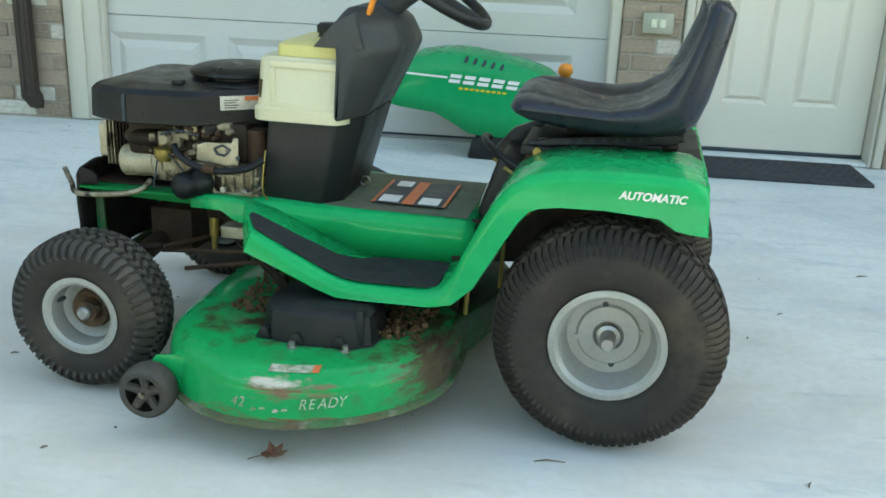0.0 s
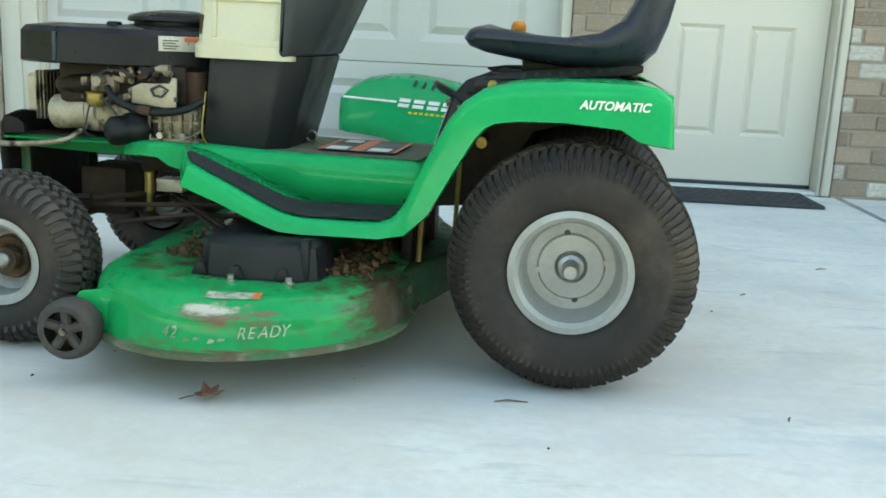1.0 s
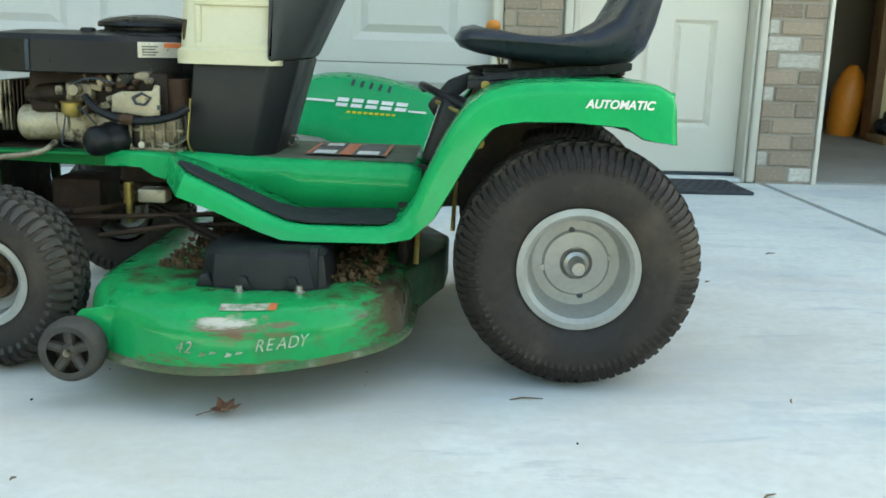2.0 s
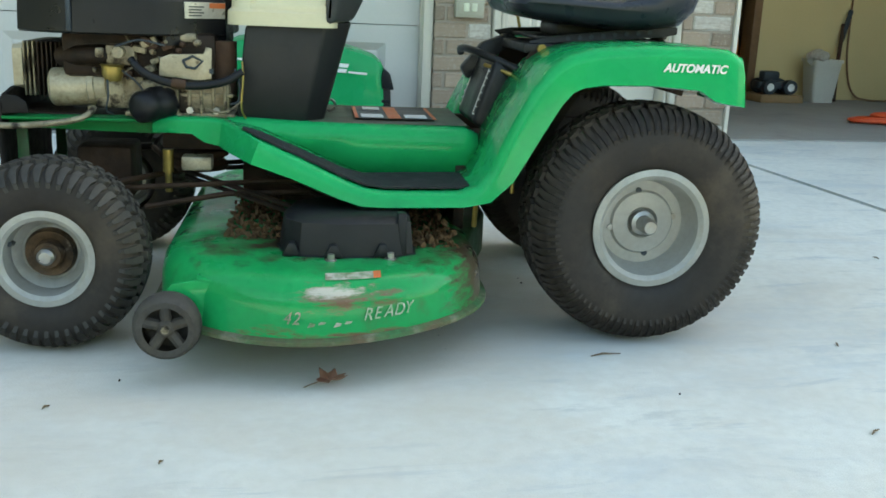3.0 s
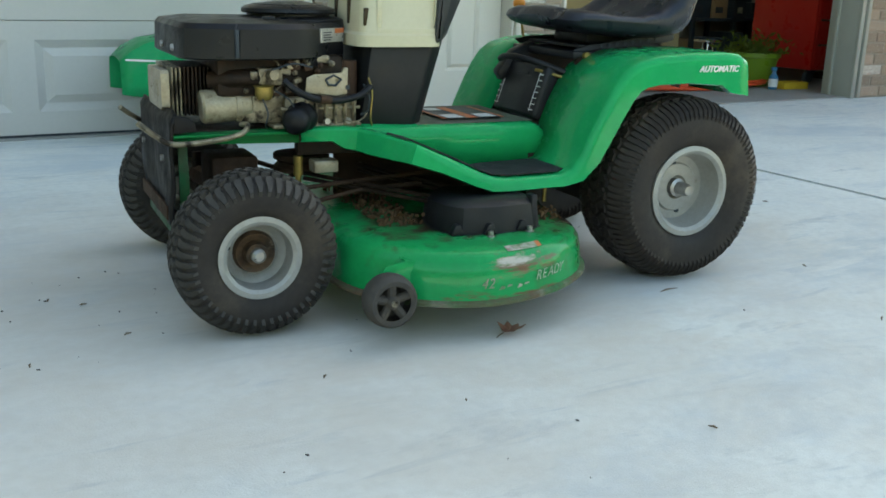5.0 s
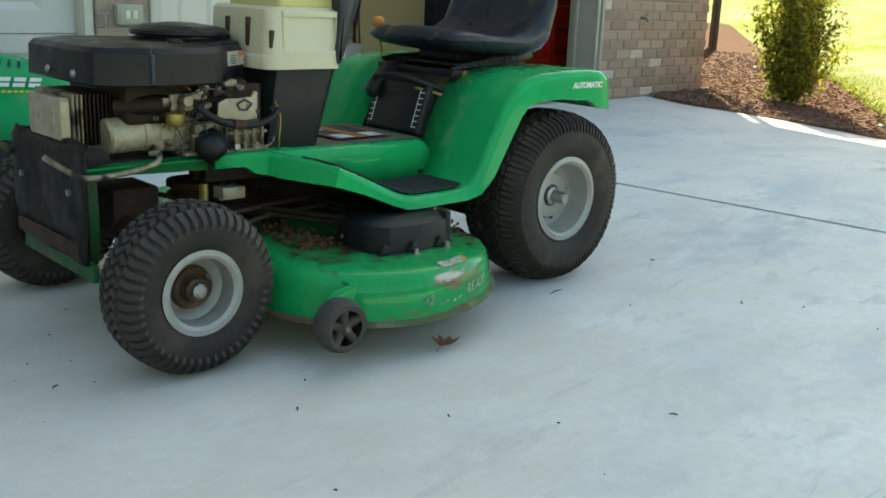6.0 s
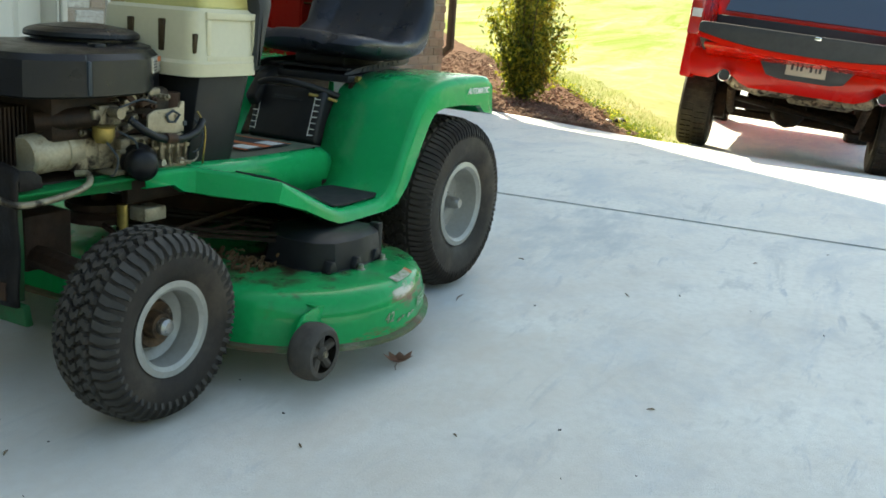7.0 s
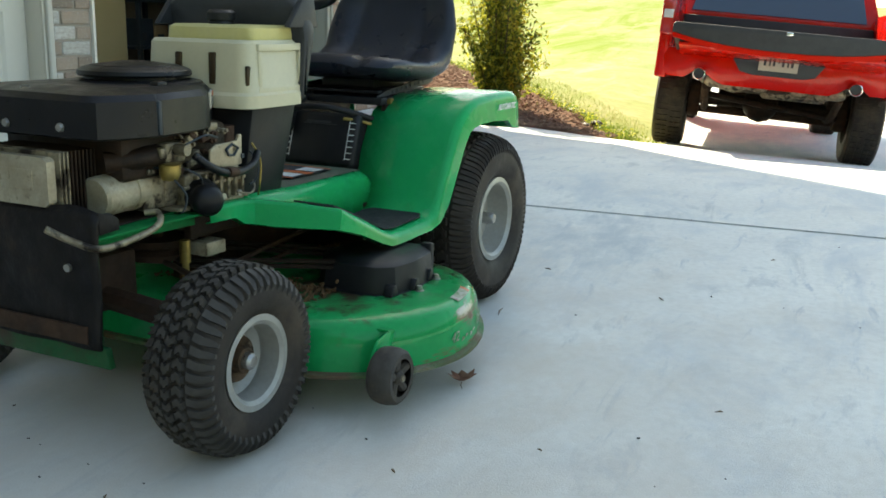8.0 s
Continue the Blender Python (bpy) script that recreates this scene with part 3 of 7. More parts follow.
for s in range(4):
    z0 = 0.012 + 0.54 * s
    bm = bmesh.new()
    panelled(bm, gx, [z0, z0 + 0.108, z0 + 0.448, z0 + 0.536], 2.68, 0.045, (1, 3, 5, 7), (1,), 0.022, 0.052)
    part("section", bm, GARAGEPAINT, gdoor, "", 25)
bm = bmesh.new()
box(bm, (-2.55, 2.682, -0.004), (0.08, 2.71, 0.012))
part("bottom_seal", bm, INK, gdoor, "black rubber seal")
trim = thing("trim", "cream painted trim round the garage door", "trim", kind="structure")
for x0, x1 in ((-2.745, -2.55), (0.08, 0.132)):
    bm = bmesh.new()
    box(bm, (x0 + 0.002, 2.60, 0.0), (x1, 2.77, 2.2), 0.004)
    if x1 > 0:
        box(bm, (x0 - 0.004, 2.625, 0.0), (x0 + 0.03, 2.68, 2.2), 0.004)
    else:
        box(bm, (x0 + 0.03, 2.585, 0.0), (x0 + 0.11, 2.60, 2.2), 0.004)
        box(bm, (x1 - 0.012, 2.62, 0.0), (x1 + 0.016, 2.678, 2.2), 0.004)
    part("side_trim", bm, TRIM, trim)
bm = bmesh.new()
box(bm, (-2.743, 2.605, 2.2), (0.130, 2.77, 2.4), 0.004)
part("head_trim", bm, TRIM, trim)

edoor = thing("door_1", "closed white six-panel entry door with a black sweep", "door", kind="structure")
bm = bmesh.new()
panelled(bm, [0.520, 0.667, 0.893, 1.018, 1.244, 1.395], [0.035, 0.265, 0.81, 0.955, 1.5, 1.63, 1.9, 2.05], 2.70, 0.045, (1, 3), (1, 3, 5), 0.017, 0.026)
part("leaf", bm, DOORPAINT, edoor, "", 25)
bm = bmesh.new()
box(bm, (0.520, 2.688, 0.016), (1.395, 2.74, 0.034), 0.003)
part("sweep", bm, INK, edoor, "black rubber door sweep")
bm = bmesh.new()
box(bm, (0.50, 2.60, -0.004), (1.42, 2.74, 0.016), 0.004)
part("threshold", bm, CONCRETE, edoor, "pale sill under the door")
etrim = thing("door_frame_1", "cream brick-mould frame round the entry door", "door frame", kind="structure")
for a, b, s in ((0.43, 0.518, 1), (1.397, 1.465, -1)):
    bm = bmesh.new()
    box(bm, (a + 0.002, 2.60, 0.0), (b, 2.76, 2.1), 0.004)
    x0 = a + 0.004 if s > 0 else b - 0.046
    box(bm, (x0, 2.566, 0.0), (x0 + 0.042, 2.60, 2.1), 0.010, 3)
    x0 = a + 0.05 if s > 0 else b - 0.066
    box(bm, (x0, 2.584, 0.0), (x0 + 0.016, 2.602, 2.1), 0.004)
    part("jamb", bm, TRIM, etrim)
bm = bmesh.new()
box(bm, (0.432, 2.57, 2.06), (1.463, 2.76, 2.4), 0.004)
part("head", bm, TRIM, etrim)
jamb = thing("door_frame_2", "painted jambs of the open garage doorway", "door frame", kind="structure")
bm = bmesh.new()
box(bm, (1.767, 2.572, -0.02), (1.79, 2.78, 2.4), 0.004)
part("jamb", bm, DOORPAINT, jamb, "white corner board")
bm = bmesh.new()
box(bm, (4.576, 2.60, -0.1), (4.680, 2.86, 2.4), 0.004)
box(bm, (4.570, 2.572, -0.1), (4.610, 2.60, 2.4), 0.006)
box(bm, (4.640, 2.572, -0.1), (4.678, 2.60, 2.4), 0.006)
box(bm, (4.554, 2.765, -0.1), (4.576, 2.80, 2.4), 0.006)
part("jamb", bm, TRIM_G, jamb, "grey-green painted side jamb")

# door mat with moulded studs
door_mat = thing("door_mat", "dark grey studded rubber mat before the entry door", "door mat")
bm = bmesh.new()
prism(bm, [(0.466, 2.18), (1.318, 2.18), (1.318, 2.585), (0.466, 2.59)], "z", -0.004, 0.011, 0.003)
part("sheet", bm, MATRUB, door_mat)
bm = bmesh.new()
lathe(bm, [(0.014, 0.0), (0.012, 0.0035), (0.0, 0.0045)], (0, 0, 0), (0, 0, 1), 8)
stud = part("stud", bm, MATRUB, door_mat)
for i in range(17):
    for j in range(8):
        ob = stud if i + j == 0 else new("stud", stud.data)
        ob.parent = door_mat
        ob.location = (0.505 + 0.047 * i + 0.02 * (j % 2), 2.21 + 0.047 * j, 0.0108)

# weatherproof outlet
outlet = thing("power_outlet", "tan weatherproof outlet box with two pale sockets on the brick pier", "outlet")
bm = bmesh.new()
box(bm, (0.231, 2.545, 0.602), (0.377, 2.584, 0.702), 0.006)
part("cover", bm, OUTLET, outlet)
bm = bmesh.new()
box(bm, (0.243, 2.540, 0.614), (0.365, 2.546, 0.690), 0.003)
part("window", bm, OUTLET, outlet)
for x in (0.284, 0.325):
    bm = bmesh.new()
    box(bm, (x - 0.014, 2.535, 0.632), (x + 0.014, 2.541, 0.672), 0.004)
    part("socket", bm, OUTLET_IN, outlet, "pale socket face")

# downspouts
for x, y, z0, lab in ((-2.925, 2.50, 0.12, "dark brown metal downspout on the brick wall"), (6.60, 2.53, 0.40, "dark brown downspout at the house corner")):
    d = thing("downspout", lab, "downspout")
    bm = bmesh.new()
    box(bm, (x - 0.04, y - 0.0, z0), (x + 0.04, y + 0.06, 2.9), 0.008)
    for k in (-0.016, 0.016):
        box(bm, (x + k - 0.006, y - 0.005, z0), (x + k + 0.006, y + 0.001, 2.9))
    part("pipe", bm, DOWNPIPE, d)
    bm = bmesh.new()
    m = pose(x, y + 0.03, z0 + 0.01, 48, 0, 0)
    box(bm, (-0.042, -0.03, -0.16), (0.042, 0.03, 0.02), 0.008, 2, m)
    part("shoe", bm, DOWNPIPE, d)
spigot = thing("hose_spigot", "small grey metal hose tap on the brick wall", "tap")
bm = bmesh.new()
tube(bm, [(5.26, 2.58, 0.685), (5.26, 2.53, 0.685), (5.26, 2.50, 0.655)], 0.013, 10)
part("spout", bm, STEEL, spigot)
bm = bmesh.new()
lathe(bm, [(0.0, 0), (0.03, 0.002), (0.03, 0.01), (0.0, 0.012)], (5.26, 2.52, 0.71), (0, 0, 1), 14)
part("handwheel", bm, STEEL, spigot)


# ---- the lawn tractor: x runs to its rear, y to its right side ----
tractor = thing("lawn_tractor", "old green ride-on lawn tractor, hood removed, standing on the driveway", "lawn mower", pose(0, 0, 0, 0, 0, -5))


def tyre(bm, R, W, rim):
    """A fat tyre round the y axis; returns its outline as radius by half-width."""
    prof = [(rim, -0.72), (rim + 0.012, -0.86), (rim + (R - rim) * 0.3, -0.985), (rim + (R - rim) * 0.55, -1.0), (R * 0.89, -0.945), (R * 0.945, -0.82), (R * 0.983, -0.5),
            (R * 0.995, 0.0), (R * 0.983, 0.5), (R * 0.945, 0.82), (R * 0.89, 0.945), (rim + (R - rim) * 0.55, 1.0), (rim + (R - rim) * 0.3, 0.985), (rim + 0.012, 0.86), (rim, 0.72)]
    lathe(bm, [(r, h * W / 2) for r, h in prof], (0, 0, 0), (0, 1, 0), 64)


def crown(R, W, s):
    """The tread's radius at s, from -1 to 1 across."""
    s = abs(s)
    return R * (0.995 - 0.012 * min(s, 0.5) / 0.5 - 0.038 * max(0, s - 0.5) / 0.32) if s < 0.82 else R * (0.945 - 0.055 * (s - 0.82) / 0.125 if s < 0.945 else 0.89 - (s - 0.945) * 2.2)


def lug(bm, R, W, poly, h):
    """One raised tread block; poly gives (angle, across)."""
    def place(a, s, up):
        r = crown(R, W, s) + up
        out = up * 0.6 * smoothstep(0.85, 0.97, abs(s)) * (1 if s > 0 else -1)
        return (r * math.cos(a), s * W / 2 + out, r * math.sin(a))
    lo = [bm.verts.new(place(a, s, -0.003)) for a, s in poly]
    ca, cs = sum(p[0] for p in poly) / len(poly), sum(p[1] for p in poly) / len(poly)
    hi = [bm.verts.new(place(a + (ca - a) * 0.10, s + (cs - s) * 0.07, h)) for a, s in poly]
    bm.faces.new(hi)
    k = len(poly)
    for i in range(k):
        bm.faces.new((lo[i], lo[(i + 1) % k], hi[(i + 1) % k], hi[i]))


def tread(bm, R, W, n, h, bars):
    """Turf tread: three rows of wavy blocks set half a pitch apart, and long bars over the shoulders."""
    st = 2 * math.pi / n
    for i in range(n):
        a = i * st
        for row in range(3):
            s0, w = -0.485 + 0.335 * row, 0.285
            o = a + (st * 0.5 if row % 2 else 0)
            e, d = st * 0.31, st * 0.20 * (1 if row % 2 else -1)
            fore, aft = [], []
            for u, k in ((0.0, -0.9), (0.24, -0.7), (0.40, 0.55), (0.62, 0.75), (0.78, -0.2), (1.0, -0.5)):
                fore.append((o - e + d * k, s0 + w * u))
                aft.append((o + e + d * k, s0 + w * u))
            lug(bm, R, W, fore + aft[::-1], h)
        for side in (-1, 1):
            for half in range(bars):
                o = a + half * st / bars
                w, k = st * 0.35 / bars, st * 0.20 / bars
                lug(bm, R, W, [(o - w - k, side * 0.55), (o - w, side * 0.80), (o - w * 0.95, side * 0.93), (o - w * 0.6, side * 0.992), (o + w * 0.6, side * 0.992), (o + w * 0.95, side * 0.93), (o + w, side * 0.80), (o + w - k, side * 0.55)][:: side], h * (0.85 if half else 0.7))


def wheel(name, at, R, W, rim, front, side, label):
    """Rim as the part, tyre, tread and hub under it. side: -1 for the tractor's left."""
    bm = bmesh.new()
    s = side
    if front:
        prof = [(rim + 0.010, 0.40), (rim + 0.012, 0.435), (rim, 0.44), (rim - 0.008, 0.40), (rim - 0.012, 0.10), (rim * 0.66, 0.0), (rim * 0.5, 0.04), (rim * 0.42, -0.04), (0.02, -0.05)]
    else:
        prof = [(rim + 0.012, 0.40), (rim + 0.013, 0.445), (rim, 0.46), (rim - 0.009, 0.42), (rim - 0.013, 0.22), (rim * 0.80, 0.135), (rim * 0.62, 0.13), (rim * 0.58, 0.16), (rim * 0.30, 0.17), (rim * 0.24, 0.12), (0.02, 0.12)]
    lathe(bm, [(r, s * h * W) for r, h in prof], (0, 0, 0), (0, 1, 0), 56)
    lathe(bm, [(rim - 0.006, -0.40 * W * s), (rim - 0.012, 0.16 * W * s)], (0, 0, 0), (0, 1, 0), 40)
    ob = part(name, bm, RIM, tractor, label, 30)
    ob.location = at
    bm = bmesh.new()
    tyre(bm, R - 0.009, W, rim + 0.004)
    part("tyre", bm, RUBBER, ob, "scuffed black rubber turf tyre", 40)
    bm = bmesh.new()
    tread(bm, R - (0.012 if front else 0.010), W, 48 if front else 44, 0.0135 if front else 0.0085, 1 if front else 2)
    part("tread", bm, LUG if front else RUBBER, ob, "", 25)
    bm = bmesh.new()
    if front:
        lathe(bm, [(rim * 0.60, 0.02 * W * s), (rim * 0.54, 0.13 * W * s), (rim * 0.34, 0.07 * W * s), (rim * 0.30, 0.24 * W * s), (0.0, 0.24 * W * s)], (0, 0, 0), (0, 1, 0), 24)
        part("hub", bm, RIM_RUST, ob, "rusty greasy wheel hub", 30)
        bm = bmesh.new()
        lathe(bm, [(0.0165, 0.0), (0.0165, 0.33 * W * s), (0.011, 0.37 * W * s), (0.0, 0.38 * W * s)], (0, 0, 0), (0, 1, 0), 18)
        part("axle_end", bm, STEEL, ob, "", 30)
        bm = bmesh.new()
        tube(bm, [(-rim * 0.80, s * W * 0.10, 0.02), (-rim * 0.80, s * W * 0.26, 0.022)], 0.005, 8)
        part("valve", bm, INK, ob)
    else:
        lathe(bm, [(0.026, 0.10 * W * s), (0.026, 0.20 * W * s), (0.018, 0.22 * W * s), (0.0175, 0.38 * W * s), (0.013, 0.42 * W * s), (0.0, 0.425 * W * s)], (0, 0, 0), (0, 1, 0), 20)
        part("hub_cap", bm, STEEL, ob, "round steel axle cap", 30)
        for a in (100, 280, 10, 190):
            bm = bmesh.new()
            c = Vector((math.cos(radians(a)) * rim * 0.62, s * 0.132 * W, math.sin(radians(a)) * rim * 0.62))
            lathe(bm, [(0.0065, 0.0), (0.0065, s * 0.004), (0.0, s * 0.0045)], c, (0, 1, 0), 12)
            part("bolt_hole", bm, INK if a in (100, 280) else STEEL, ob)
    return ob


for s in (-1, 1):
    wheel("rear_wheel", (0.004, 0.335 * s, 0.2485), 0.2580, 0.215, 0.112, False, s, "large wheel with a grey galvanised rim")
    wheel("front_wheel", (-1.201, 0.396 * s, 0.1825), 0.1885, 0.146, 0.083, True, s, "small front wheel with a dusty grey rim")

# ---- pan: footrests and fenders ----
PAN = [(-1.03, 0.428), (-0.95, 0.428), (-0.92, 0.428), (-0.886, 0.426), (-0.862, 0.421), (-0.835, 0.417), (-0.80, 0.408), (-0.72, 0.374), (-0.63, 0.332), (-0.59, 0.317), (-0.55, 0.312), (-0.44, 0.312), (-0.395, 0.314), (-0.362, 0.326), (-0.338, 0.362), (-0.318, 0.41),
       (-0.290, 0.47), (-0.258, 0.53), (-0.228, 0.570), (-0.19, 0.597), (-0.13, 0.613), (-0.03, 0.620), (0.08, 0.621), (0.115, 0.6195), (0.14, 0.617), (0.168, 0.603), (0.176, 0.58)]
FLANGE = [0.032, 0.034, 0.052, 0.056, 0.056, 0.054, 0.048, 0.040, 0.036, 0.034, 0.030, 0.028, 0.030, 0.040, 0.052, 0.058, 0.062, 0.064, 0.066, 0.070, 0.074, 0.078, 0.086, 0.106, 0.108, 0.097, 0.076]
INNER = [0.15, 0.15, 0.15, 0.15, 0.203, 0.206, 0.206, 0.203, 0.195, 0.192, 0.19, 0.19, 0.19, 0.18, 0.155, 0.145, 0.14, 0.14, 0.14, 0.15, 0.17, 0.17, 0.17, 0.17, 0.17, 0.17, 0.17]
OUTER = [0.213, 0.214, 0.216, 0.222, 0.268, 0.328, 0.398, 0.409, 0.412, 0.412, 0.412, 0.412, 0.412, 0.412, 0.414, 0.416, 0.418, 0.42, 0.422, 0.424, 0.424, 0.424, 0.424, 0.424, 0.424, 0.422, 0.418]
for s in (-1, 1):
    bm = bmesh.new()
    rows = []
    for i, (x, z) in enumerate(PAN):
        a, b = PAN[max(0, i - 1)], PAN[min(len(PAN) - 1, i + 1)]
        t = Vector((b[0] - a[0], b[1] - a[1])).normalized()
        nx, nz = (t.y, -t.x) if x < 0.06 else (0.0, -1.0)
        yi, yo, d = INNER[i], OUTER[i], FLANGE[i]
        r = 0.022 if 7 <= i else 0.010
        sec = [(yi, 0.0), (yi + (yo - yi) * 0.5, 0.0), (yo - r, 0.0), (yo - r * 0.62, r * 0.06), (yo - r * 0.3, r * 0.28), (yo - r * 0.06, r * 0.66), (yo, r), (yo + 0.003, d), (yo - 0.012, d + 0.003)]
        rows.append([(x + nx * k, s * y, z + nz * k) for y, k in sec])
    rows.append([(0.181, s * abs(v[1]), 0.503) for v in rows[-1]])
    grid(bm, rows)
    ob = part("fender", bm, GREEN, tractor, "green sheet-steel footrest and rear fender", 50)
    thicken(ob, 0.003)
    # rubber pad on the footrest
    bm = bmesh.new()
    pts = [(-0.838, 0.292, 0.312, 0.4180), (-0.80, 0.302, 0.374, 0.4085), (-0.72, 0.300, 0.384, 0.3745), (-0.63, 0.288, 0.388, 0.334), (-0.59, 0.262, 0.388, 0.3195), (-0.55, 0.226, 0.388, 0.3145), (-0.40, 0.212, 0.384, 0.3155), (-0.374, 0.228, 0.372, 0.318)]
    grid(bm, [[(x, s * (a + (b - a) * k / 4), z + 0.002) for k in range(5)] for x, a, b, z in pts])
    ob = part("foot_pad", bm, PAD, tractor, "black ribbed rubber foot pad", 0)
    thicken(ob, 0.004, 1.0)
# tunnel between the footrests
bm = bmesh.new()
rows = []
for x, zt, w in ((-1.03, 0.425, 0.15), (-0.89, 0.425, 0.155), (-0.875, 0.425, 0.205), (-0.84, 0.424, 0.208), (-0.80, 0.422, 0.208), (-0.72, 0.418, 0.205), (-0.60, 0.416, 0.193), (-0.36, 0.414, 0.19), (-0.33, 0.40, 0.19)):
    zb = 0.42 if x < -0.86 else 0.41 if x < -0.82 else 0.40 if x < -0.78 else (0.368 if x < -0.7 else 0.308)
    zb = min(zb, zt - 0.006)
    rows.append([(x, -w - 0.006, zb), (x, -w - 0.003, zt - 0.02), (x, -w + 0.004, zt - 0.006), (x, -w + 0.016, zt), (x, 0, zt), (x, w - 0.016, zt), (x, w - 0.004, zt - 0.006), (x, w + 0.003, zt - 0.02), (x, w + 0.006, zb)])
grid(bm, rows)
thicken(part("tunnel", bm, GREEN, tractor, "green raised centre tunnel", 50), 0.003)
bm = bmesh.new()
grid(bm, [[(x, y, 0.4195 + 0.002 * (x < -0.6)) for y in (-0.172, 0, 0.172)] for x in (-0.78, -0.6, -0.35)])
part("tunnel_top", bm, PLATFORM, tractor, "dirty worn platform between the footrests", 0)
for x0, x1, y0, y1, mt in ((-0.60, -0.415, -0.12, 0.10, INK), (-0.525, -0.495, -0.118, 0.098, DECAL_O), (-0.60, -0.592, -0.12, 0.10, DECAL_O), (-0.423, -0.415, -0.12, 0.10, DECAL_O), (-0.585, -0.535, -0.11, -0.05, DECAL_W), (-0.485, -0.435, -0.11, -0.05, DECAL_W), (-0.575, -0.535, 0.04, 0.09, DECAL_W)):
    bm = bmesh.new()
    z = 0.4235 + (0.0008 if mt is INK else 0.0016 if mt is DECAL_O else 0.0024)
    box(bm, (x0, y0, z), (x1, y1, z + 0.0006))
    part("decal", bm, mt, tractor, "worn warning decal", 0)
bm = bmesh.new()
tube(bm, [(-0.655 + 0.013 * math.cos(a), 0.02, 0.437 + 0.013 * math.sin(a)) for a in (k * math.pi / 7 for k in range(14))], 0.003, 6)
tube(bm, [(-0.655, 0.02, 0.417), (-0.655, 0.02, 0.425)], 0.004, 6)
part("eye_bolt", bm, STEEL, tractor)
# rear plate and seat deck
bm = bmesh.new()
box(bm, (0.166, -0.40, 0.545), (0.174, 0.40, 0.603), 0.003)
part("rear_panel", bm, GREEN, tractor, "green rear panel", 30)
bm = bmesh.new()
box(bm, (-0.235, -0.172, 0.585), (0.168, 0.172, 0.606), 0.004)
part("seat_deck", bm, BLACK, tractor, "black seat deck between the fenders", 30)
for s in (-1, 1):
    bm = bmesh.new()
    prism(bm, [(-0.20, 0.33), (-0.10, 0.50), (0.02, 0.53), (0.14, 0.50), (0.15, 0.588), (-0.22, 0.588), (-0.30, 0.40), (-0.31, 0.32)], "y", s * 0.165, s * 0.178)
    part("inner_fender", bm, GREASE, tractor, "dark inner wheel-arch plate", 30)
words("automatic_lettering", "AUTOMATIC", 0.023, Matrix.Translation((-0.002, -0.4292, 0.5665)) @ pose(0, 0, 0, 90, 0, 0), DECAL_W, tractor, "white slanted lettering on the fender", 0.25, 0.0006, 0.98, 0.0006)

# ---- lift quadrant between the fenders ----
bm = bmesh.new()
m = pose(-0.325, 0, 0.415, 0, 18, 0)
box(bm, (-0.012, -0.135, 0.0), (0.06, 0.105, 0.155), 0.014, 3, m)
panel = part("lever_panel", bm, BLACK, tractor, "black plastic lever panel with white tick marks", 40)
for side, y0 in ((-1, -0.118), (1, 0.088)):
    for k in range(7):
        bm = bmesh.new()
        box(bm, (-0.0138, y0 - 0.009, 0.022 + 0.017 * k), (-0.0126, y0 + 0.009, 0.0245 + 0.017 * k), 0, 1, m)
        part("tick_mark", bm, DECAL_W, panel, "", 0)
    bm = bmesh.new()
    box(bm, (-0.0142, y0 - side * 0.010 - 0.001, 0.02), (-0.0130, y0 - side * 0.010 + 0.001, 0.13), 0, 1, m)
    part("scale_line", bm, DECAL_W, panel, "", 0)
bm = bmesh.new()
box(bm, (-0.0138, -0.065, 0.116), (-0.0126, 0.045, 0.119), 0, 1, m)
box(bm, (-0.0138, -0.045, 0.121), (-0.0126, 0.035, 0.127), 0, 1, m)
part("wordmark_bar", bm, GREYBLACK, panel, "dull grey wordmark strip", 0)
bm = bmesh.new()
tube(bm, curve([(-0.20, -0.16, 0.530), (-0.25, -0.14, 0.550), (-0.30, -0.10, 0.570), (-0.335, -0.04, 0.582), (-0.345, 0.02, 0.580), (-0.34, 0.055, 0.570)], 6), 0.009, 10)
part("lift_lever", bm, BLACK, tractor, "curved black deck-lift lever", 40)
bm = bmesh.new()
tube(bm, curve([(-0.20, -0.165, 0.520), (-0.25, -0.15, 0.533), (-0.285, -0.12, 0.545), (-0.305, -0.09, 0.550)], 5), 0.0045, 8)
part("lever_rod", bm, BRASS, tractor)
bm = bmesh.new()
prism(bm, [(-0.315, 0.50), (-0.27, 0.545), (-0.22, 0.585), (-0.19, 0.605), (-0.22, 0.618), (-0.285, 0.592), (-0.335, 0.53)], "y", 0.075, 0.115, 0.008)
part("lever_console", bm, BLACK, tractor, "black curved lever guide", 40)

# ---- seat ----
TOP = [(-0.268, 0.690), (-0.255, 0.710), (-0.225, 0.721), (-0.17, 0.722), (-0.10, 0.716), (-0.04, 0.716), (0.02, 0.728), (0.06, 0.752), (0.085, 0.79), (0.108, 0.85), (0.126, 0.90), (0.138, 0.932), (0.158, 0.948)]
UNDER = [(0.188, 0.944), (0.207, 0.918), (0.200, 0.875), (0.184, 0.80), (0.170, 0.735), (0.150, 0.680), (0.122, 0.652), (0.05, 0.641), (-0.05, 0.640), (-0.14, 0.650), (-0.215, 0.662), (-0.255, 0.674)]
SKEL = [(-0.235, 0.690), (-0.15, 0.688), (-0.05, 0.682), (0.05, 0.690), (0.11, 0.72), (0.135, 0.80), (0.155, 0.87), (0.170, 0.925)]


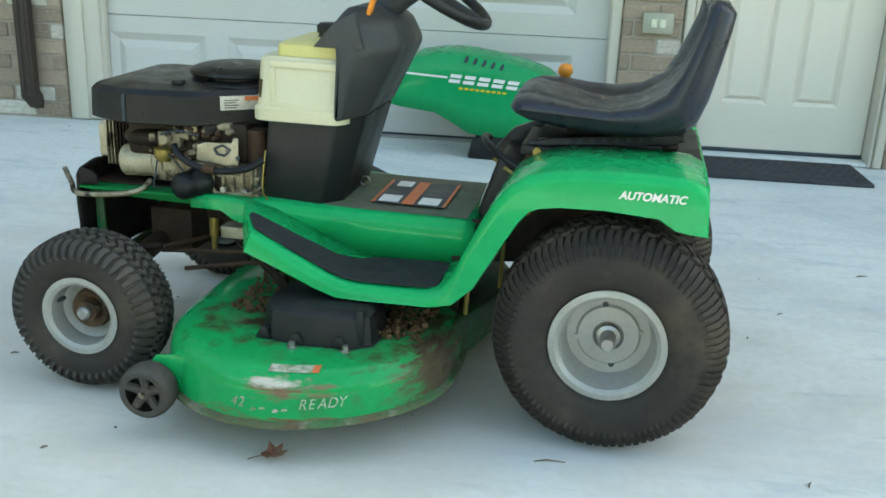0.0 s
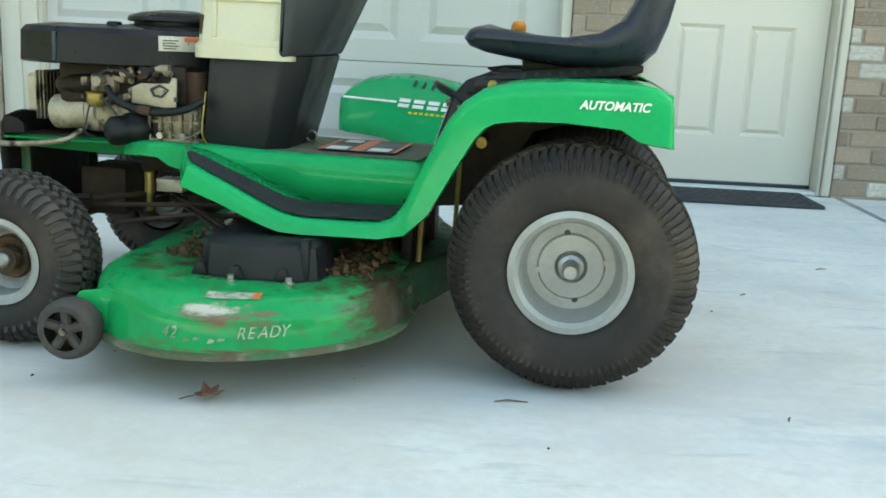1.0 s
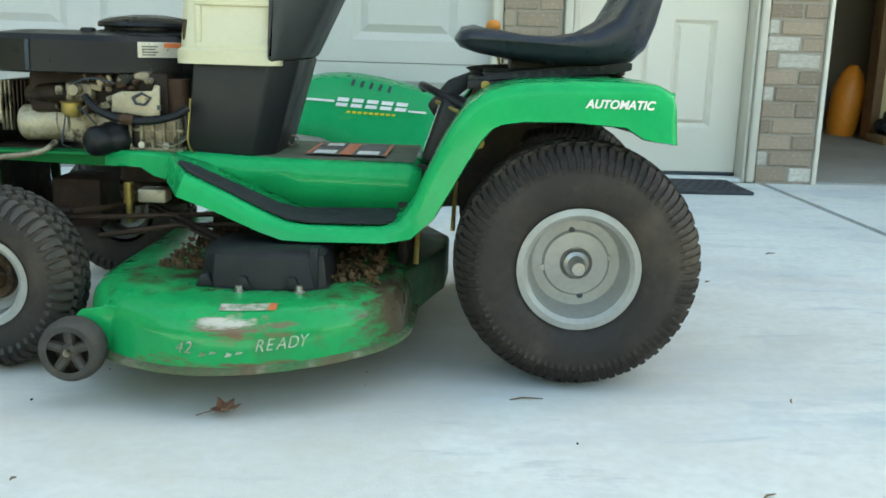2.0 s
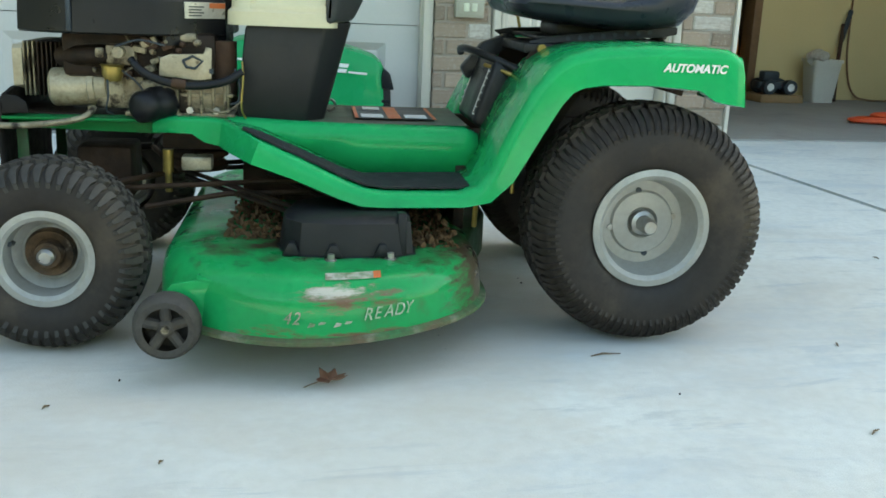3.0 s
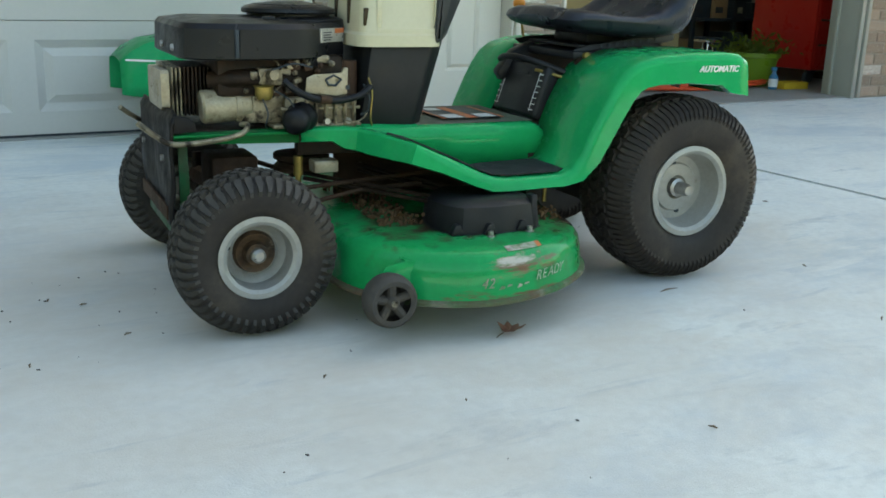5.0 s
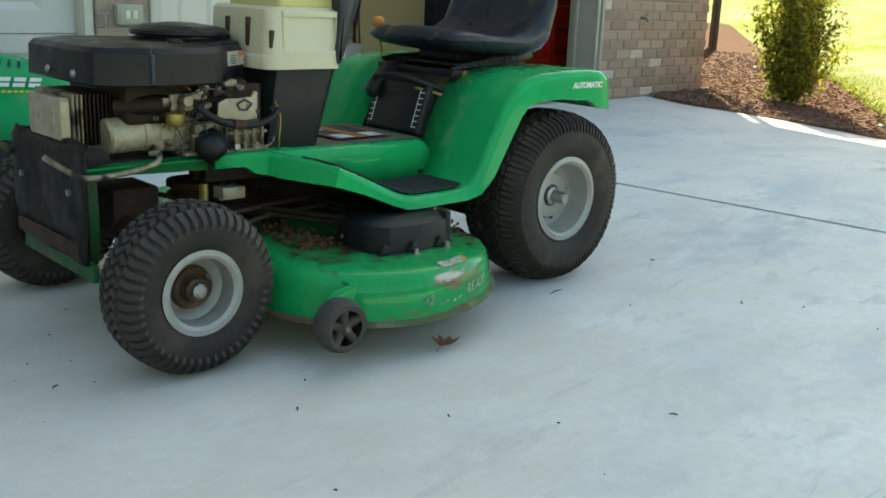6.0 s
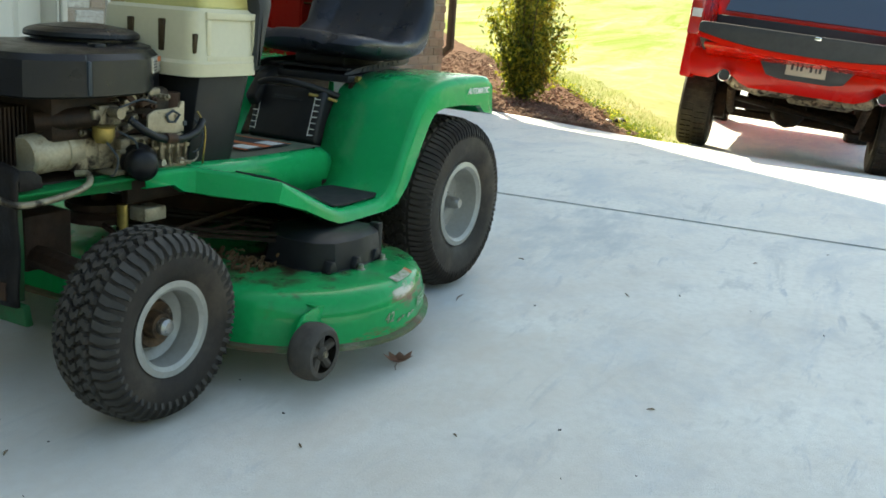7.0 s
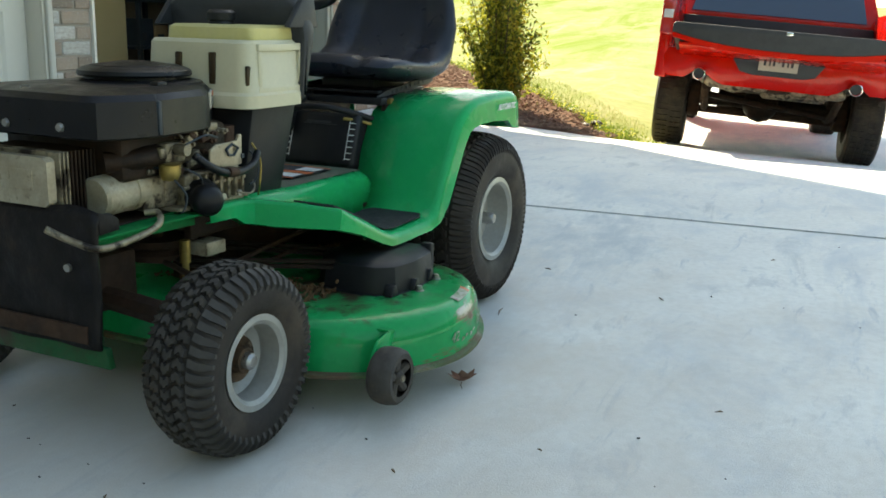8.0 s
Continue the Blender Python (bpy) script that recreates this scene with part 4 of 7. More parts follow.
def seat_slice(u, inner=0.0):
    """The seat's side outline at u, from -1 to 1 across, rounded in at its sides and dished in the middle."""
    pull = 1 - (1 - min(1.0, abs(u)) ** 7) ** 0.5
    pts = []
    for k, (x, z) in enumerate(TOP + UNDER):
        near = min(SKEL, key=lambda q: (q[0] - x) ** 2 + (q[1] - z) ** 2)
        if k < len(TOP):
            dish = 1 - abs(u) ** 2.4
            back = smoothstep(0.02, 0.10, x)
            crease = 0.007 * math.exp(-((abs(u) - 0.52) / 0.07) ** 2)
            z -= (0.030 * dish * smoothstep(-0.26, -0.05, x) + crease) * (1 - back)
            x += (0.040 * dish * (1 - smoothstep(0.90, 0.945, z)) + crease) * back
            z += 0.010 * (1 - abs(u)) * (1 - smoothstep(-0.25, -0.18, x))
        x, z = x + (near[0] - x) * pull * 0.85, z + (near[1] - z) * pull * 0.85
        w = 0.226 - 0.045 * smoothstep(0.80, 0.95, z) - 0.03 * (1 - smoothstep(-0.27, -0.19, x)) - 0.012 * (k >= len(TOP))
        pts.append((x, u * w, z))
    return pts


bm = bmesh.new()
rings = [[bm.verts.new(p) for p in seat_slice(u)] for u in (-1.0, -0.985, -0.95, -0.88, -0.76, -0.64, -0.56, -0.50, -0.42, -0.28, -0.14, 0.0, 0.14, 0.28, 0.42, 0.50, 0.56, 0.64, 0.76, 0.88, 0.95, 0.985, 1.0)]
for a, b in zip(rings, rings[1:]):
    for i in range(len(a)):
        bm.faces.new((a[i], a[(i + 1) % len(a)], b[(i + 1) % len(a)], b[i]))
bm.faces.new(rings[0])
bm.faces.new(rings[-1][::-1])
part("seat", bm, SEAT, tractor, "black vinyl bucket seat with a scuffed sheen", 60)
bm = bmesh.new()
prism(bm, [(-0.225, 0.600), (0.10, 0.630), (0.125, 0.636), (0.125, 0.652), (0.09, 0.652), (-0.17, 0.622), (-0.215, 0.612)], "y", -0.150, -0.142, 0.003)
prism(bm, [(-0.225, 0.608), (0.10, 0.618), (0.115, 0.640), (0.09, 0.645), (-0.20, 0.630), (-0.245, 0.622)], "y", 0.142, 0.150, 0.003)
box(bm, (-0.20, -0.142, 0.614), (0.08, 0.142, 0.622), 0.002)
box(bm, (-0.14, -0.09, 0.622), (0.05, 0.09, 0.650), 0.006)
part("seat_bracket", bm, BLACK, tractor, "perforated black seat bracket", 30)
for k in range(8):
    bm = bmesh.new()
    lathe(bm, [(0.0055, 0.0), (0.0055, -0.002), (0.0, -0.002)], (-0.13 + 0.027 * k, -0.1505, 0.618 + 0.0030 * k), (0, 1, 0), 8)
    part("bracket_hole", bm, INK, tractor, "", 0)
for y in (-0.10, 0.10):
    bm = bmesh.new()
    tube(bm, [(0.098 + 0.017 * math.cos(a), y + 0.017 * math.sin(a), 0.606 + 0.042 * a / (8 * math.pi)) for a in (k * math.pi / 8 for k in range(65))], 0.0035, 6)
    part("seat_spring", bm, GREASE, tractor, "black coil spring", 60)
bm = bmesh.new()
tube(bm, [(-0.150, 0.245, 0.598), (-0.165, 0.245, 0.66), (-0.176, 0.245, 0.712)], 0.004, 8)
lev = part("drive_lever", bm, BRASS, tractor, "thin rusty lever rod")
bm = bmesh.new()
lathe(bm, [(0.0, -0.020), (0.013, -0.016), (0.0195, -0.004), (0.0195, 0.006), (0.014, 0.016), (0.0, 0.020)], (-0.177, 0.245, 0.722), (0, 0, 1), 20)
part("lever_knob", bm, ORANGE, lev, "faded orange round knob", 60)
bm = bmesh.new()
lathe(bm, [(0.010, 0), (0.010, 0.012), (0.0, 0.012)], (-0.195, -0.172, 0.595), (0, -1, 0), 12)
part("bolt", bm, BRASS, tractor, "brass-coloured bolt")

# ---- dash tower, tank, steering ----
def tower(bm, levels, bevel=0.010):
    """Closed loft through plan outlines at rising heights."""
    rings = [[bm.verts.new((x, y, z)) for x, y, z in lv] for lv in levels]
    k = len(rings[0])
    fs = [bm.faces.new(rings[0][::-1]), bm.faces.new(rings[-1])]
    for a, b in zip(rings, rings[1:]):
        fs += [bm.faces.new((a[i], a[(i + 1) % k], b[(i + 1) % k], b[i])) for i in range(k)]
    if bevel:
        bmesh.ops.bevel(bm, geom=list({e for f in fs for e in f.edges}), offset=bevel, segments=2, profile=0.5, affect="EDGES")


def tower_ring(xf, xs, xr, w, wr, zf, zr):
    """Front x, where the side ends, rear x, half-width, rear half-width, front and rear height."""
    def z(x):
        return zf + (zr - zf) * (x - xf) / (xr - xf)
    pts = [(xf, -w), (xs, -w), (xr, -wr), (xr, wr), (xs, w), (xf, w)]
    return [(x, y, z(x)) for x, y in pts]


bm = bmesh.new()
tower(bm, [tower_ring(-0.862, -0.715, -0.672, 0.168, 0.115, 0.405, 0.412), tower_ring(-0.838, -0.668, -0.612, 0.185, 0.125, 0.622, 0.636)], 0.008)
part("dash_tower", bm, BLACK, tractor, "matt black dash tower", 30)
bm = bmesh.new()
tower(bm, [tower_ring(-0.672, -0.655, -0.610, 0.206, 0.128, 0.630, 0.636), tower_ring(-0.665, -0.622, -0.530, 0.210, 0.118, 0.785, 0.80), tower_ring(-0.678, -0.625, -0.555, 0.196, 0.10, 0.855, 0.858), tower_ring(-0.662, -0.635, -0.60, 0.13, 0.08, 0.888, 0.888)], 0.012)
part("dash_cowl", bm, GREYBLACK, tractor, "grey-black plastic dash cowl", 35)
for s in (-1, 1):
    bm = bmesh.new()
    prism(bm, [(-0.72, 0.80), (-0.665, 0.862), (-0.62, 0.882), (-0.60, 0.80)], "y", s * 0.186, s * 0.204, 0.004)
    part("cowl_cheek", bm, GREYBLACK, tractor, "", 35)


def rounded(x0, x1, y0, y1, r, z, n=4):
    pts = []
    for cx, cy, a0 in ((x1 - r, y1 - r, 0), (x0 + r, y1 - r, 90), (x0 + r, y0 + r, 180), (x1 - r, y0 + r, 270)):
        pts += [(cx + r * math.cos(radians(a0 + 90 * k / n)), cy + r * math.sin(radians(a0 + 90 * k / n)), z) for k in range(n + 1)]
    return pts


def stack(bm, rings):
    v = [[bm.verts.new(p) for p in r] for r in rings]
    k = len(v[0])
    bm.faces.new(v[0][::-1])
    bm.faces.new(v[-1])
    for a, b in zip(v, v[1:]):
        for i in range(k):
            bm.faces.new((a[i], a[(i + 1) % k], b[(i + 1) % k], b[i]))


bm = bmesh.new()
T0, T1, TY0, TY1 = -0.850, -0.648, -0.196, 0.108
stack(bm, [rounded(T0 - 0.026, T1 + 0.004, TY0 - 0.006, TY1 + 0.006, 0.040, z) for z in (0.622, 0.650)] + [rounded(T0 - 0.018, T1, TY0, TY1, 0.036, 0.657), rounded(T0 - 0.010, T1 - 0.004, TY0 + 0.006, TY1 - 0.006, 0.034, 0.764), rounded(T0 - 0.002, T1 - 0.010, TY0 + 0.012, TY1 - 0.012, 0.03, 0.771)])
tank = part("fuel_tank", bm, TANK, tractor, "milky white plastic fuel tank with yellowed top", 40)
bm = bmesh.new()
stack(bm, [rounded(T0 + 0.03, T1 - 0.004, TY0 + 0.022, TY1 - 0.03, 0.018, 0.770), rounded(T0 + 0.032, T1 - 0.006, TY0 + 0.024, TY1 - 0.032, 0.018, 0.797), rounded(T0 + 0.042, T1 - 0.016, TY0 + 0.034, TY1 - 0.042, 0.018, 0.804)])
part("tank_top", bm, TANK_LID, tank, "yellowed translucent tank top", 40)
bm = bmesh.new()
for lo, hi in (((T0 + 0.022, 0.652), (T1 - 0.006, 0.668)), ((T0 + 0.022, 0.747), (T1 - 0.006, 0.764)), ((T0 + 0.022, 0.668), (T0 + 0.036, 0.747)), ((T1 - 0.022, 0.668), (T1 - 0.006, 0.747))):
    box(bm, (lo[0], TY0 - 0.001, lo[1]), (hi[0], TY0 + 0.012, hi[1]), 0.003)
part("tank_rib", bm, TANK, tank, "raised frame on the tank side", 40)
for y, z0, z1, w in ((0.0, 0.678, 0.742, 0.009), (-0.096, 0.673, 0.744, 0.009), (-0.1835, 0.672, 0.716, 0.004)):
    bm = bmesh.new()
    x = T0 - 0.0185 if y > -0.15 else T0 - 0.0085
    box(bm, (x, y - w, z0), (x + 0.02, y + w, z1), 0.003)
    part("tank_slot", bm, SLOT, tank, "dark slot in the tank shroud", 30)
bm = bmesh.new()
lathe(bm, [(0.030, 0.0), (0.031, 0.004), (0.028, 0.012), (0.034, 0.014), (0.034, 0.030), (0.026, 0.037), (0.0, 0.038)], (-0.735, -0.02, 0.80), (0, 0, 1), 22)
part("tank_cap", bm, BLACK, tank, "black ribbed filler cap", 40)
bm = bmesh.new()
tube(bm, [(-0.62, 0.0, 0.86), (-0.565, 0.0, 0.905), (-0.52, 0.0, 0.935)], [0.034, 0.030, 0.027], 16)
part("steering_column", bm, GREYBLACK, tractor, "", 40)
SW = Vector((-0.505, 0.0, 0.945))
rot = pose(SW.x, SW.y, SW.z, 0, 32, 0)
bm = bmesh.new()
ring = [rot @ Vector((0.175 * math.cos(k * math.pi / 20), 0.175 * math.sin(k * math.pi / 20), 0.0)) for k in range(41)]
tube(bm, ring, 0.013, 10)
for a in (0, 120, 240):
    tube(bm, [rot @ Vector((0, 0, -0.006)), rot @ Vector((0.09 * math.cos(radians(a)), 0.09 * math.sin(radians(a)), -0.008)), rot @ Vector((0.17 * math.cos(radians(a)), 0.17 * math.sin(radians(a)), 0))], [0.022, 0.014, 0.011], 8)
lathe(bm, [(0.0, -0.03), (0.04, -0.03), (0.045, 0.0), (0.03, 0.015), (0.0, 0.017)], SW, rot.to_3x3() @ Vector((0, 0, 1)), 20)
part("steering_wheel", bm, BLACK, tractor, "black plastic steering wheel", 50)
bm = bmesh.new()
box(bm, (-0.005, -0.011, -0.01), (0.006, 0.011, 0.052), 0.004, 2, pose(-0.612, -0.125, 0.868, 0, 18, 0))
part("throttle_lever", bm, ORANGE, tractor, "orange throttle lever")

# ---- engine ----
EZ0, EZ1 = 0.597, 0.668
bm = bmesh.new()
plan = [(-1.306, -0.150), (-1.298, -0.180), (-1.262, -0.204), (-1.192, -0.229), (-1.185, -0.226), (-1.178, -0.230), (-1.040, -0.216), (-1.000, -0.198), (-0.966, -0.170), (-0.884, -0.108), (-0.872, 0.12), (-0.92, 0.185), (-1.02, 0.205), (-1.18, 0.205), (-1.290, 0.195), (-1.306, 0.175)]


def inward(p, d):
    c = Vector((-1.06, 0.0))
    v = Vector(p) - c
    return c + v * (1 - d / v.length)


levels = [[(*inward(p, 0.006), EZ0 - 0.004) for p in plan], [(*p, EZ0) for p in plan], [(*inward(p, 0.003), EZ1 - 0.004) for p in plan], [(*inward(p, 0.015), EZ1 + 0.008) for p in plan], [(*inward(p, 0.075), EZ1 + 0.016) for p in plan]]
stack(bm, levels)
shroud = part("engine_shroud", bm, SHROUD, tractor, "dusty black engine cooling shroud", 35)
bm = bmesh.new()
box(bm, (-1.190, -0.2315, EZ0 + 0.001), (-1.180, -0.18, EZ1 - 0.004), 0.003)
part("shroud_seam", bm, INK, shroud)
bm = bmesh.new()
lathe(bm, [(0.118, 0.0), (0.121, 0.004), (0.119, 0.012), (0.108, 0.018), (0.085, 0.023), (0.035, 0.030), (0.0, 0.031)], (-0.992, 0.012, EZ1 + 0.026), (0, 0, 1), 40)
lathe(bm, [(0.150, -0.040), (0.142, -0.012), (0.128, -0.008), (0.106, -0.006), (0.106, 0.004)], (-0.992, 0.012, EZ1 + 0.026), (0, 0, 1), 36)
for k in range(3):
    lathe(bm, [(0.095 - 0.025 * k, 0.0205 + 0.003 * k), (0.092 - 0.025 * k, 0.0235 + 0.003 * k), (0.088 - 0.025 * k, 0.0225 + 0.003 * k)], (-0.992, 0.012, EZ1 + 0.025), (0, 0, 1), 36)
part("flywheel_screen", bm, SHROUD, shroud, "round black flywheel screen cover", 35)
bm = bmesh.new()
box(bm, (-1.10, -0.15, EZ1 + 0.006), (-1.07, -0.125, EZ1 + 0.024), 0.005)
part("shroud_clip", bm, SHROUD, shroud)
for y in (-0.098, 0.045):
    bm = bmesh.new()
    lathe(bm, [(0.0, -0.008), (0.007, -0.007), (0.009, -0.003), (0.009, 0.0)], (-1.3065, y, EZ0 + 0.018), (1, 0, 0), 8)
    part("shroud_bolt", bm, STEEL, shroud, "bright hexagon bolt")
bm = bmesh.new()
low = [(-1.000, -0.190), (-0.966, -0.164), (-0.884, -0.104), (-0.876, 0.0), (-1.0, 0.0)]
stack(bm, [[(x, y, z) for x, y in low] for z in (0.574, 0.578, 0.602)])
part("shroud_skirt", bm, SHROUD, shroud, "", 35)
bm = bmesh.new()
lathe(bm, [(0.0, 0.0), (0.034, 0.0), (0.036, 0.004), (0.036, 0.03), (0.030, 0.034), (0.030, 0.042)], (-0.955, -0.120, 0.540), (0, 0, 1), 20)
part("cylinder_boss", bm, CREAM_METAL, tractor, "dirty metal boss under the shroud", 40)
bm = bmesh.new()
LBL = Matrix.Translation((-0.925, -0.1390, 0.0)) @ Matrix.Rotation(radians(37), 4, "Z")
box(bm, (-0.049, -0.002, 0.630), (0.049, 0.006, 0.664), 0.001, 1, LBL)
part("engine_label", bm, SILVER, shroud, "silver engine data label", 0)
bm = bmesh.new()
box(bm, (0.010, -0.003, 0.652), (0.048, -0.002, 0.663), 0, 1, LBL)
part("label_band", bm, DECAL_O, shroud, "", 0)
for k in range(4):
    bm = bmesh.new()
    box(bm, (-0.040, -0.003, 0.635 + 0.006 * k), (-0.010 + 0.006 * (k % 2), -0.002, 0.6375 + 0.006 * k), 0, 1, LBL)
    part("label_print", bm, INK, shroud, "", 0)
bm = bmesh.new()
box(bm, (-1.22, -0.16, 0.50), (-0.90, 0.16, 0.60), 0.015)
part("engine_block", bm, GREASE, tractor, "greasy black engine block", 40)
# head with fins and pale valve cover at the front
bm = bmesh.new()
stack(bm, [[(x, y, z) for z, y in ((0.474, -0.088), (0.552, -0.088), (0.560, -0.078), (0.560, 0.09), (0.552, 0.10), (0.474, 0.10), (0.466, 0.09), (0.466, -0.078))] for x in (-1.318, -1.332, -1.338)])
vc = part("valve_cover", bm, CREAM_METAL, tractor, "pale dirty metal valve cover", 35)
bm = bmesh.new()
box(bm, (-1.3395, -0.05, 0.495), (-1.336, 0.06, 0.535), 0.002)
part("cover_plate", bm, CREAM_METAL, vc)
bm = bmesh.new()
box(bm, (-1.3175, -0.070, 0.47), (-1.215, 0.11, 0.556))
cyl = part("cylinder_head", bm, GREASE, tractor, "dirt-caked cylinder head", 30)
# fins past the third are dark, the shade behind the cover put into colour
for k in range(10):
    bm = bmesh.new()
    box(bm, (-1.314 + 0.0095 * k, -0.097, 0.452), (-1.3100 + 0.0095 * k, 0.12, 0.568), 0.001, 1)
    part("cooling_fin", bm, ALU if k < 3 else GREASE, cyl, "", 30)
bm = bmesh.new()
lathe(bm, [(0.0, 0), (0.036, 0.0), (0.041, 0.006), (0.041, 0.080), (0.044, 0.082), (0.044, 0.094), (0.041, 0.096), (0.040, 0.118), (0.030, 0.124), (0.028, 0.140), (0.0, 0.142)], (-1.252, -0.114, 0.474), (1, -0.02, 0.06), 28)
lathe(bm, [(0.0, 0), (0.020, 0.0), (0.024, 0.005), (0.024, 0.045), (0.018, 0.052), (0.0, 0.053)], (-1.185, -0.120, 0.512), (1, -0.03, 0.04), 18)
part("starter_motor", bm, CREAM_METAL, tractor, "cream cylindrical starter motor", 35)
bm = bmesh.new()
box(bm, (-1.10, -0.155, 0.44), (-1.05, -0.10, 0.51), 0.012)
prism(bm, [(-1.16, 0.435), (-1.06, 0.435), (-1.05, 0.46), (-1.08, 0.50), (-1.13, 0.505)], "y", -0.15, -0.10, 0.006)
part("starter_bracket", bm, ALU, tractor, "", 35)
bm = bmesh.new()
tube(bm, curve([(-1.225, -0.12, 0.540), (-1.19, -0.150, 0.545), (-1.14, -0.165, 0.548), (-1.10, -0.155, 0.545)], 5), [0.022] * 16, 14)
part("intake_pipe", bm, GREASE, tractor, "black rubber intake pipe", 60)
bm = bmesh.new()
box(bm, (-1.125, -0.185, 0.530), (-1.065, -0.135, 0.572), 0.006)
box(bm, (-1.145, -0.192, 0.545), (-1.128, -0.145, 0.565), 0.004)
lathe(bm, [(0.0, 0), (0.012, 0), (0.012, 0.03), (0.0, 0.03)], (-1.095, -0.185, 0.558), (0, -1, 0), 12)
part("carburettor", bm, ALU, tractor, "dirty metal carburettor", 30)
bm = bmesh.new()
lathe(bm, [(0.0, -0.032), (0.016, -0.030), (0.022, -0.018), (0.022, 0.0), (0.026, 0.004), (0.0, 0.006)], (-1.112, -0.182, 0.527), (0, 0, 1), 20)
part("float_bowl", bm, BRASS, tractor, "brass-coloured carburettor bowl", 40)
bm = bmesh.new()
prism(bm, [(-1.015, 0.512), (-0.935, 0.505), (-0.908, 0.507), (-0.906, 0.572), (-0.919, 0.574), (-0.921, 0.558), (-0.99, 0.558), (-1.012, 0.549)], "y", -0.205, -0.199, 0.002)
gov = part("control_plate", bm, CREAM_METAL, tractor, "cream stamped throttle-control plate", 30)
bm = bmesh.new()
tube(bm, [(-0.965, -0.209, 0.545), (-0.945, -0.209, 0.555), (-0.925, -0.209, 0.545), (-0.94, -0.209, 0.530), (-0.958, -0.209, 0.532), (-0.965, -0.209, 0.545)], 0.003, 6)
part("control_link", bm, INK, gov)
bm = bmesh.new()
box(bm, (-0.912, -0.208, 0.520), (-0.903, -0.204, 0.530))
part("plate_hole", bm, INK, gov)
bm = bmesh.new()
box(bm, (-1.01, -0.17, 0.58), (-0.94, -0.12, 0.60), 0.006)
part("manifold", bm, ALU, tractor, "", 30)
bm = bmesh.new()
tube(bm, [(-0.885, -0.135, 0.47), (-0.885, -0.135, 0.585)], [0.026, 0.026], 16)
part("breather_pipe", bm, RUST, tractor, "brown rusty breather pipe", 40)
bm = bmesh.new()
box(bm, (-1.06, -0.175, 0.428), (-0.872, 0.15, 0.50), 0.010)
for k in range(7):
    box(bm, (-1.035 + 0.025 * k, -0.188, 0.432), (-1.028 + 0.025 * k, -0.172, 0.495), 0.002, 1)
box(bm, (-1.07, -0.182, 0.468), (-0.865, -0.17, 0.476), 0.002)
box(bm, (-1.09, -0.185, 0.424), (-0.862, 0.16, 0.434), 0.003)
part("crankcase", bm, ALU, tractor, "dirt-caked aluminium crankcase with ribs", 30)
for x in (-1.01, -0.955, -0.90):
    bm = bmesh.new()
    lathe(bm, [(0.0, -0.012), (0.008, -0.012), (0.008, 0.0)], (x, -0.180, 0.440), (0, 1, 0), 6)
    part("engine_bolt", bm, STEEL, tractor)
bm = bmesh.new()
ax = Vector((-0.55, -0.83, -0.03))
lathe(bm, [(0.037, -0.045), (0.039, -0.035), (0.039, -0.006), (0.034, 0.0), (0.034, 0.012), (0.032, 0.034), (0.022, 0.044), (0.0, 0.047)], (-1.032, -0.200, 0.449), ax, 28)
part("oil_filter", bm, SHROUD, tractor, "round black oil filter", 40)
bm = bmesh.new()
tube(bm, curve([(-1.07, -0.21, 0.545), (-1.045, -0.225, 0.522), (-1.0, -0.228, 0.502), (-0.94, -0.225, 0.495), (-0.88, -0.215, 0.505), (-0.845, -0.20, 0.525)], 6), 0.0085, 10)
part("fuel_hose", bm, SHROUD, tractor, "sagging black fuel hose", 60)
bm = bmesh.new()
lathe(bm, [(0.0, -0.016), (0.011, -0.014), (0.011, 0.014), (0.0, 0.016)], (-0.972, -0.228, 0.499), (1, 0, -0.1), 12)
part("fuel_filter", bm, RUST, tractor, "small brown fuel filter", 40)
WIRES = [[(-0.86, -0.19, 0.53), (-0.85, -0.205, 0.50), (-0.852, -0.20, 0.465), (-0.87, -0.195, 0.455)], [(-0.845, -0.185, 0.545), (-0.842, -0.205, 0.51), (-0.846, -0.205, 0.45), (-0.835, -0.19, 0.42)],
         [(-0.92, -0.20, 0.445), (-0.89, -0.212, 0.44), (-0.865, -0.205, 0.448), (-0.85, -0.19, 0.46)], [(-1.12, -0.20, 0.50), (-1.115, -0.225, 0.47), (-1.12, -0.222, 0.44), (-1.11, -0.20, 0.43)],
         [(-1.10, -0.215, 0.57), (-1.05, -0.225, 0.585), (-1.0, -0.215, 0.575)], [(-1.09, -0.20, 0.52), (-1.06, -0.215, 0.50), (-1.04, -0.205, 0.47)]]
for k, w in enumerate(WIRES):
    bm = bmesh.new()
    tube(bm, curve(w, 5), 0.0022, 6)
    part("wire", bm, (INK, BRASS, ALU, INK, INK, INK)[k], tractor)

